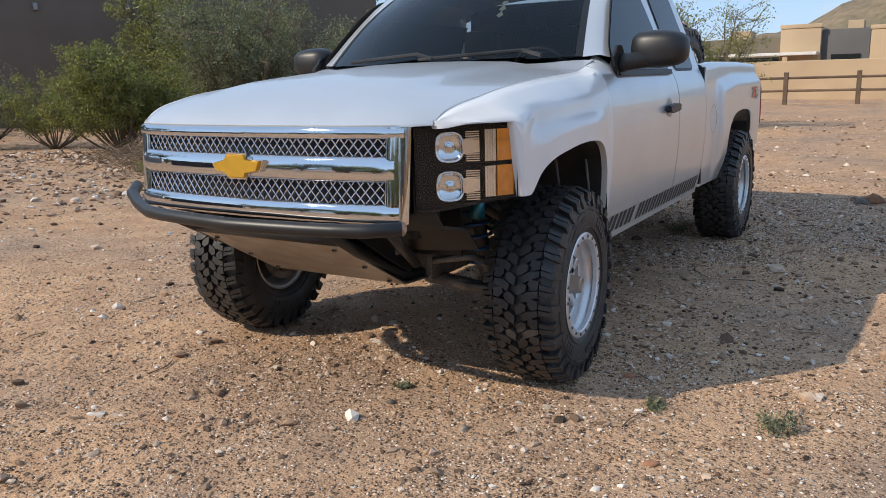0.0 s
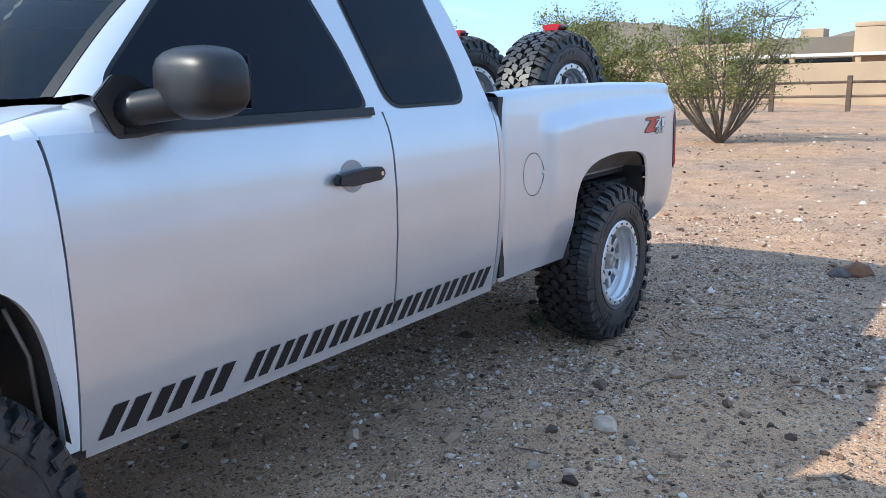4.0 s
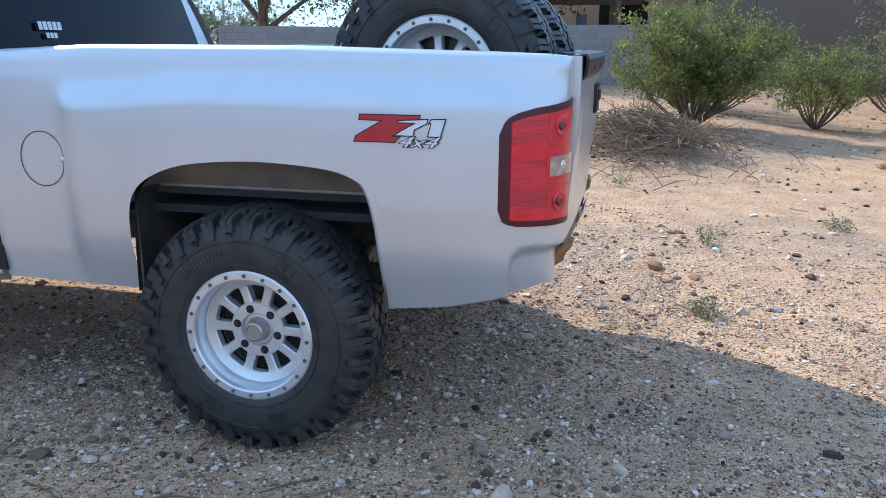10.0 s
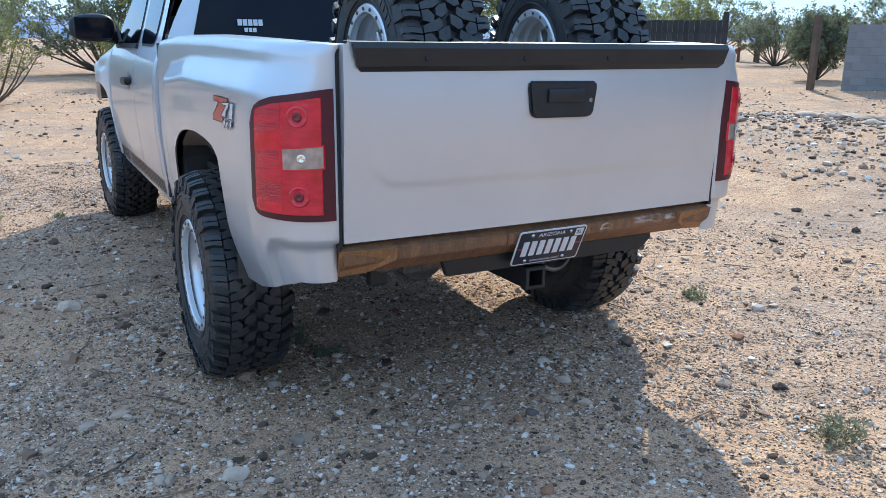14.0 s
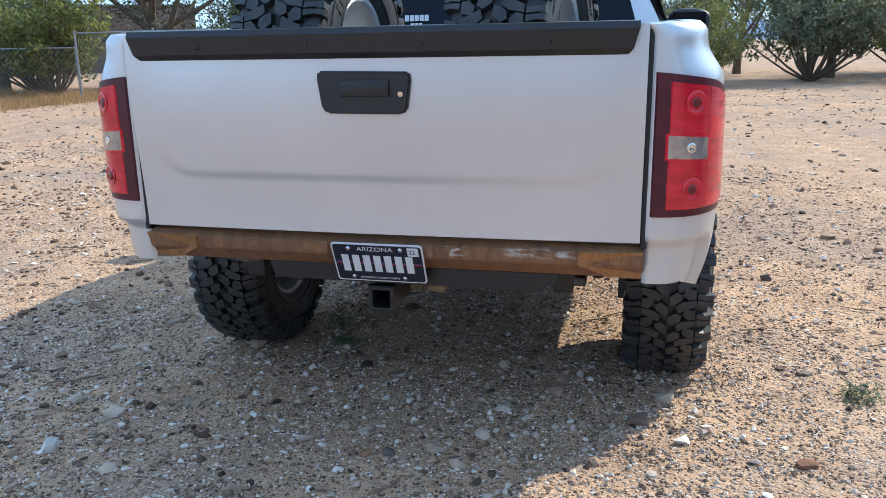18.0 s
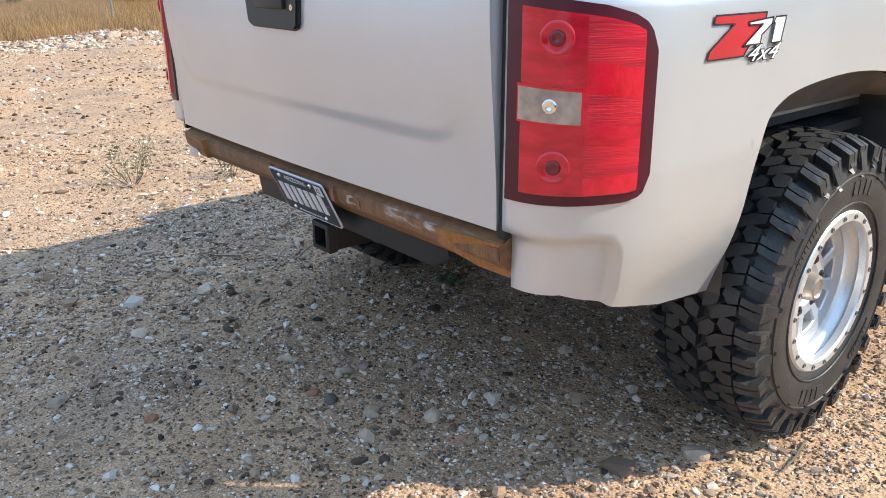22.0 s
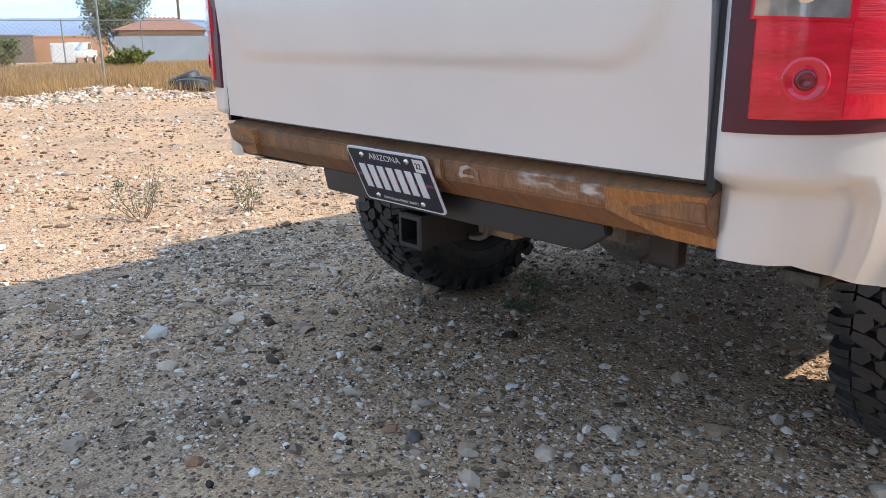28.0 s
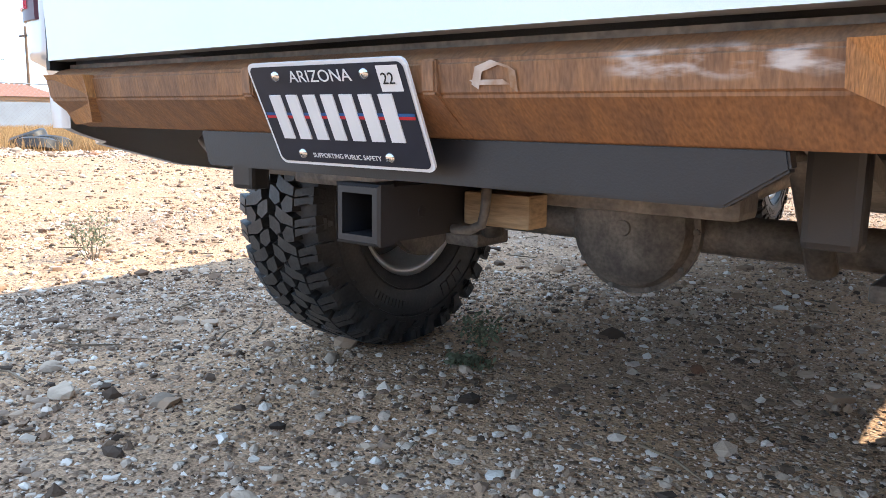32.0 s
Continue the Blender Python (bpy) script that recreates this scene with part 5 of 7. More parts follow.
for s in (1, -1):
    part("lower_arm", add_tube(tube([(s * 0.34, -0.22, 0.47), (s * 0.80, -0.05, 0.36)], 0.035, 8), [(s * 0.34, 0.25, 0.47), (s * 0.80, 0.0, 0.36)], 0.035, 8), STEEL, truck, "black lower control arm", smooth=True)
    part("upper_arm", add_tube(tube([(s * 0.50, -0.15, 0.86), (s * 0.78, -0.03, 0.70)], 0.024, 8), [(s * 0.50, 0.15, 0.86), (s * 0.78, 0.0, 0.70)], 0.024, 8), STEEL, truck, smooth=True)
    part("knuckle", tube([(s * 0.80, -0.03, 0.34), (s * 0.79, -0.03, 0.72)], 0.045, 10), STEEL, truck, smooth=True)
    part("tie_rod", tube([(s * 0.34, -0.20, 0.44), (s * 0.79, -0.16, 0.42)], 0.016, 8), STEEL, truck, smooth=True)
    coil = [(s * (0.60 - 0.06 * f) + 0.062 * math.cos(f * 7 * 2 * math.pi), -0.10 + 0.062 * math.sin(f * 7 * 2 * math.pi), 0.50 + 0.42 * f) for f in spread(0, 1, 90)]
    shock = part("front_shock", tube([(s * 0.62, -0.10, 0.42), (s * 0.53, -0.10, 1.0)], 0.034, 12), STEEL, truck, "coil-over shock with blue spring", smooth=True)
    part("coil_spring", tube(coil, 0.010, 6), BLUE_COAT, shock, "blue coil spring", smooth=True)
    part("reservoir", tube([(s * 0.72, -0.38, 0.985), (s * 0.72, -0.378, 0.986), (s * 0.72, -0.15, 1.015), (s * 0.72, -0.148, 1.015)], 0.036, 16), TEAL, shock, "teal shock reservoir", smooth=True)
    part("hose", tube([(s * 0.73, -0.14, 1.02), (s * 0.73, -0.11, 1.03), (s * 0.72, -0.10, 0.99), (s * 0.70, -0.10, 0.86)], 0.010, 8), STEEL, shock, smooth=True)
    part("bump_stop", add_tube(tube([(s * 0.70, -0.35, 0.80), (s * 0.70, -0.35, 0.90)], 0.034, 14), [(s * 0.70, -0.35, 0.90), (s * 0.70, -0.35, 0.945)], 0.014, 8), TEAL, shock, "teal bump stop", smooth=True)
    part("frame_rail", add_box(box((s * 0.40 - 0.045, -0.62, 0.66), (s * 0.40 + 0.045, 0.60, 0.82), 0.012), (s * 0.46 - 0.045, 0.60, 0.66), (s * 0.46 + 0.045, 4.60, 0.80), 0.012), STEEL, truck, "black steel frame rail")
# panel added to stop sun passing under the grille
part("nose_valance", sheet([[(x, nose_y(x) + d, z) for x in spread(-0.80, 0.80, 17)] for d, z in ((0.03, 0.90), (0.08, 0.84), (0.26, 0.80), (0.36, 0.70))], (0, 0.0, 0.012)), SEAL, truck, "black panel added to block sun under the grille", angle=40)
for s in (1, -1):
    # black panel stands in for the dark void behind the bumper
    part("splash_shield", sheet([[(s * x, -0.46 + 0.08 * (x - 0.3), z) for z in (0.64, 0.78, 0.95)] for x in (0.34, 0.50, 0.66)], (0, 0.012, 0)), SEAL, truck, "black panel added to darken the void behind the bumper")
    part("bumper_gusset", prism([(-0.97, 0.85), (-0.90, 0.80), (-0.58, 0.60), (-0.50, 0.56), (-0.46, 0.60), (-0.80, 0.86)], s * 0.425 - 0.008, s * 0.425 + 0.008, "x", 0.003), BLACK, bumper_f, "black bolted gusset plate")
    part("side_brace", tube([(s * 0.66, -0.98, 0.85), (s * 0.60, -0.80, 0.74), (s * 0.46, -0.50, 0.60)], 0.022, 10), BLACK, bumper_f, smooth=True)
    part("sway_bar_link", tube([(s * 0.50, -0.42, 0.60), (s * 0.66, -0.36, 0.62), (s * 0.74, -0.20, 0.56)], 0.016, 8), STEEL, truck, smooth=True)
part("cross_member", box((-0.42, -0.30, 0.46), (0.42, 0.20, 0.60), 0.03), STEEL, truck)
# box widened to block sun and fill out the nose's shadow
part("radiator_block", box((-0.62, -0.74, 0.76), (0.62, -0.52, 1.18), 0.03), SEAL, truck)
part("engine_block", box((-0.34, -0.35, 0.60), (0.34, 0.45, 1.20), 0.06), STEEL, truck)
part("transmission", box((-0.20, 0.45, 0.50), (0.20, 1.5, 0.78), 0.06), STEEL, truck)
part("drive_shaft", tube([(0.0, 1.5, 0.60), (0.02, 3.5, 0.47)], 0.045, 12), STEEL, truck, smooth=True)

# rear axle, springs, exhaust, hitch
axle = part("rear_axle", tube([(-0.80, REAR_AXLE, HUB_Z), (0.80, REAR_AXLE, HUB_Z)], 0.048, 14), STEEL, truck, "dusty black rear axle", smooth=True)
diff = bmesh.new()
add_lathe(diff, [(-0.20, 0.05), (-0.14, 0.10), (-0.03, 0.145), (0.03, 0.155), (0.045, 0.170), (0.068, 0.170), (0.074, 0.156), (0.105, 0.146), (0.122, 0.120), (0.128, 0.060), (0.128, 0.020), (0.134, 0.018), (0.134, 0.001)], 30)
dob = part("differential", diff, STEEL, axle, "round differential housing", angle=30)
dob.matrix_basis = pose(0.03, REAR_AXLE, HUB_Z + 0.01, 0, 0, 90)
for k in range(10):
    a = 2 * math.pi * k / 10
    part("cover_bolt", lathe([(0.0, 0.008), (0.012, 0.008), (0.013, 0.001)], 8), STEEL, axle).matrix_basis = pose(0.03 + 0.161 * math.cos(a), REAR_AXLE + 0.068, HUB_Z + 0.01 + 0.161 * math.sin(a), 0, 0, 90)
for s in (1, -1):
    pts = [(s * 0.56, y, HUB_Z + 0.09 + 0.13 * ((y - REAR_AXLE) / 0.75) ** 2) for y in spread(REAR_AXLE - 0.75, REAR_AXLE + 0.80, 13)]
    spring = part("leaf_spring", sheet([[(x + d, y, z) for d in (-0.032, 0.032)] for x, y, z in pts], (0, 0, 0.035)), STEEL, truck, "leaf spring pack", smooth=False)
    part("spring_shackle", box((s * 0.58 - 0.035, 4.43, 0.56), (s * 0.58 + 0.035, 4.48, 0.74), 0.01), BLACK, spring)
    part("u_bolt_plate", box((s * 0.56 - 0.06, REAR_AXLE - 0.08, HUB_Z - 0.10), (s * 0.56 + 0.06, REAR_AXLE + 0.08, HUB_Z - 0.06), 0.01), STEEL, spring)
    part("rear_shock", tube([(s * 0.42, REAR_AXLE + 0.12, HUB_Z - 0.04), (s * 0.36, REAR_AXLE + 0.35, 0.92)], 0.032, 12), STEEL, truck, smooth=True)
    part("brake_disc", lathe([(s * 0.76, 0.05), (s * 0.76, 0.16), (s * 0.785, 0.16), (s * 0.785, 0.05)], 32), STEEL, truck).matrix_basis = pose(0, REAR_AXLE, HUB_Z)
    part("brake_disc", lathe([(s * 0.76, 0.05), (s * 0.76, 0.16), (s * 0.785, 0.16), (s * 0.785, 0.05)], 32), STEEL, truck).matrix_basis = pose(0, FRONT_AXLE, HUB_Z)
part("exhaust_pipe", tube([(-0.62, 2.6, 0.62), (-0.66, 3.2, 0.66), (-0.66, 3.75, 0.80), (-0.66, 4.2, 0.70), (-0.70, 4.50, 0.655)], 0.032, 14), BLACK, truck, "black exhaust tailpipe", smooth=True)
part("muffler", tube([(-0.40, 1.6, 0.62), (-0.42, 1.7, 0.62), (-0.44, 2.3, 0.62), (-0.44, 2.4, 0.62)], [0.06, 0.10, 0.10, 0.06], 16), STEEL, truck, smooth=True)
part("exhaust_hanger_loop", tube([(0.64, 4.46, 0.72), (0.64, 4.53, 0.66), (0.60, 4.54, 0.645), (0.54, 4.54, 0.645), (0.52, 4.53, 0.66), (0.52, 4.46, 0.72)], 0.012, 8), STEEL, truck, smooth=True)
hitch = bmesh.new()
outer, inner = 0.041, 0.031
for a, b in ((4.38, 4.70),):
    o = [(-outer, -outer), (outer, -outer), (outer, outer), (-outer, outer)]
    i_ = [(-inner, -inner), (inner, -inner), (inner, inner), (-inner, inner)]
    rings = [[hitch.verts.new((x + 0.012, y, z + 0.574)) for x, z in pts] for pts, y in ((o, a), (o, b), (i_, b), (i_, a + 0.05))]
    for p, q in zip(rings, rings[1:]):
        for k in range(4):
            hitch.faces.new((p[k], p[(k + 1) % 4], q[(k + 1) % 4], q[k]))
    hitch.faces.new(rings[-1])
hit = part("hitch_receiver", hitch, BLACK, truck, "black square hitch receiver")
collar = bmesh.new()
co_, ci_ = 0.0455, 0.0412
rings = [[collar.verts.new((x + 0.012, y, z + 0.574)) for x, z in ((-q, -q), (q, -q), (q, q), (-q, q))] for q, y in ((ci_, 4.665), (co_, 4.668), (co_, 4.697), (ci_, 4.701))]
for p, q in zip(rings, rings[1:]):
    for k in range(4):
        collar.faces.new((p[k], p[(k + 1) % 4], q[(k + 1) % 4], q[k]))
part("hitch_collar", collar, BLACK, hit)
# black disc on the tube paints in the pin hole's dark inside
part("pin_hole", lathe([(-0.0415, 0.001), (-0.0415, 0.0085), (-0.040, 0.010)], 14), SEAL, hit).matrix_basis = pose(0.012, 4.60, 0.574)
part("hitch_cross_bar", box((-0.46, 4.36, 0.58), (0.46, 4.44, 0.65), 0.012), STEEL, hit)
part("chain_loop", tube([(-0.098, 4.525, 0.625), (-0.098, 4.53, 0.575), (-0.092, 4.53, 0.552), (-0.07, 4.53, 0.542), (-0.035, 4.53, 0.540)], 0.008, 8), STEEL, hit, smooth=True)
part("wood_block", box((-0.16, 4.445, 0.546), (-0.033, 4.50, 0.600), 0.005), PALE_WOOD, hit, "rough pale wood block")
part("hitch_plate", prism([(0.42, 0.69), (0.40, 0.628), (-0.52, 0.625), (-0.585, 0.668), (-0.58, 0.69)], 4.66, 4.685, "y", 0.003), BLACK, truck, "black steel plate under the bumper")

# tailgate
gate_rows = []
for f in spread(0, 1, 76):
    z = 0.818 + (1.452 - 0.818) * f
    row = []
    for g in spread(-1, 1, 97):
        x = g * 0.8255
        y = 4.758 + 0.030 * smooth01(0.82, 1.32, z) + 0.016 * (1 - g * g)
        dx, dz = max(0.0, abs(x) - 0.62), max(0.0, 1.125 - z)
        y += 0.0045 * smooth01(0.144, 0.108, math.hypot(dx, dz)) * smooth01(1.40, 1.12, z)
        row.append((x, y, z))
    gate_rows.append(row)
gate = part("tailgate", sheet(gate_rows, (0, -0.04, 0)), SILVER, truck, "silver tailgate with a pressed panel", angle=50)
part("tailgate_cap", sheet([[(g * w, 4.752 + 0.032 + 0.018 * (1 - g * g) + d, z) for g in spread(-1, 1, 31)] for w, d, z in ((0.770, 0.006, 1.368), (0.785, 0.020, 1.385), (0.80, 0.028, 1.44), (0.80, 0.018, 1.458), (0.80, -0.06, 1.462))], (0, -0.01, 0)), BLACK, gate, "black plastic tailgate spoiler", angle=30)
for x in (-0.55, -0.18, 0.18, 0.55):
    part("cap_screw", lathe([(0.0, 0.001), (0.0, 0.009), (-0.006, 0.011)], 10), SEAL, gate).matrix_basis = pose(x, 4.752 + 0.032 + 0.018 * (1 - (x / 0.8) ** 2) + 0.0262, 1.41, 0, 0, 90)
hx0, hy = 0.005, 4.80
hout = [(-0.150, 1.31), (-0.142, 1.328), (0.142, 1.332), (0.150, 1.315), (0.136, 1.218), (0.118, 1.204), (-0.118, 1.202), (-0.136, 1.214)]
th = part("gate_handle", prism([(x + hx0, z) for x, z in hout], 4.785, 4.818, "y", 0.006), BLACK, gate, "black tailgate handle", angle=40)
part("handle_paddle", box((-0.078, 4.806, 1.256), (0.078, 4.828, 1.305), 0.006), BLACK, th, angle=40)
part("handle_lock", lathe([(0.0, 0.001), (0.0, 0.008), (-0.008, 0.009)], 14), CHROME, th).matrix_basis = pose(-0.112, 4.8205, 1.262, 0, 0, 90)
# black strips fill the gate's side gaps in place of their shade
for s in (1, -1):
    part("gate_gap", box((s * 0.8365 - 0.0075, 4.70, 0.80), (s * 0.8365 + 0.0075, 4.754, 1.45)), SEAL, truck)

# rear bumper of rusted plate
prof = [(4.60, 0.800), (4.765, 0.803), (4.800, 0.783), (4.792, 0.742), (4.722, 0.688), (4.60, 0.690)]
bump = part("rear_bumper", prism(prof, -0.838, 0.832, "x", 0.004), RUST, truck, "rusted welded-steel rear bumper", angle=30)
bump.matrix_basis = pose(0, -0.036, 0)
top = part("bumper_top", box((-0.822, 4.60, 0.8035), (0.822, 4.752, 0.812)), STEEL, bump)
for s in (1, -1):
    fac = bmesh.new()
    a = [(s * 0.836, 4.790, 0.790), (s * 0.645, 4.806, 0.786), (s * 0.645, 4.797, 0.745), (s * 0.735, 4.745, 0.698), (s * 0.836, 4.730, 0.692)]
    fr_ = [fac.verts.new(Vector(p) + Vector((0, 0.012, 0))) for p in a]
    bk_ = [fac.verts.new(Vector(p) - Vector((0, 0.012, 0))) for p in a]
    fac.faces.new(fr_)
    for k in range(5):
        fac.faces.new((fr_[k], fr_[(k + 1) % 5], bk_[(k + 1) % 5], bk_[k]))
    part("bumper_end_plate", fac, RUST_PLATE, bump, "rusted bevelled end plate")
    part("plate_recess", prism([(4.70, 0.70), (4.735, 0.698), (4.803, 0.745), (4.806, 0.786), (4.70, 0.786)], 0.178 * s - 0.012, 0.178 * s + 0.012, "x", 0.003), RUST, bump)
for pts in ([(-0.245, 0.752), (-0.252, 0.772), (-0.275, 0.779), (-0.298, 0.772), (-0.30, 0.748)], [(-0.242, 0.757), (-0.29, 0.757)]):
    yy = lambda z: 4.7935 + (z - 0.742) * 0.195
    w = 0.005
    rows = [[(x + d, yy(z + d * 0.4) + 0.0012, z + d * 0.6) for d in (-w, w)] for x, z in pts]
    part("bare_patch", sheet(rows), BARE, bump, "rubbed bare metal mark")

# number plate, tilted down
plate_m = Matrix(((-1, 0, 0, -0.004), (0, 0.42, 0.908, 4.752), (0, 0.908, -0.42, 0.718), (0, 0, 0, 1)))
def flat(bm_pts, depth=0.0):
    bm = bmesh.new()
    bm.faces.new([bm.verts.new((x, y, depth)) for x, y in bm_pts])
    return bm
def rrect(w, h, r, n=5):
    out = []
    for cx, cy, a0 in ((w / 2 - r, h / 2 - r, 0), (-w / 2 + r, h / 2 - r, 90), (-w / 2 + r, -h / 2 + r, 180), (w / 2 - r, -h / 2 + r, 270)):
        for k in range(n):
            a = radians(a0 + 90 * k / (n - 1))
            out.append((cx + r * math.cos(a), cy + r * math.sin(a)))
    return out
plate = part("number_plate", prism(rrect(0.308, 0.158, 0.012), 0.0, 0.004, "z"), DECAL_WHITE, truck, "navy state plate with white bars")
plate.matrix_basis = plate_m
part("plate_field", flat(rrect(0.298, 0.148, 0.010), 0.005), PLATE_NAVY, plate)
for k in range(7):
    x = -0.112 + 0.0362 * k
    part("plate_bar", prism([(x - 0.012, -0.036), (x + 0.012, -0.036), (x + 0.012, 0.032), (x - 0.012, 0.032)], 0.005, 0.0068, "z"), DECAL_WHITE, plate)
for z, m_ in ((0.0, DECAL_RED), (0.0045, BLUE_COAT)):
    part("plate_stripe", flat([(-0.146, -0.004 + z), (0.146, -0.004 + z), (0.146, 0.0005 + z), (-0.146, 0.0005 + z)], 0.0056), m_, plate)
for x, y in ((-0.095, 0.060), (0.080, 0.060), (-0.095, -0.060), (0.080, -0.060)):
    part("plate_bolt", lathe([(0.005, 0.0075), (0.009, 0.0065), (0.010, 0.001)], 12, "z"), CHROME, plate, smooth=True).matrix_basis = pose(x, y, 0)
part("month_tag", flat([(0.103, 0.035), (0.140, 0.035), (0.140, 0.070), (0.103, 0.070)], 0.0058), DECAL_WHITE, plate)


def words(text, size, at, parent, material, name, squeeze=1.0):
    cu = bpy.data.curves.new(name, "FONT")
    cu.body, cu.size, cu.align_x, cu.align_y, cu.extrude = text, size, "CENTER", "CENTER", 0.0003
    ob = new(name, cu)
    cu.materials.append(material)
    ob.parent = parent
    ob.matrix_basis = Matrix.Translation(at) @ Matrix.Diagonal((squeeze, 1, 1, 1))
    return ob


words("ARIZONA", 0.024, (-0.006, 0.058, 0.0062), plate, DECAL_WHITE, "plate_word", 1.15)
words("SUPPORTING PUBLIC SAFETY", 0.0105, (-0.005, -0.062, 0.0062), plate, DECAL_WHITE, "plate_motto")
words("22", 0.022, (0.119, 0.052, 0.0066), plate, DECAL_BLACK, "tag_number")

# bed
part("bed_floor", box((-0.92, 2.56, 0.86), (0.92, 4.72, 0.890)), BED, truck, "black lined bed floor")
part("bed_front", box((-0.92, 2.555, 0.86), (0.92, 2.585, 1.44)), BED, truck)
for s in (1, -1):
    part("bed_inner_wall", sheet([[(s * 0.905, y, z) for z in (0.93, 1.44)] for y in (2.53, 3.4, 4.70)]), BED, truck)
    part("bed_wheel_box", box((s * 0.76 - 0.15, 3.2, 0.935), (s * 0.76 + 0.15, 4.1, 1.12), 0.04), BED, truck)


# ---- wheels ----
def build_wheel(parent, front):
    R, W = 0.462, 0.155
    # tyre: carcass turned from a profile, then moulded blocks
    bm = bmesh.new()
    carcass = [(0.128, 0.222), (0.150, 0.245), (0.163, 0.290), (0.166, 0.335), (0.160, 0.385), (0.148, 0.414), (0.125, 0.428), (0.06, 0.433), (0.0, 0.434)]
    carcass = carcass + [(-w, r) for w, r in reversed(carcass[:-1])]
    add_lathe(bm, carcass, 72)

    lugs = bmesh.new()

    def block(corners, r_in, r_out, shrink=0.86):
        """corners: (angle, across); a raised rubber lug."""
        ca, cw = sum(c[0] for c in corners) / len(corners), sum(c[1] for c in corners) / len(corners)

        def drop(w):
            return 0.020 * max(0.0, (abs(w) - 0.085) / 0.07) ** 1.7

        lo = [lugs.verts.new((w, (r_in - drop(w)) * math.cos(a), (r_in - drop(w)) * math.sin(a))) for a, w in corners]
        hi = []
        for a, w in corners:
            a2, w2 = ca + (a - ca) * shrink, cw + (w - cw) * (shrink + 0.04)
            rr = r_out - drop(w2)
            hi.append(lugs.verts.new((w2, rr * math.cos(a2), rr * math.sin(a2))))
        n = len(corners)
        for k in range(n):
            lugs.faces.new((lo[k], lo[(k + 1) % n], hi[(k + 1) % n], hi[k]))
        lugs.faces.new(hi)

    N = 34
    p = 2 * math.pi / N
    for k in range(N):
        for s in (1, -1):
            o = (k + (0.5 if s < 0 else 0)) * p
            at = lambda *c: [(o + a_ * p, s * w_) for a_, w_ in c]
            ext = 0.004 if k % 2 else -0.003
            # shoulder lug, sliced by a thin sipe
            block(at((0.04, 0.106), (0.16, 0.140), (0.16, 0.164 + ext), (0.42, 0.166 + ext), (0.40, 0.140), (0.30, 0.106)), 0.420, R, 0.93)
            block(at((0.335, 0.106), (0.44, 0.140), (0.455, 0.166 + ext), (0.78, 0.164 + ext), (0.72, 0.138), (0.60, 0.108)), 0.420, R, 0.93)
            # hooked block inside it
            block(at((-0.12, 0.1015), (0.33, 0.1015), (0.40, 0.076), (0.12, 0.055), (-0.22, 0.062)), 0.426, R, 0.94)
            block(at((0.365, 0.102), (0.68, 0.1025), (0.86, 0.067), (1.06, 0.036), (0.68, 0.028), (0.46, 0.053)), 0.426, R, 0.94)
            # diagonal centre block
            block(at((0.14, 0.050), (0.45, 0.047), (0.63, 0.026), (0.72, 0.004), (0.26, 0.002), (0.02, 0.029)), 0.427, R, 0.94)
            # biters on the sidewall under every lug
            lo_r = 0.398 if k % 2 else 0.374
            for a0, a1, q0, q1 in ((0.18, 0.74, 0.441, lo_r), (0.24, 0.58, lo_r - 0.006, lo_r - 0.022)):
                a0, a1 = o + a0 * p, o + a1 * p
                q = ((a0, q0, 0.158), (a1, q0, 0.158), (a1 - 0.015, q1, 0.1725), (a0 + 0.015, q1, 0.1725))
                lo = [lugs.verts.new((s * (ww - 0.014), rr * math.cos(aa), rr * math.sin(aa))) for aa, rr, ww in q]
                hi = [lugs.verts.new((s * ww, rr * math.cos(aa) * 0.998, rr * math.sin(aa) * 0.998)) for aa, rr, ww in q]
                for i in range(4):
                    lugs.faces.new((lo[i], lo[(i + 1) % 4], hi[(i + 1) % 4], hi[i]))
                lugs.faces.new(hi)
    # sidewall: thin ribs, and raised lettering as plain bars
    for s in (1, -1):
        add_lathe(lugs, [(s * 0.164, 0.354), (s * 0.1675, 0.356), (s * 0.1675, 0.359), (s * 0.164, 0.361)], 72)
        add_lathe(lugs, [(s * 0.160, 0.270), (s * 0.1635, 0.272), (s * 0.1635, 0.275), (s * 0.160, 0.277)], 72)
        for a0, count, wide, r0, r1 in ((0.5, 4, 0.085, 0.300, 0.342), (3.6, 4, 0.085, 0.300, 0.342), (1.5, 12, 0.040, 0.308, 0.334), (4.6, 9, 0.040, 0.308, 0.334)):
            for c_ in range(count):
                aa = a0 + c_ * wide * 1.3
                ring = [(aa, r0), (aa + wide, r0), (aa + wide, r1), (aa, r1)]
                lo = [lugs.verts.new((s * 0.160, rr * math.cos(t_), rr * math.sin(t_))) for t_, rr in ring]
                hi = [lugs.verts.new((s * 0.1678, rr * math.cos(t_), rr * math.sin(t_))) for t_, rr in ring]
                for i in range(4):
                    lugs.faces.new((lo[i], lo[(i + 1) % 4], hi[(i + 1) % 4], hi[i]))
                lugs.faces.new(hi)
    tyre = part("tyre", bm, RUBBER, parent, "black mud-terrain tyre", angle=32)
    part("tread", lugs, RUBBER, parent, "black chunky tread lugs and sidewall lettering as bars")["kind"] = "stuff"
    # rim barrel
    part("rim_barrel", lathe([(0.135, 0.232), (0.120, 0.226), (0.108, 0.214), (0.090, 0.208), (0.050, 0.206), (-0.02, 0.200), (-0.125, 0.206), (-0.138, 0.232), (-0.130, 0.222), (-0.02, 0.19), (0.03, 0.17)], 64), ALLOY, parent, "machined alloy rim", smooth=True)
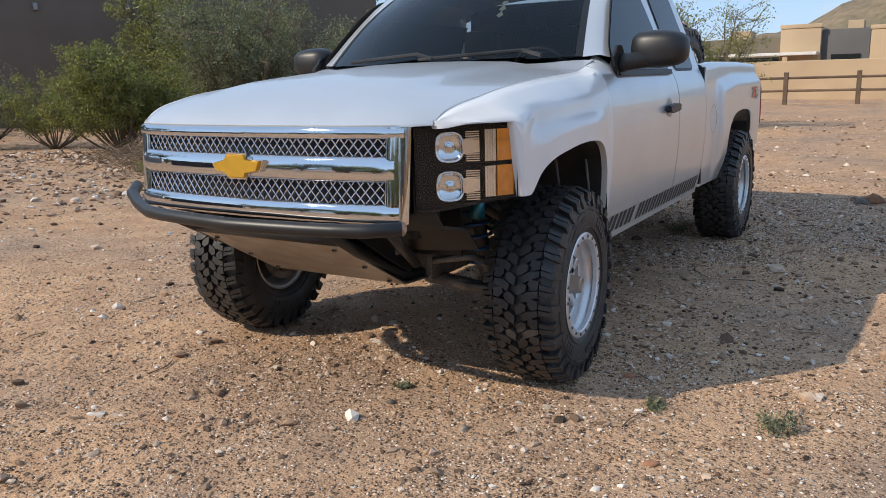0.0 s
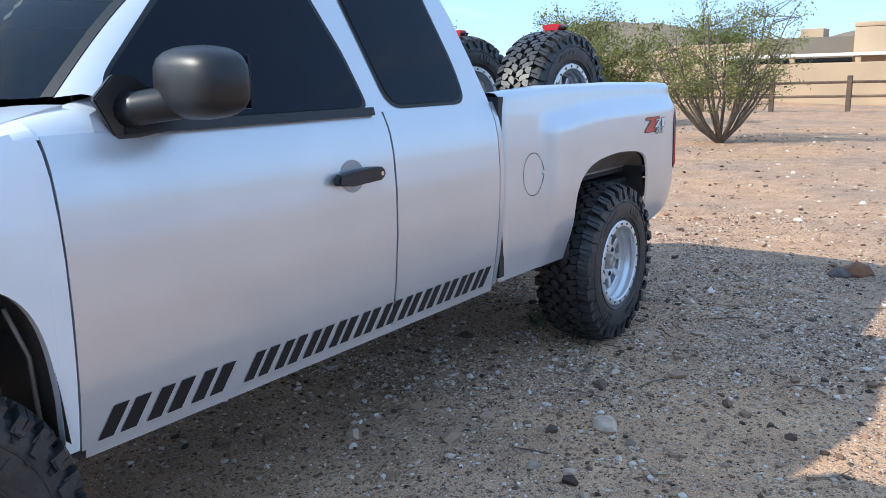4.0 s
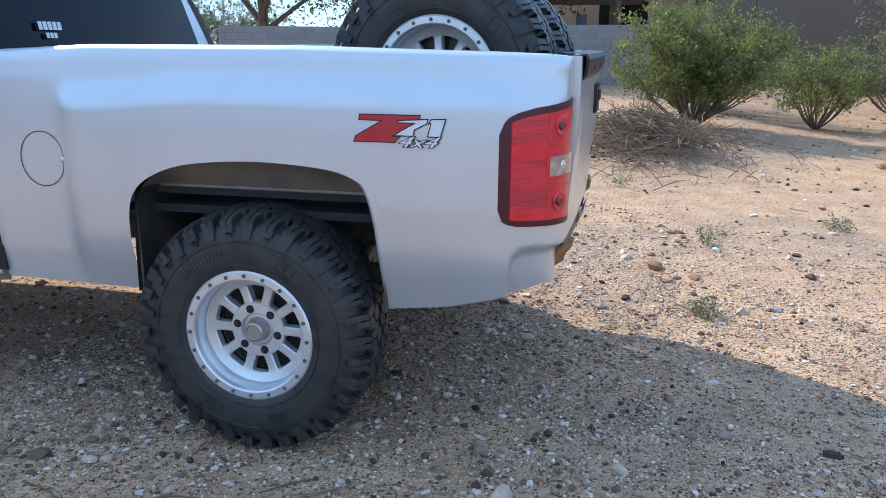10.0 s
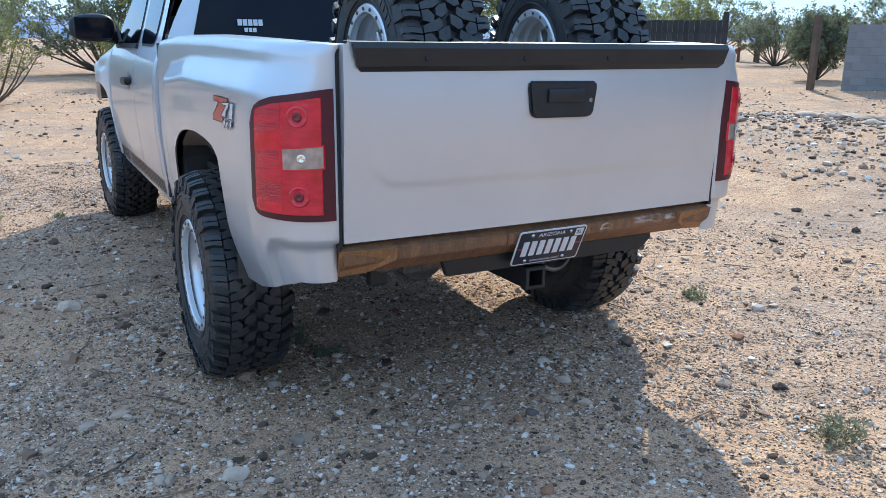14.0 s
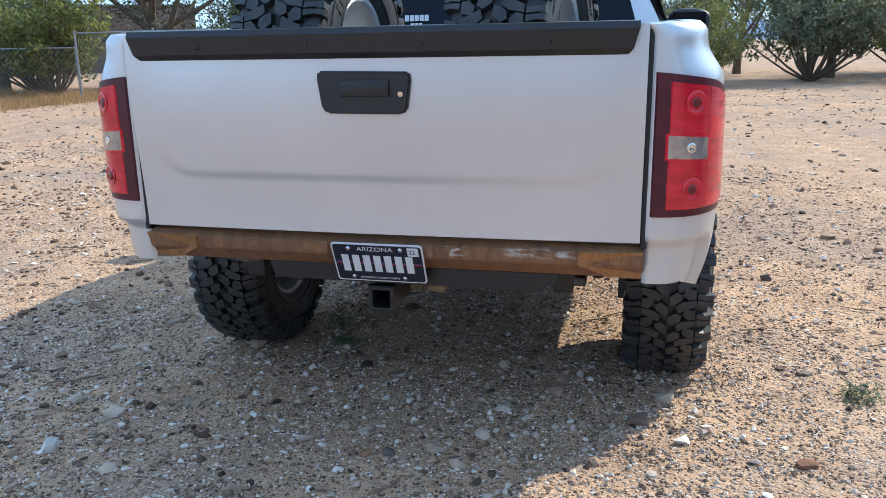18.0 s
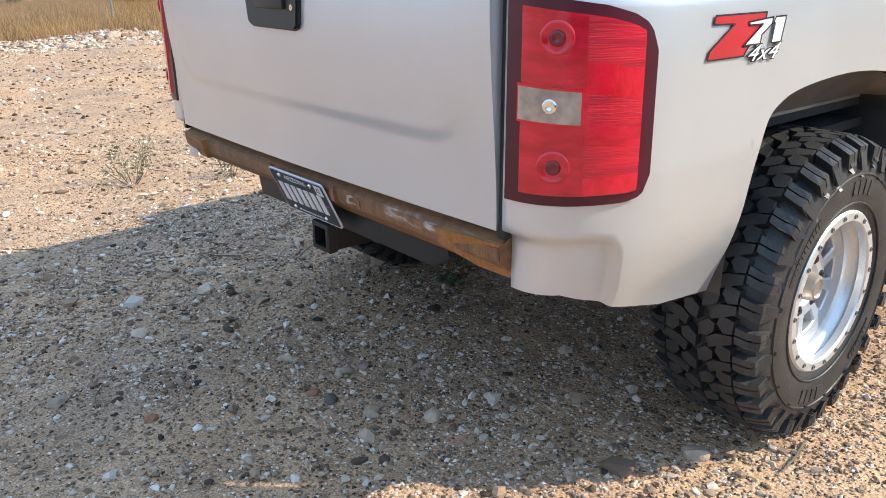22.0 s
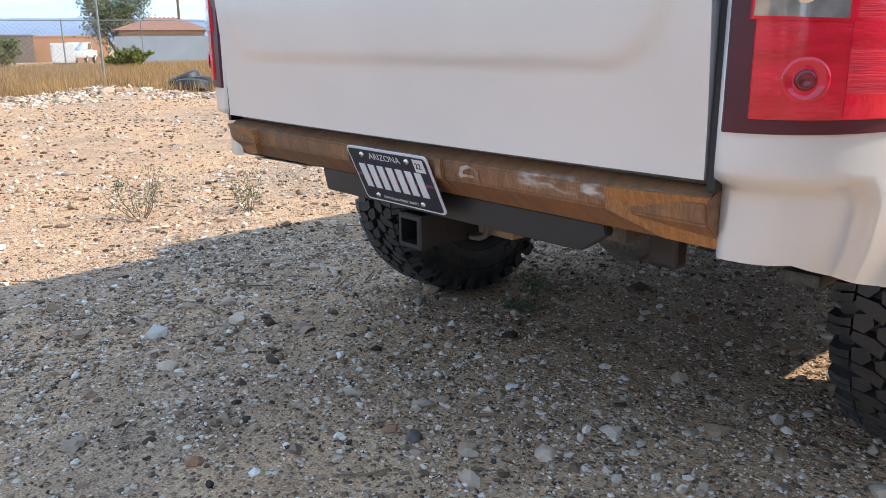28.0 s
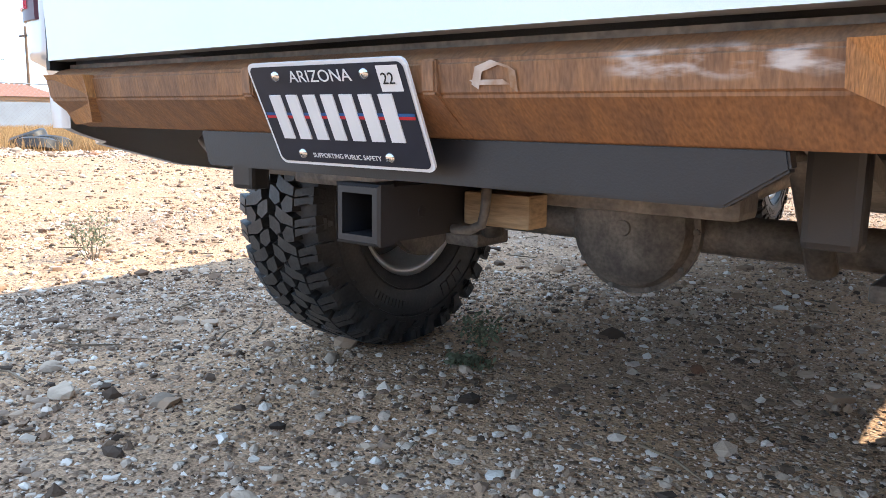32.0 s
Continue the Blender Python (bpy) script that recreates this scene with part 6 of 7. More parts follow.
    ring = part("beadlock_ring", lathe([(0.132, 0.212), (0.152, 0.214), (0.157, 0.219), (0.157, 0.243), (0.151, 0.250), (0.130, 0.250)], 72, closed=True), ALLOY, parent, "bolted alloy ring", angle=30)
    for k in range(20):
        a = 2 * math.pi * k / 20
        b = new("ring_bolt", BOLT_MESH)
        b.parent = ring
        b.matrix_basis = pose(0.157, 0.231 * math.cos(a), 0.231 * math.sin(a))
    face = 0.075
    sp = bmesh.new()
    for k in range(10):
        a = 2 * math.pi * (k + 0.5) / 10
        rows = []
        for r, half, w, th in ((0.096, 0.0190, face - 0.001, 0.036), (0.125, 0.0175, face - 0.002, 0.036), (0.158, 0.0180, face - 0.002, 0.034), (0.168, 0.0215, face - 0.001, 0.032), (0.180, 0.0260, face + 0.002, 0.030)):
            rows.append((r, half, w, th))
        rings = []
        for r, half, w, th in rows:
            c, s_ = math.cos(a), math.sin(a)
            pt = lambda t, d: (d, r * c - t * s_, r * s_ + t * c)
            rings.append([sp.verts.new(pt(t, d)) for t, d in ((-half, w - th), (-half, w - 0.005), (-half + 0.005, w), (half - 0.005, w), (half, w - 0.005), (half, w - th))])
        for p_, q_ in zip(rings, rings[1:]):
            for i in range(5):
                sp.faces.new((p_[i], p_[i + 1], q_[i + 1], q_[i]))
    add_lathe(sp, [(face - 0.030, 0.171), (face - 0.003, 0.172), (face + 0.001, 0.176), (face + 0.004, 0.188), (face + 0.012, 0.2065)], 60)
    part("spokes", sp, ALLOY, parent, "ten machined spokes", angle=30)
    part("hub_disc", lathe([(face - 0.03, 0.109), (face - 0.004, 0.1075), (face + 0.002, 0.103), (face + 0.002, 0.066), (face - 0.010, 0.056), (face - 0.010, 0.0)], 48), ALLOY, parent, angle=30)
    # dark disc added behind the spokes in place of shade
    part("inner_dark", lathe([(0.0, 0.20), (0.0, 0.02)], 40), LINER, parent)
    # black discs with a nub stand in for the dark inside of lug holes
    for k in range(6):
        a = 2 * math.pi * k / 6 + 0.52
        part("lug_nut", lathe([(face + 0.0015, 0.0165), (face + 0.0035, 0.0155), (face + 0.0035, 0.010), (face + 0.009, 0.0085), (face + 0.010, 0.001)], 12), BLACK, parent).matrix_basis = pose(0, 0.082 * math.cos(a), 0.082 * math.sin(a))
    cap = 0.070 if front else 0.034
    part("centre_cap", lathe([(face - 0.02, 0.050), (face + cap * 0.5, 0.043), (face + cap, 0.037), (face + cap + 0.003, 0.030), (face + cap - 0.003, 0.026), (face + cap - 0.003, 0.001)], 36), PLATE_AL, parent, "round hub cap", angle=30)


BOLT = lathe([(-0.004, 0.0075), (0.003, 0.0075), (0.0045, 0.006), (0.002, 0.004), (0.002, 0.0005)], 10)
BOLT_MESH = bpy.data.meshes.new("ring_bolt")
BOLT.to_mesh(BOLT_MESH)
BOLT_MESH.materials.append(STEEL)


def wheel_at(x, y, z, turn, front, roll):
    w = new("wheel")
    w.parent = truck
    w.matrix_basis = pose(x, y, z, roll, 0, turn)
    tagged(w, "mud tyre on a machined alloy wheel")
    return w


first = wheel_at(0.955, REAR_AXLE, HUB_Z, 0, False, 18)
build_wheel(first, False)


def copy_parts(src, dst):
    for o in src.children:
        c = o.copy()
        scene.collection.objects.link(c)
        c.parent = dst
        for o2 in o.children:
            c2 = o2.copy()
            scene.collection.objects.link(c2)
            c2.parent = c


second = wheel_at(-0.955, REAR_AXLE, HUB_Z, 180, False, 40)
copy_parts(first, second)
third = wheel_at(0.925, FRONT_AXLE, HUB_Z, 3, True, 7)
build_wheel(third, True)
fourth = wheel_at(-0.925, FRONT_AXLE, HUB_Z, 183, True, 65)
copy_parts(third, fourth)


def spare(x, y, yaw, roll, lean):
    sp = new("spare_wheel")
    sp.matrix_world = Matrix.Translation((x + CX, y, 1.350)) @ pose(0, 0, 0, 0, lean, yaw) @ pose(0, 0, 0, roll)
    tagged(sp, "spare mud tyre on an alloy wheel standing in the truck bed", "spare wheel", "spare wheels")
    copy_parts(first, sp)
    return sp


spare(0.345, 4.205, -3, 3, 0)
spare(-0.42, 4.22, -8, 30, 0)
for rx in (0.36, -0.42):
    tail_red = thing("strap_buckle", "red ratchet buckle of a strap over a spare tyre", "buckle", at=(rx + CX, 4.205, 1.808))
    part("buckle_body", prism([(-0.045, 0.0), (0.045, 0.0), (0.06, 0.03), (0.05, 0.045), (-0.07, 0.04), (-0.075, 0.028)], -0.035, 0.035, "y", 0.005), DECAL_RED, tail_red)
    part("clamp", tube([(0.035, -0.02, 0.0), (0.06, -0.03, 0.022), (0.075, 0.02, 0.02), (0.05, 0.03, -0.004)], 0.008, 6), SEAL, tail_red)

# ---- plants ----
def leaf_cloud(tips, per_tip, reach, size, seed=1):
    """Small leaf blades round the tips of the twigs."""
    g = np.random.default_rng(seed)
    tips = np.array(tips)
    n = len(tips) * per_tip
    c = np.repeat(tips, per_tip, 0) + g.normal(0, reach, (n, 3))
    u = g.normal(0, 1, (n, 3))
    u /= np.linalg.norm(u, axis=1)[:, None]
    w = np.cross(u, g.normal(0, 1, (n, 3)))
    w /= np.linalg.norm(w, axis=1)[:, None]
    s = size * g.uniform(0.6, 1.4, (n, 1))
    v = np.stack([c - u * s, c + w * s * 0.45, c + u * s, c - w * s * 0.45], 1).reshape(-1, 3)
    f = (np.arange(n)[:, None] * 4 + np.arange(4)[None])
    return v, f


def shrub(x, y, height, width, leaf, label, stems=16, per_tip=16, leaf_size=0.016, name="shrub", droop=0.0, seed=1, sparse=0.0, category="shrub", lean=0.75, tips_each=9, thick=1.0):
    """Stems fan out from the ground, fork, and carry leaves towards their ends."""
    g = random.Random(seed)
    root = thing(name, label, category, at=(x, y, ground_z(x, y) - 0.03))
    wood, tips = bmesh.new(), []
    for k in range(stems):
        a = 2 * math.pi * (k + g.uniform(-0.4, 0.4)) / stems
        out = width / 2 * g.uniform(0.25, 1.0)
        h = height * g.uniform(0.62, 1.0) * (1 - 0.35 * (out / (width / 2)) ** 2)
        pts = []
        for f in spread(0, 1, 6):
            bend = f ** lean
            pts.append(Vector((math.cos(a) * out * bend + g.uniform(-0.03, 0.03) * width * f, math.sin(a) * out * bend + g.uniform(-0.03, 0.03) * width * f, h * f - droop * f * f * h)))
        add_tube(wood, pts, [thick * 0.011 * height * (1 - 0.8 * f) for f in spread(0, 1, 6)], 5, False)
        for j in range(tips_each):
            f = g.uniform(0.35, 1.0)
            i = min(int(f * 5), 4)
            base = pts[i].lerp(pts[i + 1], f * 5 - i)
            d = Vector((g.gauss(0, 1), g.gauss(0, 1), abs(g.gauss(0.4, 0.7)))).normalized() * height * g.uniform(0.08, 0.24)
            add_tube(wood, [base, base + d * 0.5 + Vector((0, 0, 0.01)), base + d], [0.0035 * height * thick, 0.0025 * height, 0.0015 * height], 3, False)
            if g.random() > sparse:
                tips += [base + d, base + d * 0.6]
    part("branchwork", wood, BARK, root)
    if tips and per_tip:
        v, f = leaf_cloud([t[:] for t in tips], per_tip, 0.045 * height ** 0.5, leaf_size, seed)
        me = bpy.data.meshes.new("foliage")
        me.from_pydata(v.tolist(), [], f.tolist())
        me.materials.append(leaf)
        ob = new("foliage", me)
        ob.parent = root
    return root


def tree(x, y, height, width, leaf, label, seed=1, trunk=0.14, per_tip=20, leaf_size=0.05, first=0.28, limbs=9, lean=0.0):
    """A tapered trunk, limbs that fork twice, and a crown of leaf clusters with gaps."""
    g = random.Random(seed)
    root = thing("tree", label, "tree", at=(x, y, ground_z(x, y) - 0.05))
    wood, tips = bmesh.new(), []
    top = Vector((g.uniform(-0.2, 0.2) + lean, g.uniform(-0.2, 0.2), height * 0.55))
    trunk_pts = [Vector((0, 0, 0)).lerp(top, f) + Vector((0.12 * math.sin(5 * f + seed), 0.12 * math.cos(4 * f + seed), 0)) * f for f in spread(0, 1, 6)]
    add_tube(wood, trunk_pts, [trunk * (1.25 - 0.85 * f) for f in spread(0, 1, 6)], 9, False)
    for k in range(limbs):
        f = first + (1 - first) * (k + 0.5) / limbs
        i = min(int(f * 5), 4)
        base = trunk_pts[i].lerp(trunk_pts[i + 1], f * 5 - i)
        a = k * 2.4 + g.uniform(-0.4, 0.4)
        end = Vector((math.cos(a) * width / 2 * g.uniform(0.6, 1.0), math.sin(a) * width / 2 * g.uniform(0.6, 1.0), height * g.uniform(0.55, 0.95)))
        mid = base.lerp(end, 0.5) + Vector((0, 0, 0.1 * height * g.uniform(-0.4, 1)))
        add_tube(wood, [base, mid, end], [trunk * 0.5, trunk * 0.3, trunk * 0.12], 6, False)
        for j in range(12):
            s = mid.lerp(end, g.uniform(-0.3, 1.0))
            d = Vector((g.gauss(0, 1), g.gauss(0, 1), g.gauss(0.15, 0.7))).normalized() * width * g.uniform(0.08, 0.24)
            add_tube(wood, [s, s + d * 0.6, s + d], [trunk * 0.12, trunk * 0.07, trunk * 0.03], 4, False)
            tips += [s + d, s + d * 0.6 + Vector((g.gauss(0, 0.1), g.gauss(0, 0.1), 0.05)), s + d * 1.2]
    part("trunk", wood, BARK, root, "grey-brown trunk and limbs")
    v, f = leaf_cloud([t[:] for t in tips], int(per_tip * 0.55), 0.05 * width, leaf_size * 1.35, seed)
    me = bpy.data.meshes.new("crown")
    me.from_pydata(v.tolist(), [], f.tolist())
    me.materials.append(leaf)
    ob = new("crown", me)
    ob.parent = root
    return root


creo = "olive-green creosote bush on the dirt"
shrub(-2.4, 16.7, 3.3, 3.8, LEAF, "tall creosote bush with pale bare stems", 24, 26, 0.026, seed=3, sparse=0.05, tips_each=12)
shrub(-10.2, 6.0, 2.1, 3.0, LEAF, "dense green creosote bush with dead twigs under it", 36, 40, 0.027, seed=4, tips_each=14)
shrub(2.1, -13.4, 2.3, 2.6, LEAF, creo, 24, 20, 0.024, seed=5, sparse=0.1)
shrub(-2.5, -19.0, 2.6, 4.2, LEAF, creo, 28, 34, 0.034, seed=15, tips_each=12)
shrub(7.5, -20.5, 2.8, 4.6, LEAF, creo, 28, 34, 0.034, seed=16, tips_each=12)
shrub(12.5, -18.0, 2.2, 3.6, LEAF_GREY, creo, 26, 34, 0.034, seed=17, tips_each=12)
for k, (bx, by, bh, bw, gr) in enumerate(((16.8, -14.4, 3.6, 4.8, 0), (20.5, -17.8, 4.2, 5.6, 1), (25.5, -20.5, 4.6, 6.5, 0), (14.5, -25.0, 4.4, 6.5, 1), (-6.6, -22.4, 4.2, 5.6, 1), (-11.5, -29.0, 4.6, 8.0, 0), (-2.0, -30.0, 4.4, 8.0, 1), (3.5, -34.0, 4.6, 8.0, 0), (-20.0, -33.0, 5.0, 9.0, 1), (10.0, -36.0, 5.0, 9.0, 0), (-29.0, -38.0, 4.5, 10.0, 1), (-38.0, -31.0, 4.5, 10.0, 0), (-46.0, -22.0, 4.5, 10.0, 1), (-41.0, -40.0, 5.0, 11.0, 0))):
    shrub(bx, by, bh, bw, LEAF_GREY if gr else LEAF, "tall bushy mesquite thicket at the lot's edge", 30, 15, 0.075, seed=80 + k, tips_each=13, category="bush", name="mesquite_bush")
shrub(4.0, -23.0, 2.5, 4.6, LEAF_GREY, creo, 26, 34, 0.034, seed=18, tips_each=12)
shrub(-13.2, 6.6, 1.6, 2.6, LEAF, creo, 20, 26, 0.024, seed=6, tips_each=11)
shrub(-11.5, 8.2, 1.7, 2.4, LEAF, creo, 20, 26, 0.024, seed=7, tips_each=11)
shrub(-15.0, 6.0, 2.3, 2.6, LEAF_GREY, "grey-leaved desert shrub by the brown wall", 24, 18, 0.024, seed=8, tips_each=11)
shrub(-14.0, 10.3, 1.9, 3.0, LEAF_GREY, "grey-leaved desert shrub by the brown wall", 22, 18, 0.026, seed=9)
shrub(-15.5, 14.8, 2.2, 3.2, LEAF_GREY, "grey-green shrub at the lot's edge", 24, 20, 0.026, seed=10, tips_each=11)
shrub(-6.5, 3.9, 0.45, 0.9, LEAF, "low green weed on the dirt", 14, 14, 0.012, seed=12)
shrub(-12.0, 11.2, 4.0, 5.0, LEAF_GREY, "feathery grey-green palo verde", 32, 40, 0.032, seed=21, tips_each=14)
shrub(-16.0, 13.4, 4.2, 6.5, LEAF, "broad bushy palo verde", 32, 36, 0.042, seed=22, tips_each=15)
shrub(-13.0, 17.5, 3.6, 6.0, LEAF_GREY, "broad bushy palo verde", 30, 22, 0.042, seed=23, tips_each=14)
shrub(-7.5, 21.0, 3.2, 5.5, LEAF, "broad bushy palo verde", 28, 22, 0.044, seed=24, tips_each=14)
tree(-24.5, 1.0, 6.5, 7.0, LEAF_DARK, "dark leafy tree behind the block wall", 24, 0.22, 46, 0.06)
tree(-25.5, -9.0, 7.0, 9.0, LEAF_DARK, "dark leafy tree behind the block wall", 25, 0.25, 46, 0.06)
tree(-27.0, -4.0, 6.0, 6.5, LEAF_DARK, "dark leafy tree behind the block wall", 26, 0.2, 40, 0.06)
for k, (tx, ty, th_) in enumerate(((-7.8, -25.0, 6.0), (-11.5, -27.0, 6.5), (-5.0, -29.0, 5.5), (-14.5, -24.0, 6.0), (-18.0, -22.0, 5.0))):
    tree(tx, ty, th_, 6.5, LEAF_DARK if k % 2 else LEAF, "mesquite tree at the edge of the lot", 30 + k, 0.15, 44, 0.045, 0.15, 12)
tree(16.5, -20.5, 6.5, 8.0, LEAF_DARK, "leaning mesquite tree with a dark trunk", 40, 0.28, 40, 0.045, 0.3, 11, 0.8)
tree(12.0, -24.0, 5.5, 6.0, LEAF, "mesquite tree at the edge of the lot", 41, 0.16, 40, 0.045, 0.2)
tree(8.0, -30.0, 4.5, 5.5, LEAF, "mesquite tree at the edge of the lot", 42, 0.16, 36, 0.045, 0.2)
tree(21.0, -17.0, 5.0, 5.0, LEAF, "mesquite tree at the edge of the lot", 43, 0.16, 36, 0.045, 0.2)
tree(58.0, -15.4, 5.6, 5.4, LEAF_GREY, "round green tree by the far house", 44, 0.2, 44, 0.08)
tree(60.0, -28.0, 7.0, 7.0, LEAF_DARK, "round green tree by the far house", 45, 0.2, 44, 0.09)
for k, (tx, ty) in enumerate(((-18, 40), (-26, 34), (-12, 46), (6, 44), (-31, 26), (9, 38))):
    tree(tx, ty, 4.0, 5.0, LEAF, "palo verde tree near the tan house", 50 + k, 0.14, 30, 0.05, 0.2, 9)
for k, (tx, ty, hh) in enumerate(((32.6, -1.9, 1.5), (30.5, -6.0, 0.9), (34.0, 3.0, 1.3))):
    shrub(tx, ty, hh, 1.9, LEAF, "round green shrub beyond the dry grass", 18, 24, 0.05, seed=60 + k, tips_each=10)
WEED = "small dry grey weed on the gravel"
for k, (wx, wy, h, w, n) in enumerate(((3.27, 4.18, 0.36, 0.62, 10), (2.96, 3.62, 0.30, 0.36, 7), (2.0, -0.2, 0.12, 0.2, 8), (-0.88, 5.45, 0.16, 0.26, 12), (0.62, 3.55, 0.16, 0.16, 5), (0.55, 3.72, 0.07, 0.16, 9),
                                      (-3.3, 6.7, 0.16, 0.3, 10), (-2.6, 5.6, 0.2, 0.34, 9), (-5.0, 4.9, 0.2, 0.4, 9), (1.5, -0.2, 0.06, 0.14, 8), (0.40, -0.52, 0.05, 0.12, 8), (-4.0, 8.6, 0.2, 0.4, 9), (-1.7, 3.9, 0.10, 0.16, 8))):
    shrub(wx, wy, h, w, LEAF_GREY, WEED, n, 5, 0.010, "weed", seed=70 + k, sparse=0.2, category="weed", tips_each=5, thick=0.9)

# heap of dead brush under the creosote bush
bm = bmesh.new()
g = random.Random(5)
for k in range(1400):
    a, r = g.uniform(0, 6.28), abs(g.gauss(0, 0.72))
    c = Vector((-7.6 + r * math.cos(a) * 1.35, 5.2 + r * math.sin(a) * 1.0, 0))
    c.z = ground_z(c.x, c.y) + g.uniform(0.02, 0.46) * math.exp(-r * r / 2)
    d = Vector((g.gauss(0, 1), g.gauss(0, 1), g.gauss(0, 0.45))).normalized() * g.uniform(0.15, 0.4)
    add_tube(bm, [c - d, c + Vector((g.gauss(0, 0.03), g.gauss(0, 0.03), 0.03)), c + d], [0.006, 0.005, 0.002], 4, False)
tagged(link_mesh("dead_brush", bm, TWIG, None), "tangled dead brown twigs under the green bush", "brush", kind="stuff")
# loose twigs on the gravel
bm = bmesh.new()
for k in range(170):
    a, r = g.uniform(0, 6.28), g.uniform(0.6, 6.5)
    c = Vector((0.6 + r * math.cos(a), 2.8 + r * math.sin(a), 0))
    c.z = ground_z(c.x, c.y) + 0.010
    t, h = g.uniform(0, 6.28), g.uniform(0.03, 0.12)
    d = Vector((math.cos(t), math.sin(t), 0)) * h
    add_tube(bm, [c - d, c + Vector((-d.y, d.x, 0)) * g.uniform(-0.3, 0.3), c + d], [0.004, 0.0035, 0.002], 4, False)
tagged(link_mesh("loose_twigs", bm, TWIG, None), "dry twigs lying on the gravel", "twigs", kind="stuff")


def blades(name, count, x0, x1, y0, y1, h0, h1, label, seed):
    q = np.random.default_rng(seed)
    px, py = q.uniform(x0, x1, count), q.uniform(y0, y1, count)
    pz = np.array([ground_z(x, y) for x, y in zip(px, py)])
    h, t = q.uniform(h0, h1, count), q.uniform(0, 6.28, count)
    lean = q.normal(0, 0.35, (count, 2)) * h[:, None]
    w = 0.006 + 0.006 * q.random(count)
    p = np.stack([px, py, pz], -1)
    side = np.stack([np.cos(t) * w, np.sin(t) * w, 0 * t], -1)
    tip = p + np.stack([lean[:, 0], lean[:, 1], h], -1)
    v = np.stack([p - side, p + side, tip], 1).reshape(-1, 3)
    return mesh_np(name, v, np.arange(count * 3).reshape(-1, 3), DRY_GRASS, label, "grass")


blades("dry_grass", 120000, 14.0, 36.0, -16.0, 14.0, 0.10, 0.36, "dry yellow grass filling the field behind the gravel", 3)


# ---- walls, fences and buildings ----
def block_wall(name, a, b, height, label, z0=None):
    """A run of grey blocks in running bond with recessed joints, and thicker piers."""
    a, b = Vector(a), Vector(b)
    run = (b - a).length
    ang = math.degrees(math.atan2(b.y - a.y, b.x - a.x))
    zb = min(ground_z(a.x, a.y), ground_z(b.x, b.y), ground_z((a.x + b.x) / 2, (a.y + b.y) / 2)) - 0.05 if z0 is None else z0
    wall = link_mesh(name, box((0, -0.07, 0), (run, 0.07, height)), MORTAR)
    wall.matrix_world = pose(a.x, a.y, zb, 0, 0, ang)
    tagged(wall, label, "wall", kind="structure")
    bh, bl = 0.2, 0.4
    shared = bpy.data.meshes.new("block")
    sb = box((0.004, -0.078, 0.004), (bl - 0.004, 0.078, bh - 0.004))
    sb.to_mesh(shared)
    sb.free()
    shared.materials.append(BLOCK)
    rest, count = bmesh.new(), 0
    for j in range(int(height / bh + 0.5)):
        x = -bl / 2 * (j % 2)
        while x < run - 0.01:
            lo, hi = max(0, x), min(run, x + bl)
            if hi - lo > 0.39 and count < 240:
                o = new("block", shared)
                o.parent = wall
                o.matrix_basis = pose(lo, 0, j * bh)
                count += 1
            else:
                add_box(rest, (lo + 0.004, -0.078, j * bh + 0.004), (hi - 0.004, 0.078, j * bh + bh - 0.004))
            x += bl
    if rest.verts:
        part("block_courses", rest, BLOCK, wall)["kind"] = "stuff"
    else:
        rest.free()
    for k in range(int(run / 4.8) + 1):
        part("pier", box((k * 4.8 - 0.2, -0.12, 0), (k * 4.8 + 0.2, 0.12, height + 0.06), 0.01), BLOCK, wall)
    return wall


block_wall("wall_west", (-21.3, 6.9), (-20.6, -3.2), 1.75, "grey concrete-block garden wall")
block_wall("wall_south_west", (-20.6, -3.2), (-18.4, -7.0), 1.8, "grey concrete-block garden wall")

# dark board fence
fence = thing("board_fence", "tall dark weathered board fence with a gate", "fence", at=(0, 0, 0))
fa, fb = Vector((-16.3, -9.3)), Vector((-11.6, -13.0))
fdir = (fb - fa).normalized()
n = int((fb - fa).length / 0.15)
shared = bpy.data.meshes.new("board")
sb = box((0.0, -0.012, 0), (0.142, 0.012, 2.0), 0.003)
sb.to_mesh(shared)
sb.free()
shared.materials.append(DARK_WOOD)
for k in range(n):
    p = fa + fdir * 0.15 * k
    o = new("board", shared)
    o.parent = fence
    o.matrix_basis = pose(p.x, p.y, ground_z(fa.x, fa.y) * 0.5 + ground_z(fb.x, fb.y) * 0.5 + random.uniform(-0.008, 0.008), 0, 0, math.degrees(math.atan2(fdir.y, fdir.x)))
for h in (0.4, 1.6):
    part("rail", tube([(fa.x, fa.y - 0.05, ground_z(fa.x, fa.y) + h), (fb.x, fb.y - 0.05, ground_z(fb.x, fb.y) + h)], 0.04, 6), DARK_WOOD, fence)
for p in (fa, fb, fa.lerp(fb, 0.5)):
    part("post", box((p.x - 0.06, p.y - 0.14, ground_z(p.x, p.y) - 0.1), (p.x + 0.06, p.y - 0.02, ground_z(p.x, p.y) + 2.15), 0.01), DARK_WOOD, fence)


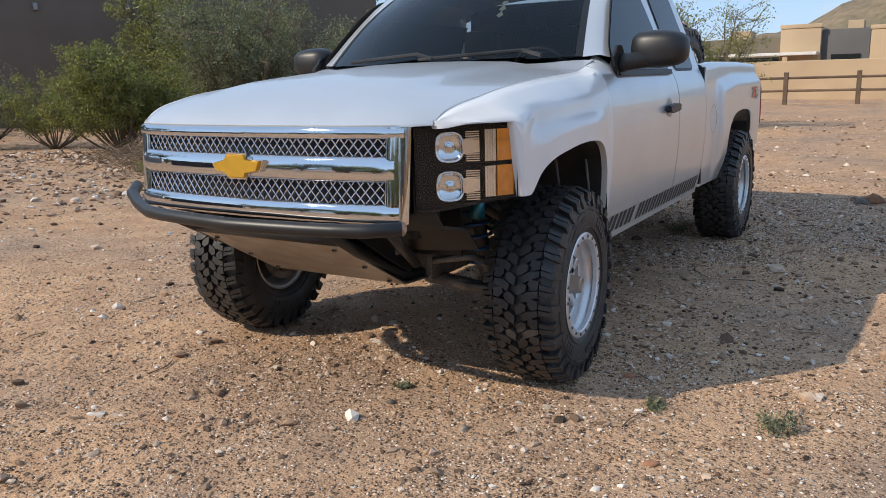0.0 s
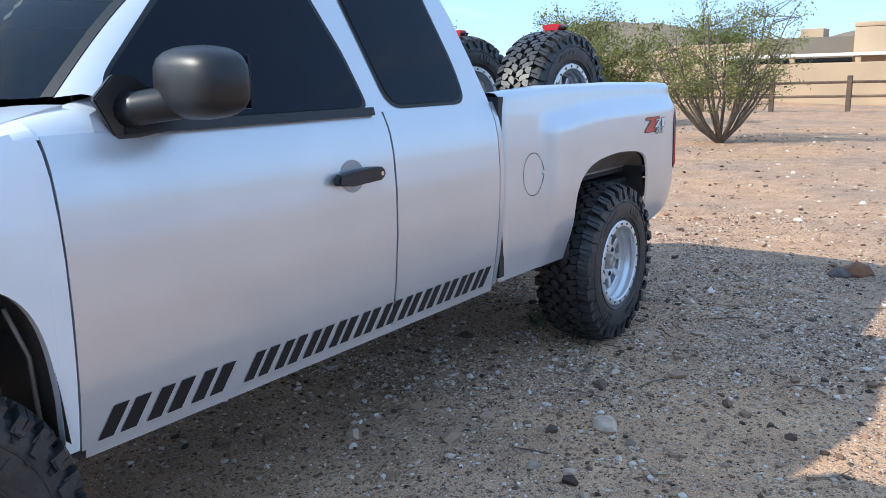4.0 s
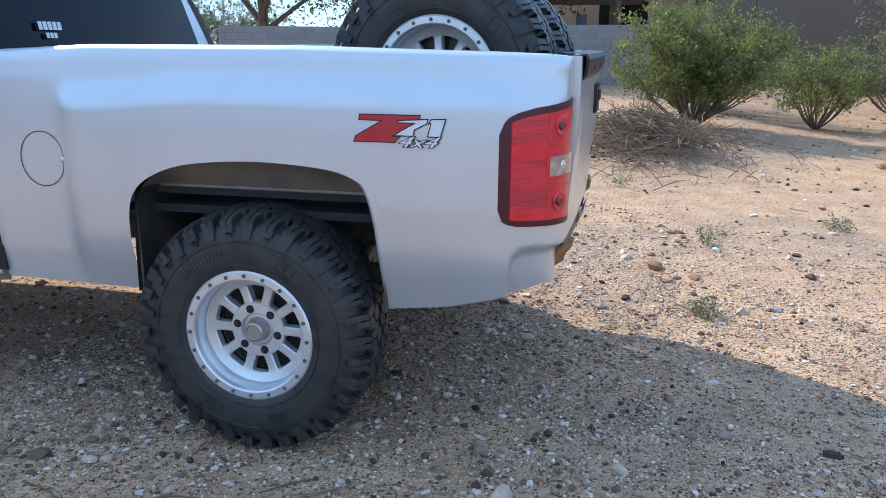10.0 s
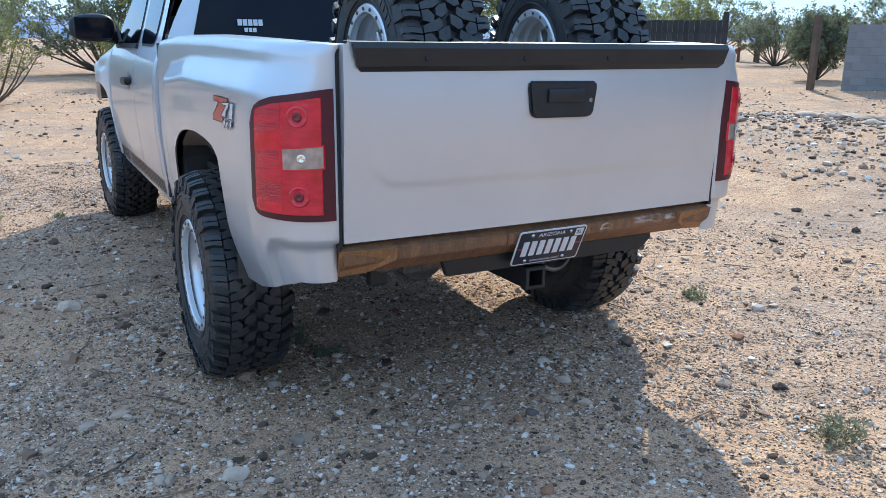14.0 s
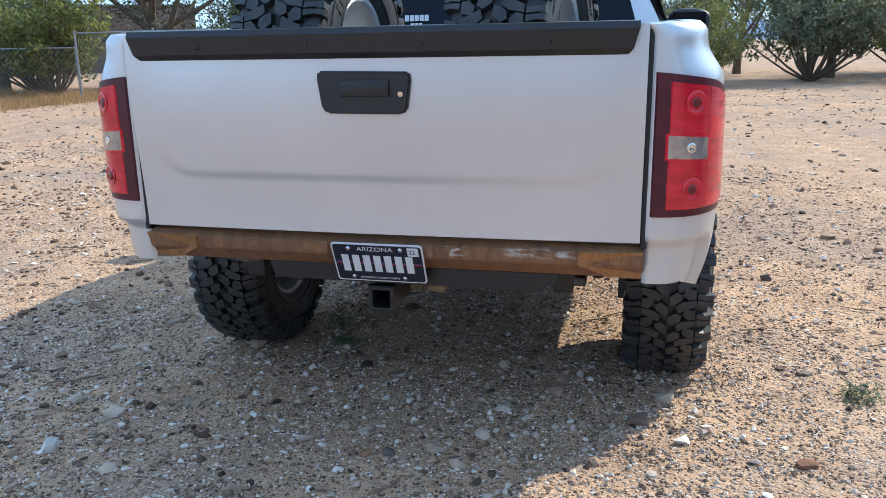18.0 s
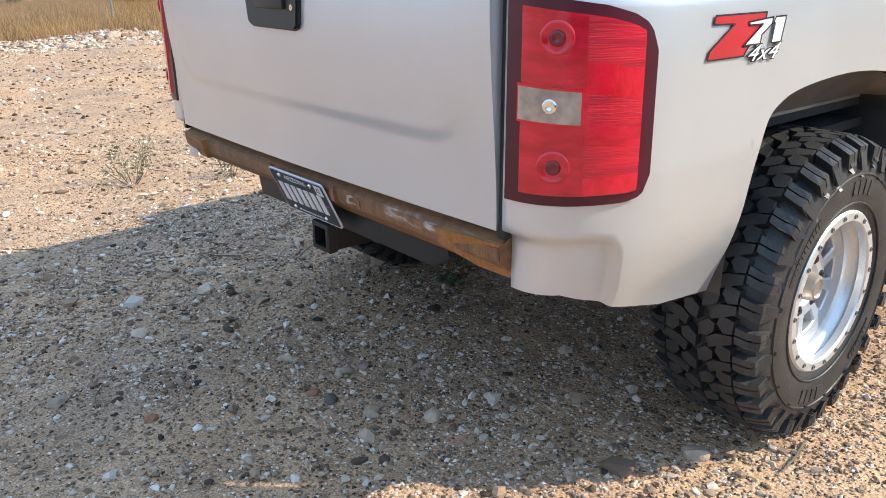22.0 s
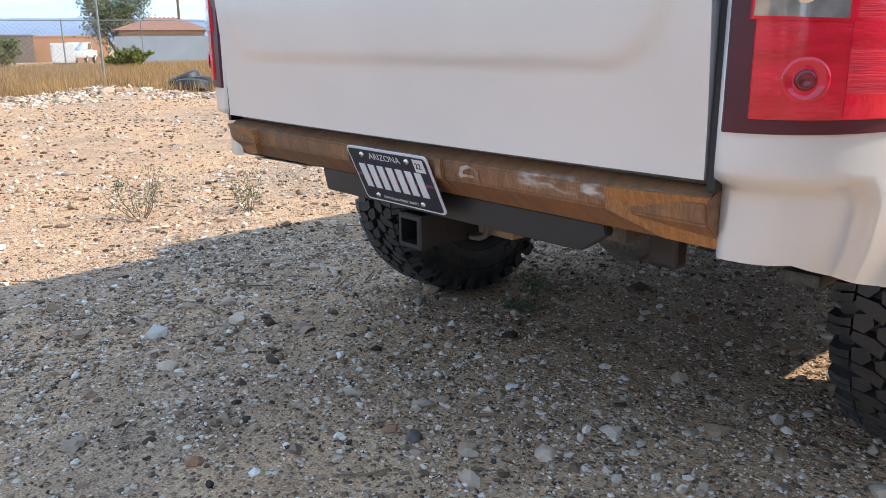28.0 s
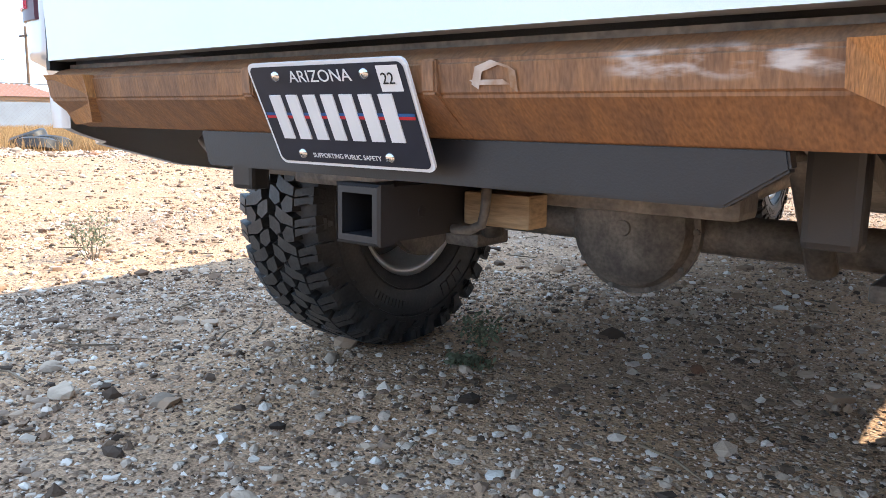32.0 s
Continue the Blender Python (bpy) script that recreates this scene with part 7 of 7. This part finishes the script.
def chain_link(a, b, height, label, step=3.0, mesh=0.11, railed=True):
    """Posts, a top rail and woven wire."""
    a, b = Vector(a), Vector(b)
    f = thing("chain_link_fence", label, "fence")
    run = (b - a).length
    d = (b - a).normalized()
    za = lambda t: ground_z(a.x + d.x * t, a.y + d.y * t)
    for k in range(int(run / step) + 1):
        t = k * step
        part("post", tube([(a.x + d.x * t, a.y + d.y * t, za(t) - 0.05), (a.x + d.x * t, a.y + d.y * t, za(t) + height + 0.08)], 0.03, 8), GALV, f)
    if railed:
        part("top_rail", tube([(a.x + d.x * t, a.y + d.y * t, za(t) + height) for t in spread(0, run, int(run / step) + 1)], 0.02, 6), GALV, f)
    vs, fs = [], []
    w = 0.004

    def strip(t0, z0, t1, z1):
        i = len(vs)
        for t, z, e in ((t0, z0, -w), (t0, z0, w), (t1, z1, w), (t1, z1, -w)):
            vs.append((a.x + d.x * (t + e), a.y + d.y * (t + e), za(t) + z))
        fs.append((i, i + 1, i + 2, i + 3))

    t = -height
    while t < run:
        for lean in (1, -1):
            t0, t1 = (t, t + height) if lean > 0 else (t + height, t)
            lo, hi = max(0, min(t0, t1)), min(run, max(t0, t1))
            if hi > lo:
                zat = lambda q: (q - t0) / (t1 - t0) * height
                m = (lo + hi) / 2
                strip(lo, zat(lo), m, zat(m))
                strip(m, zat(m), hi, zat(hi))
        t += mesh
    me = bpy.data.meshes.new("wire")
    me.from_pydata(vs, [], fs)
    me.materials.append(GALV)
    ob = new("wire", me)
    ob.parent = f
    return f


chain_link((3.2, -10.8), (15.0, -13.2), 1.9, "grey chain-link fence along the lot", 3.0, 0.16)
chain_link((15.0, -13.2), (27.0, -11.5), 1.5, "grey chain-link fence along the lot", 3.0, 0.16)
chain_link((31.0, -13.0), (34.0, 12.0), 1.9, "grey chain-link fence behind the dry grass", 3.0, 0.16)
chain_link((19.5, -1.2), (21.0, 13.0), 1.95, "grey chain-link fence standing in the dry grass", 6.0, 0.12, False)

# barrel cactus
cact = thing("barrel_cactus", "round ribbed barrel cactus by the fence", "cactus", at=(3.9, -11.6, ground_z(3.9, -11.6)))
bm = bmesh.new()
rows = []
for f in spread(0, 1, 12):
    z = 0.5 * f
    r0 = 0.24 * math.sin(math.pi * (0.16 + 0.80 * f)) ** 0.6
    rows.append([(r0 * (1 + 0.07 * math.cos(16 * a)) * math.cos(a), r0 * (1 + 0.07 * math.cos(16 * a)) * math.sin(a), z) for a in spread(0, 2 * math.pi, 97)])
bm.free()
part("ribbed_body", sheet(rows), CACTUS, cact, smooth=True)

# brown adobe house
def house(name, label, at, turn, boxes, wall_mat, roof_mat=ROOF):
    """Flat-roofed stucco volumes with parapets; boxes: (x0, y0, x1, y1, height)."""
    h = thing(name, label, "house", at=at, turn=turn)
    for x0, y0, x1, y1, z in boxes:
        part("wall", box((x0, y0, -1.0), (x1, y1, z), 0.06), wall_mat, h, angle=40)
        for ya, yb in ((y0 - 0.04, y0 + 0.26), (y1 - 0.26, y1 + 0.04)):
            part("parapet", box((x0 - 0.04, ya, z), (x1 + 0.04, yb, z + 0.22), 0.05), wall_mat, h, angle=40)
        part("roof", box((x0 + 0.1, y0 + 0.1, z + 0.003), (x1 - 0.1, y1 - 0.1, z + 0.08)), roof_mat, h)
    return h


adobe = house("adobe_house", "brown stucco house with a stepped flat roof", (-21.8, 7.2, 0.5), 61, [(0, 0.0, 1.3, 7, 3.95), (1.3, 0.004, 8.3, 7, 3.62), (8.3, 0.0, 15.0, 7, 3.86)], ADOBE)
for x, z in ((4.1, 3.25), (6.6, 3.25)):
    part("wall_lamp", box((x - 0.06, -0.16, z - 0.12), (x + 0.06, 0.0, z + 0.08), 0.02), GALV, adobe)
part("wing_wall", box((-6.5, 0.5, -1.0), (-0.2, 0.75, 1.6), 0.04), ADOBE, adobe)
tanside = house("tan_wing", "tan stucco wing next to the brown house", (-27.0, 4.0, 0.5), 61, [(-6, 2, 2.0, 9, 4.4)], TAN)
part("window", box((-1.5, 1.93, 1.2), (0.6, 1.99, 2.6)), DARK_OPEN, tanside)

# pergola behind the block wall
perg = thing("pergola", "brown timber pergola behind the block wall", "pergola", at=(-26.5, 3.5, 0.45), turn=4)
for x, y in ((-2, -3.6), (2, -3.6), (-2, 0.8), (2, 0.8), (-2, 5.0), (2, 5.0)):
    part("post", box((x - 0.1, y - 0.1, 0), (x + 0.1, y + 0.1, 2.55), 0.01), WOOD, perg)
for x in (-2, 2):
    part("beam", box((x - 0.1, -4.2, 2.55), (x + 0.1, 5.6, 2.82), 0.01), WOOD, perg)
for k in range(24):
    part("slat", box((-2.6, -4.2 + 0.4 * k, 2.82), (2.6, -4.12 + 0.4 * k, 2.95)), WOOD, perg)
back = house("back_house", "tan stucco house behind the pergola", (-33.0, 6.0, 0.4), 4, [(-3, -6, 3, 8, 3.4)], TAN)
for y in (-3.5, 0.5, 4.5):
    part("window", box((2.98, y, 1.0), (3.03, y + 1.4, 2.3)), DARK_OPEN, back)

# tan house and rail fence to the north
HOUSE_BROWN = mat("olive_brown_stucco", (0.20, 0.165, 0.125), 0.95, 0, 0, 0.12, 0.6, 0.3, 40, fine=0.06)
HOUSE_GREY = mat("grey_stucco", (0.13, 0.125, 0.125), 0.95, 0, 0, 0.12, 0.6, 0.3, 40, fine=0.06)
EAVE = mat("white_eave", (0.70, 0.68, 0.64), 0.7, 0, 0, 0.1, 2.0)
tan = house("tan_house", "tan and brown stucco house with a flat stepped roof", (0.0, 44.0, -1.05), 0, [(-26.0, 1.0, -14.5, 10, 3.5), (-14.5, 0.4, -9.3, 10, 3.75), (-4.5, -0.4, -2.5, 10, 4.5), (-0.2, 0.0, 9.0, 10, 4.3), (9.0, 1.0, 20.0, 10, 3.4)], TAN)
for x0, x1, h_, m_, lab_ in ((-9.3, -4.5, 4.1, HOUSE_BROWN, "olive-brown stucco wall"), (-2.5, -0.2, 4.4, HOUSE_GREY, "grey stucco wall")):
    part("wall", box((x0 + 0.003, 0.0, -1.0), (x1 - 0.003, 9.9, h_), 0.05), m_, tan, lab_, angle=40)
# dark panel on the wall paints in the porch's shade
part("porch_opening", box((-11.0, -0.05, 1.0), (-4.6, -0.01, 3.05)), DARK_OPEN, tan, "dark panel painted in as porch shade")
part("porch_roof", box((-11.5, -1.6, 3.10), (-2.55, -0.45, 3.26), 0.03), EAVE, tan, "white eave of the porch")
for x in (-10.5, -7.2, -4.2):
    part("porch_post", box((x, -1.5, -0.5), (x + 0.25, -1.25, 3.10), 0.02), TAN, tan)
for x, z in ((-2.0, 2.2), (0.9, 2.1), (4.0, 2.1)):
    part("window", box((x, -0.06, z), (x + 1.4, -0.01, z + 0.9)), DARK_OPEN, tan)
for x, z, w_ in ((-8.0, 4.15, 1.2), (1.5, 4.35, 1.6), (-1.6, 4.45, 0.8)):
    part("roof_unit", box((x, 4, z), (x + w_, 5.5, z + 0.55), 0.03), TAN, tan)
yard = link_mesh("wall_garden", box((-17.0, 36.0, -0.6), (14.0, 36.25, 1.72), 0.03), TAN)
tagged(yard, "low tan stucco garden wall before the house", "wall", kind="structure")
rail = thing("rail_fence", "weathered split-rail fence before the tan house", "fence")
for k in range(17):
    x = -22.2 + 2.5 * k
    y = 30.0 + 0.05 * x
    z = ground_z(x, y) + 0.12
    part("post", box((x - 0.08, y - 0.08, z - 0.1), (x + 0.08, y + 0.08, z + 1.12), 0.015), WOOD, rail)
    if k < 16:
        x2, y2 = x + 2.5, 30.0 + 0.05 * (x + 2.5)
        for h in (0.42, 0.90):
            part("rail", tube([(x, y, z + h), (x2, y2, ground_z(x2, y2) + 0.12 + h)], 0.05, 6), WOOD, rail)

# far side: garage wall, red car, tiled house, sheds, parked pickup
gar = house("grey_garage", "plain grey-brown building behind the fence", (44.0, -44.0, 0), 38, [(-12, 0, 12, 8, 4.2)], ADOBE)
pale = house("pale_shed", "pale flat-roofed shed beyond the fence", (52.0, -31.0, 0), 55, [(-5, 0, 6, 6, 3.0)], SHEET)


def parked_car(name, label, at, turn, paint, pickup=False):
    c = thing(name, label, "car", at=at, turn=turn)
    if pickup:
        prof = [(-2.6, 0.55), (-2.6, 1.15), (-0.6, 1.15), (-0.45, 1.80), (0.9, 1.82), (1.35, 1.2), (2.5, 1.12), (2.65, 0.9), (2.65, 0.55)]
        glass_prof = [(-0.40, 1.22), (-0.33, 1.72), (0.80, 1.74), (1.15, 1.22)]
    else:
        prof = [(-2.2, 0.45), (-2.25, 0.85), (-1.7, 0.95), (-0.9, 1.30), (0.4, 1.33), (1.0, 0.98), (2.1, 0.85), (2.25, 0.6), (2.2, 0.42)]
        glass_prof = [(-1.4, 0.97), (-0.85, 1.25), (0.35, 1.27), (0.85, 0.98)]
    part("body", prism(prof, -0.88, 0.88, "y", 0.05), paint, c, angle=40)
    for y in (-0.888, 0.888):
        part("window", prism(glass_prof, y - 0.006, y + 0.006, "y"), DARK_OPEN, c)
    r = 0.38 if pickup else 0.32
    for x in (-1.5, 1.6):
        for s in (-1, 1):
            w = part("wheel", lathe([(-0.11, 0.2), (-0.11, r - 0.02), (-0.09, r), (0.09, r), (0.11, r - 0.02), (0.11, 0.2)], 24), RUBBER, c, angle=40)
            w.matrix_basis = pose(x, s * 0.80, r, 0, 0, 90)
            part("rim", lathe([(-0.112, 0.001), (-0.105, 0.2), (0.105, 0.2), (0.112, 0.001)], 16), ALLOY, w)
    return c


parked_car("red_coupe", "red two-door car parked behind the fence", (38.8, -24.5, ground_z(38.8, -24.5)), 150, CAR_RED)
parked_car("white_pickup", "white pickup parked by the far buildings", (72.9, -17.5, ground_z(72.9, -17.5)), 150, CAR_WHITE, True)
crate = thing("white_container", "white box container beside the far pickup", "container", at=(70.0, -15.2, ground_z(70, -15.2)), turn=73)
part("container_body", box((-0.9, -0.6, 0.15), (0.9, 0.6, 1.75), 0.03), CAR_WHITE, crate)
part("container_door", box((-0.8, 0.6, 0.25), (0.8, 0.63, 1.65), 0.01), CAR_WHITE, crate)
part("container_base", box((-0.85, -0.55, 0.0), (0.85, 0.55, 0.15)), STEEL, crate)
tiled = house("tiled_house", "low house with a red clay tile roof", (55.7, -18.0, -1.55), 67, [(-2.6, 0, 2.6, 6, 3.05)], TAN)
bm = bmesh.new()
ridge = [(-3.1, -0.6, 3.28), (3.1, -0.6, 3.28), (3.1, 6.6, 3.28), (-3.1, 6.6, 3.28)]
v = [bm.verts.new(p) for p in ridge] + [bm.verts.new((-0.9, 3.0, 4.1)), bm.verts.new((0.9, 3.0, 4.1))]
for f in ((0, 1, 5, 4), (1, 2, 5), (2, 3, 4, 5), (3, 0, 4)):
    bm.faces.new([v[i] for i in f])
tr_ = part("tile_roof", bm, TILE, tiled, "red clay tile hip roof")
for k in range(22):
    x = -3.0 + 0.2857 * k
    t = max(0.03, 1.0 if abs(x) <= 0.9 else 1 - (abs(x) - 0.9) / 2.2)
    part("tile_row", tube([(x, -0.6, 3.30), (x, -0.6 + 3.6 * t, 3.30 + 0.82 * t)], 0.075, 6), TILE, tr_)
sheet_wall = link_mesh("wall_far", box((-2.5, -0.05, -0.9), (2.5, 0.05, 1.3)), SHEET)
sheet_wall.matrix_world = pose(42.8, -12.5, 0, 0, 0, 67)
tagged(sheet_wall, "pale blue-grey panel wall before the tiled house", "wall", kind="structure")
house("orange_building", "low orange stucco building far off", (86.6, -20.7, -1.5), 73, [(-3.6, 0, 3.0, 6, 2.9)], ORANGE_WALL)
house("brown_building", "low brown stucco building far off", (88.2, -15.0, -1.5), 73, [(-3.0, 0, 2.6, 6, 3.0)], ADOBE)
pole = thing("utility_pole", "tall wooden utility pole", "pole", at=(66.0, -23.8, -1.4))
part("shaft", tube([(0, 0, 0), (0, 0, 9.0)], [0.14, 0.10], 8), WOOD, pole)
part("cross_arm", box((-1.1, -0.06, 8.2), (1.1, 0.06, 8.35)), WOOD, pole)
for k, (px, py) in enumerate(((24.0, -12.0), (-30.0, -13.0))):
    p_ = thing("steel_post", "thin steel post by the fence", "post", at=(px, py, ground_z(px, py)))
    part("shaft", tube([(0, 0, -0.1), (0, 0, 2.9)], 0.04, 8), GALV, p_)

for k in range(46):
    y_ = -4.5 + 0.28 * k + random.uniform(-0.2, 0.2)
    x_ = 13.2 + random.uniform(-0.45, 0.35)
    stone(x_, y_, random.uniform(0.04, 0.12), random.choice((PALE_STONE, PALE_STONE, RED_STONE)), "pale rock on the low berm before the grass", 0.55, random.uniform(0, 360))

# black rubber heap at the edge of the grass
heap = thing("tyre_heap", "discarded black tyres half buried at the field's edge", "tyre", at=(15.0, -1.8, ground_z(15.0, -1.8) + 0.05))
for k, (x, y, tz, ax) in enumerate(((0, 0, 0.06, 12), (0.5, 0.25, 0.16, -18), (-0.35, 0.45, 0.05, 8))):
    t = part("old_tyre", lathe([(-0.1, 0.2), (-0.12, 0.3), (-0.08, 0.36), (0.08, 0.36), (0.12, 0.3), (0.1, 0.2)], 28, "z", True), RUBBER, heap, angle=50)
    t.matrix_basis = pose(x, y, tz, ax, 10, 0)
# black sheeting by the chain-link fence
bm = bmesh.new()
bmesh.ops.create_icosphere(bm, subdivisions=3, radius=1.0)
for v in bm.verts:
    v.co = Vector((v.co.x * 1.5, v.co.y * 0.8, max(v.co.z, -0.1) * 0.55)) * (1 + 0.3 * noise.noise(v.co * 1.8))
sheeting = link_mesh("black_sheeting", bm, SEAL, None)
sheeting.matrix_world = pose(21.5, -10.8, ground_z(21.5, -10.8), 0, 0, 30)
tagged(sheeting, "crumpled black plastic sheeting heaped by the fence", "sheeting")

# play tower, gate post and scrub behind the wall gap
play = thing("play_tower", "small wooden play tower with a red roof", "play tower", at=(-36.4, -25.2, ground_z(-36.4, -25.2)))
for x, y in ((-0.7, -0.7), (0.7, -0.7), (-0.7, 0.7), (0.7, 0.7)):
    part("post", box((x - 0.06, y - 0.06, 0), (x + 0.06, y + 0.06, 2.0)), WOOD, play)
part("deck", box((-0.8, -0.8, 0.9), (0.8, 0.8, 1.0)), WOOD, play)
part("roof", prism([(-0.9, 1.9), (0, 2.4), (0.9, 1.9)], -0.9, 0.9, "y"), DARK_WOOD, play)
part("slide", sheet([[(x, -0.8 - 1.6 * f, 0.95 - 0.85 * f) for x in (-0.3, 0.3)] for f in spread(0, 1, 5)], (0, 0, 0.06)), DECAL_RED, play)
gate_post = thing("gate_post", "thick weathered wooden gate post at the wall's end", "post", at=(-17.9, -7.6, ground_z(-17.9, -7.6)))
part("shaft", box((-0.08, -0.08, -0.1), (0.08, 0.08, 2.0), 0.012), WOOD, gate_post)
for k, (tx, ty, hh, ww) in enumerate(((-21.6, -10.2, 2.3, 2.6), (-31.0, -19.5, 2.9, 6.5), (-36.5, -21.0, 3.0, 7.0))):
    shrub(tx, ty, hh, ww, LEAF_GREY, "grey-green mesquite beyond the gate", 24, 22, 0.05, seed=120 + k, tips_each=12, category="bush", name="mesquite_bush")


# ---- hills and far mountains ----
def ridge_line(name, label, az0, az1, dist, heights, material, depth, seed):
    """A long hill whose crest wanders along an arc round the lot."""
    rows = []
    n = 70
    for i in range(n):
        f = i / (n - 1)
        az = radians(az0 + (az1 - az0) * f)
        crest = lerp_table(heights, f) * (1 + 0.10 * noise.noise((f * 14, seed, 0)) + 0.05 * noise.noise((f * 45, seed, 3)))
        row = []
        for k in range(9):
            g_ = k / 8
            d = dist + depth * (g_ - 0.3)
            h = crest * (1 - abs(g_ - 0.5) * 2) ** 0.8 + 0.06 * crest * noise.noise((f * 30, g_ * 4, seed))
            row.append((-math.sin(az) * d, 2.5 + math.cos(az) * d, h - 3))
        rows.append(row)
    ob = link_mesh(name, sheet(rows), material, None, smooth=True)
    return tagged(ob, label, "hill", kind="structure")


ridge_line("backdrop_hill_west", "brown desert hill behind the brown house", 44, 78, 190, [(0, 10), (0.118, 21), (0.2, 31), (0.265, 33), (0.32, 31), (0.385, 25), (0.44, 31), (0.53, 34), (0.647, 32), (0.765, 25), (1, 8)], HILL, 90, 1.0)
ridge_line("backdrop_hill_north", "brown rocky hill behind the tan house", -14, 30, 260, [(0, 22), (0.2, 36), (0.35, 30), (0.416, 24), (0.464, 18), (0.6, 12), (0.743, 17.5), (0.82, 21.5), (0.93, 20.5), (1, 12)], HILL, 110, 2.0)
ridge_line("backdrop_mountains_east", "mountains on the horizon, haze put into their blue colour", -150, -60, 2200, [(0, 20), (0.2, 45), (0.45, 68), (0.6, 52), (0.8, 62), (1, 20)], HAZED_HILL, 600, 3.0)
ridge_line("backdrop_mountains_south", "mountains on the horizon, haze put into their blue colour", 105, 225, 2300, [(0, 25), (0.2, 50), (0.4, 44), (0.6, 62), (0.8, 48), (1, 30)], HAZED_HILL, 600, 4.0)
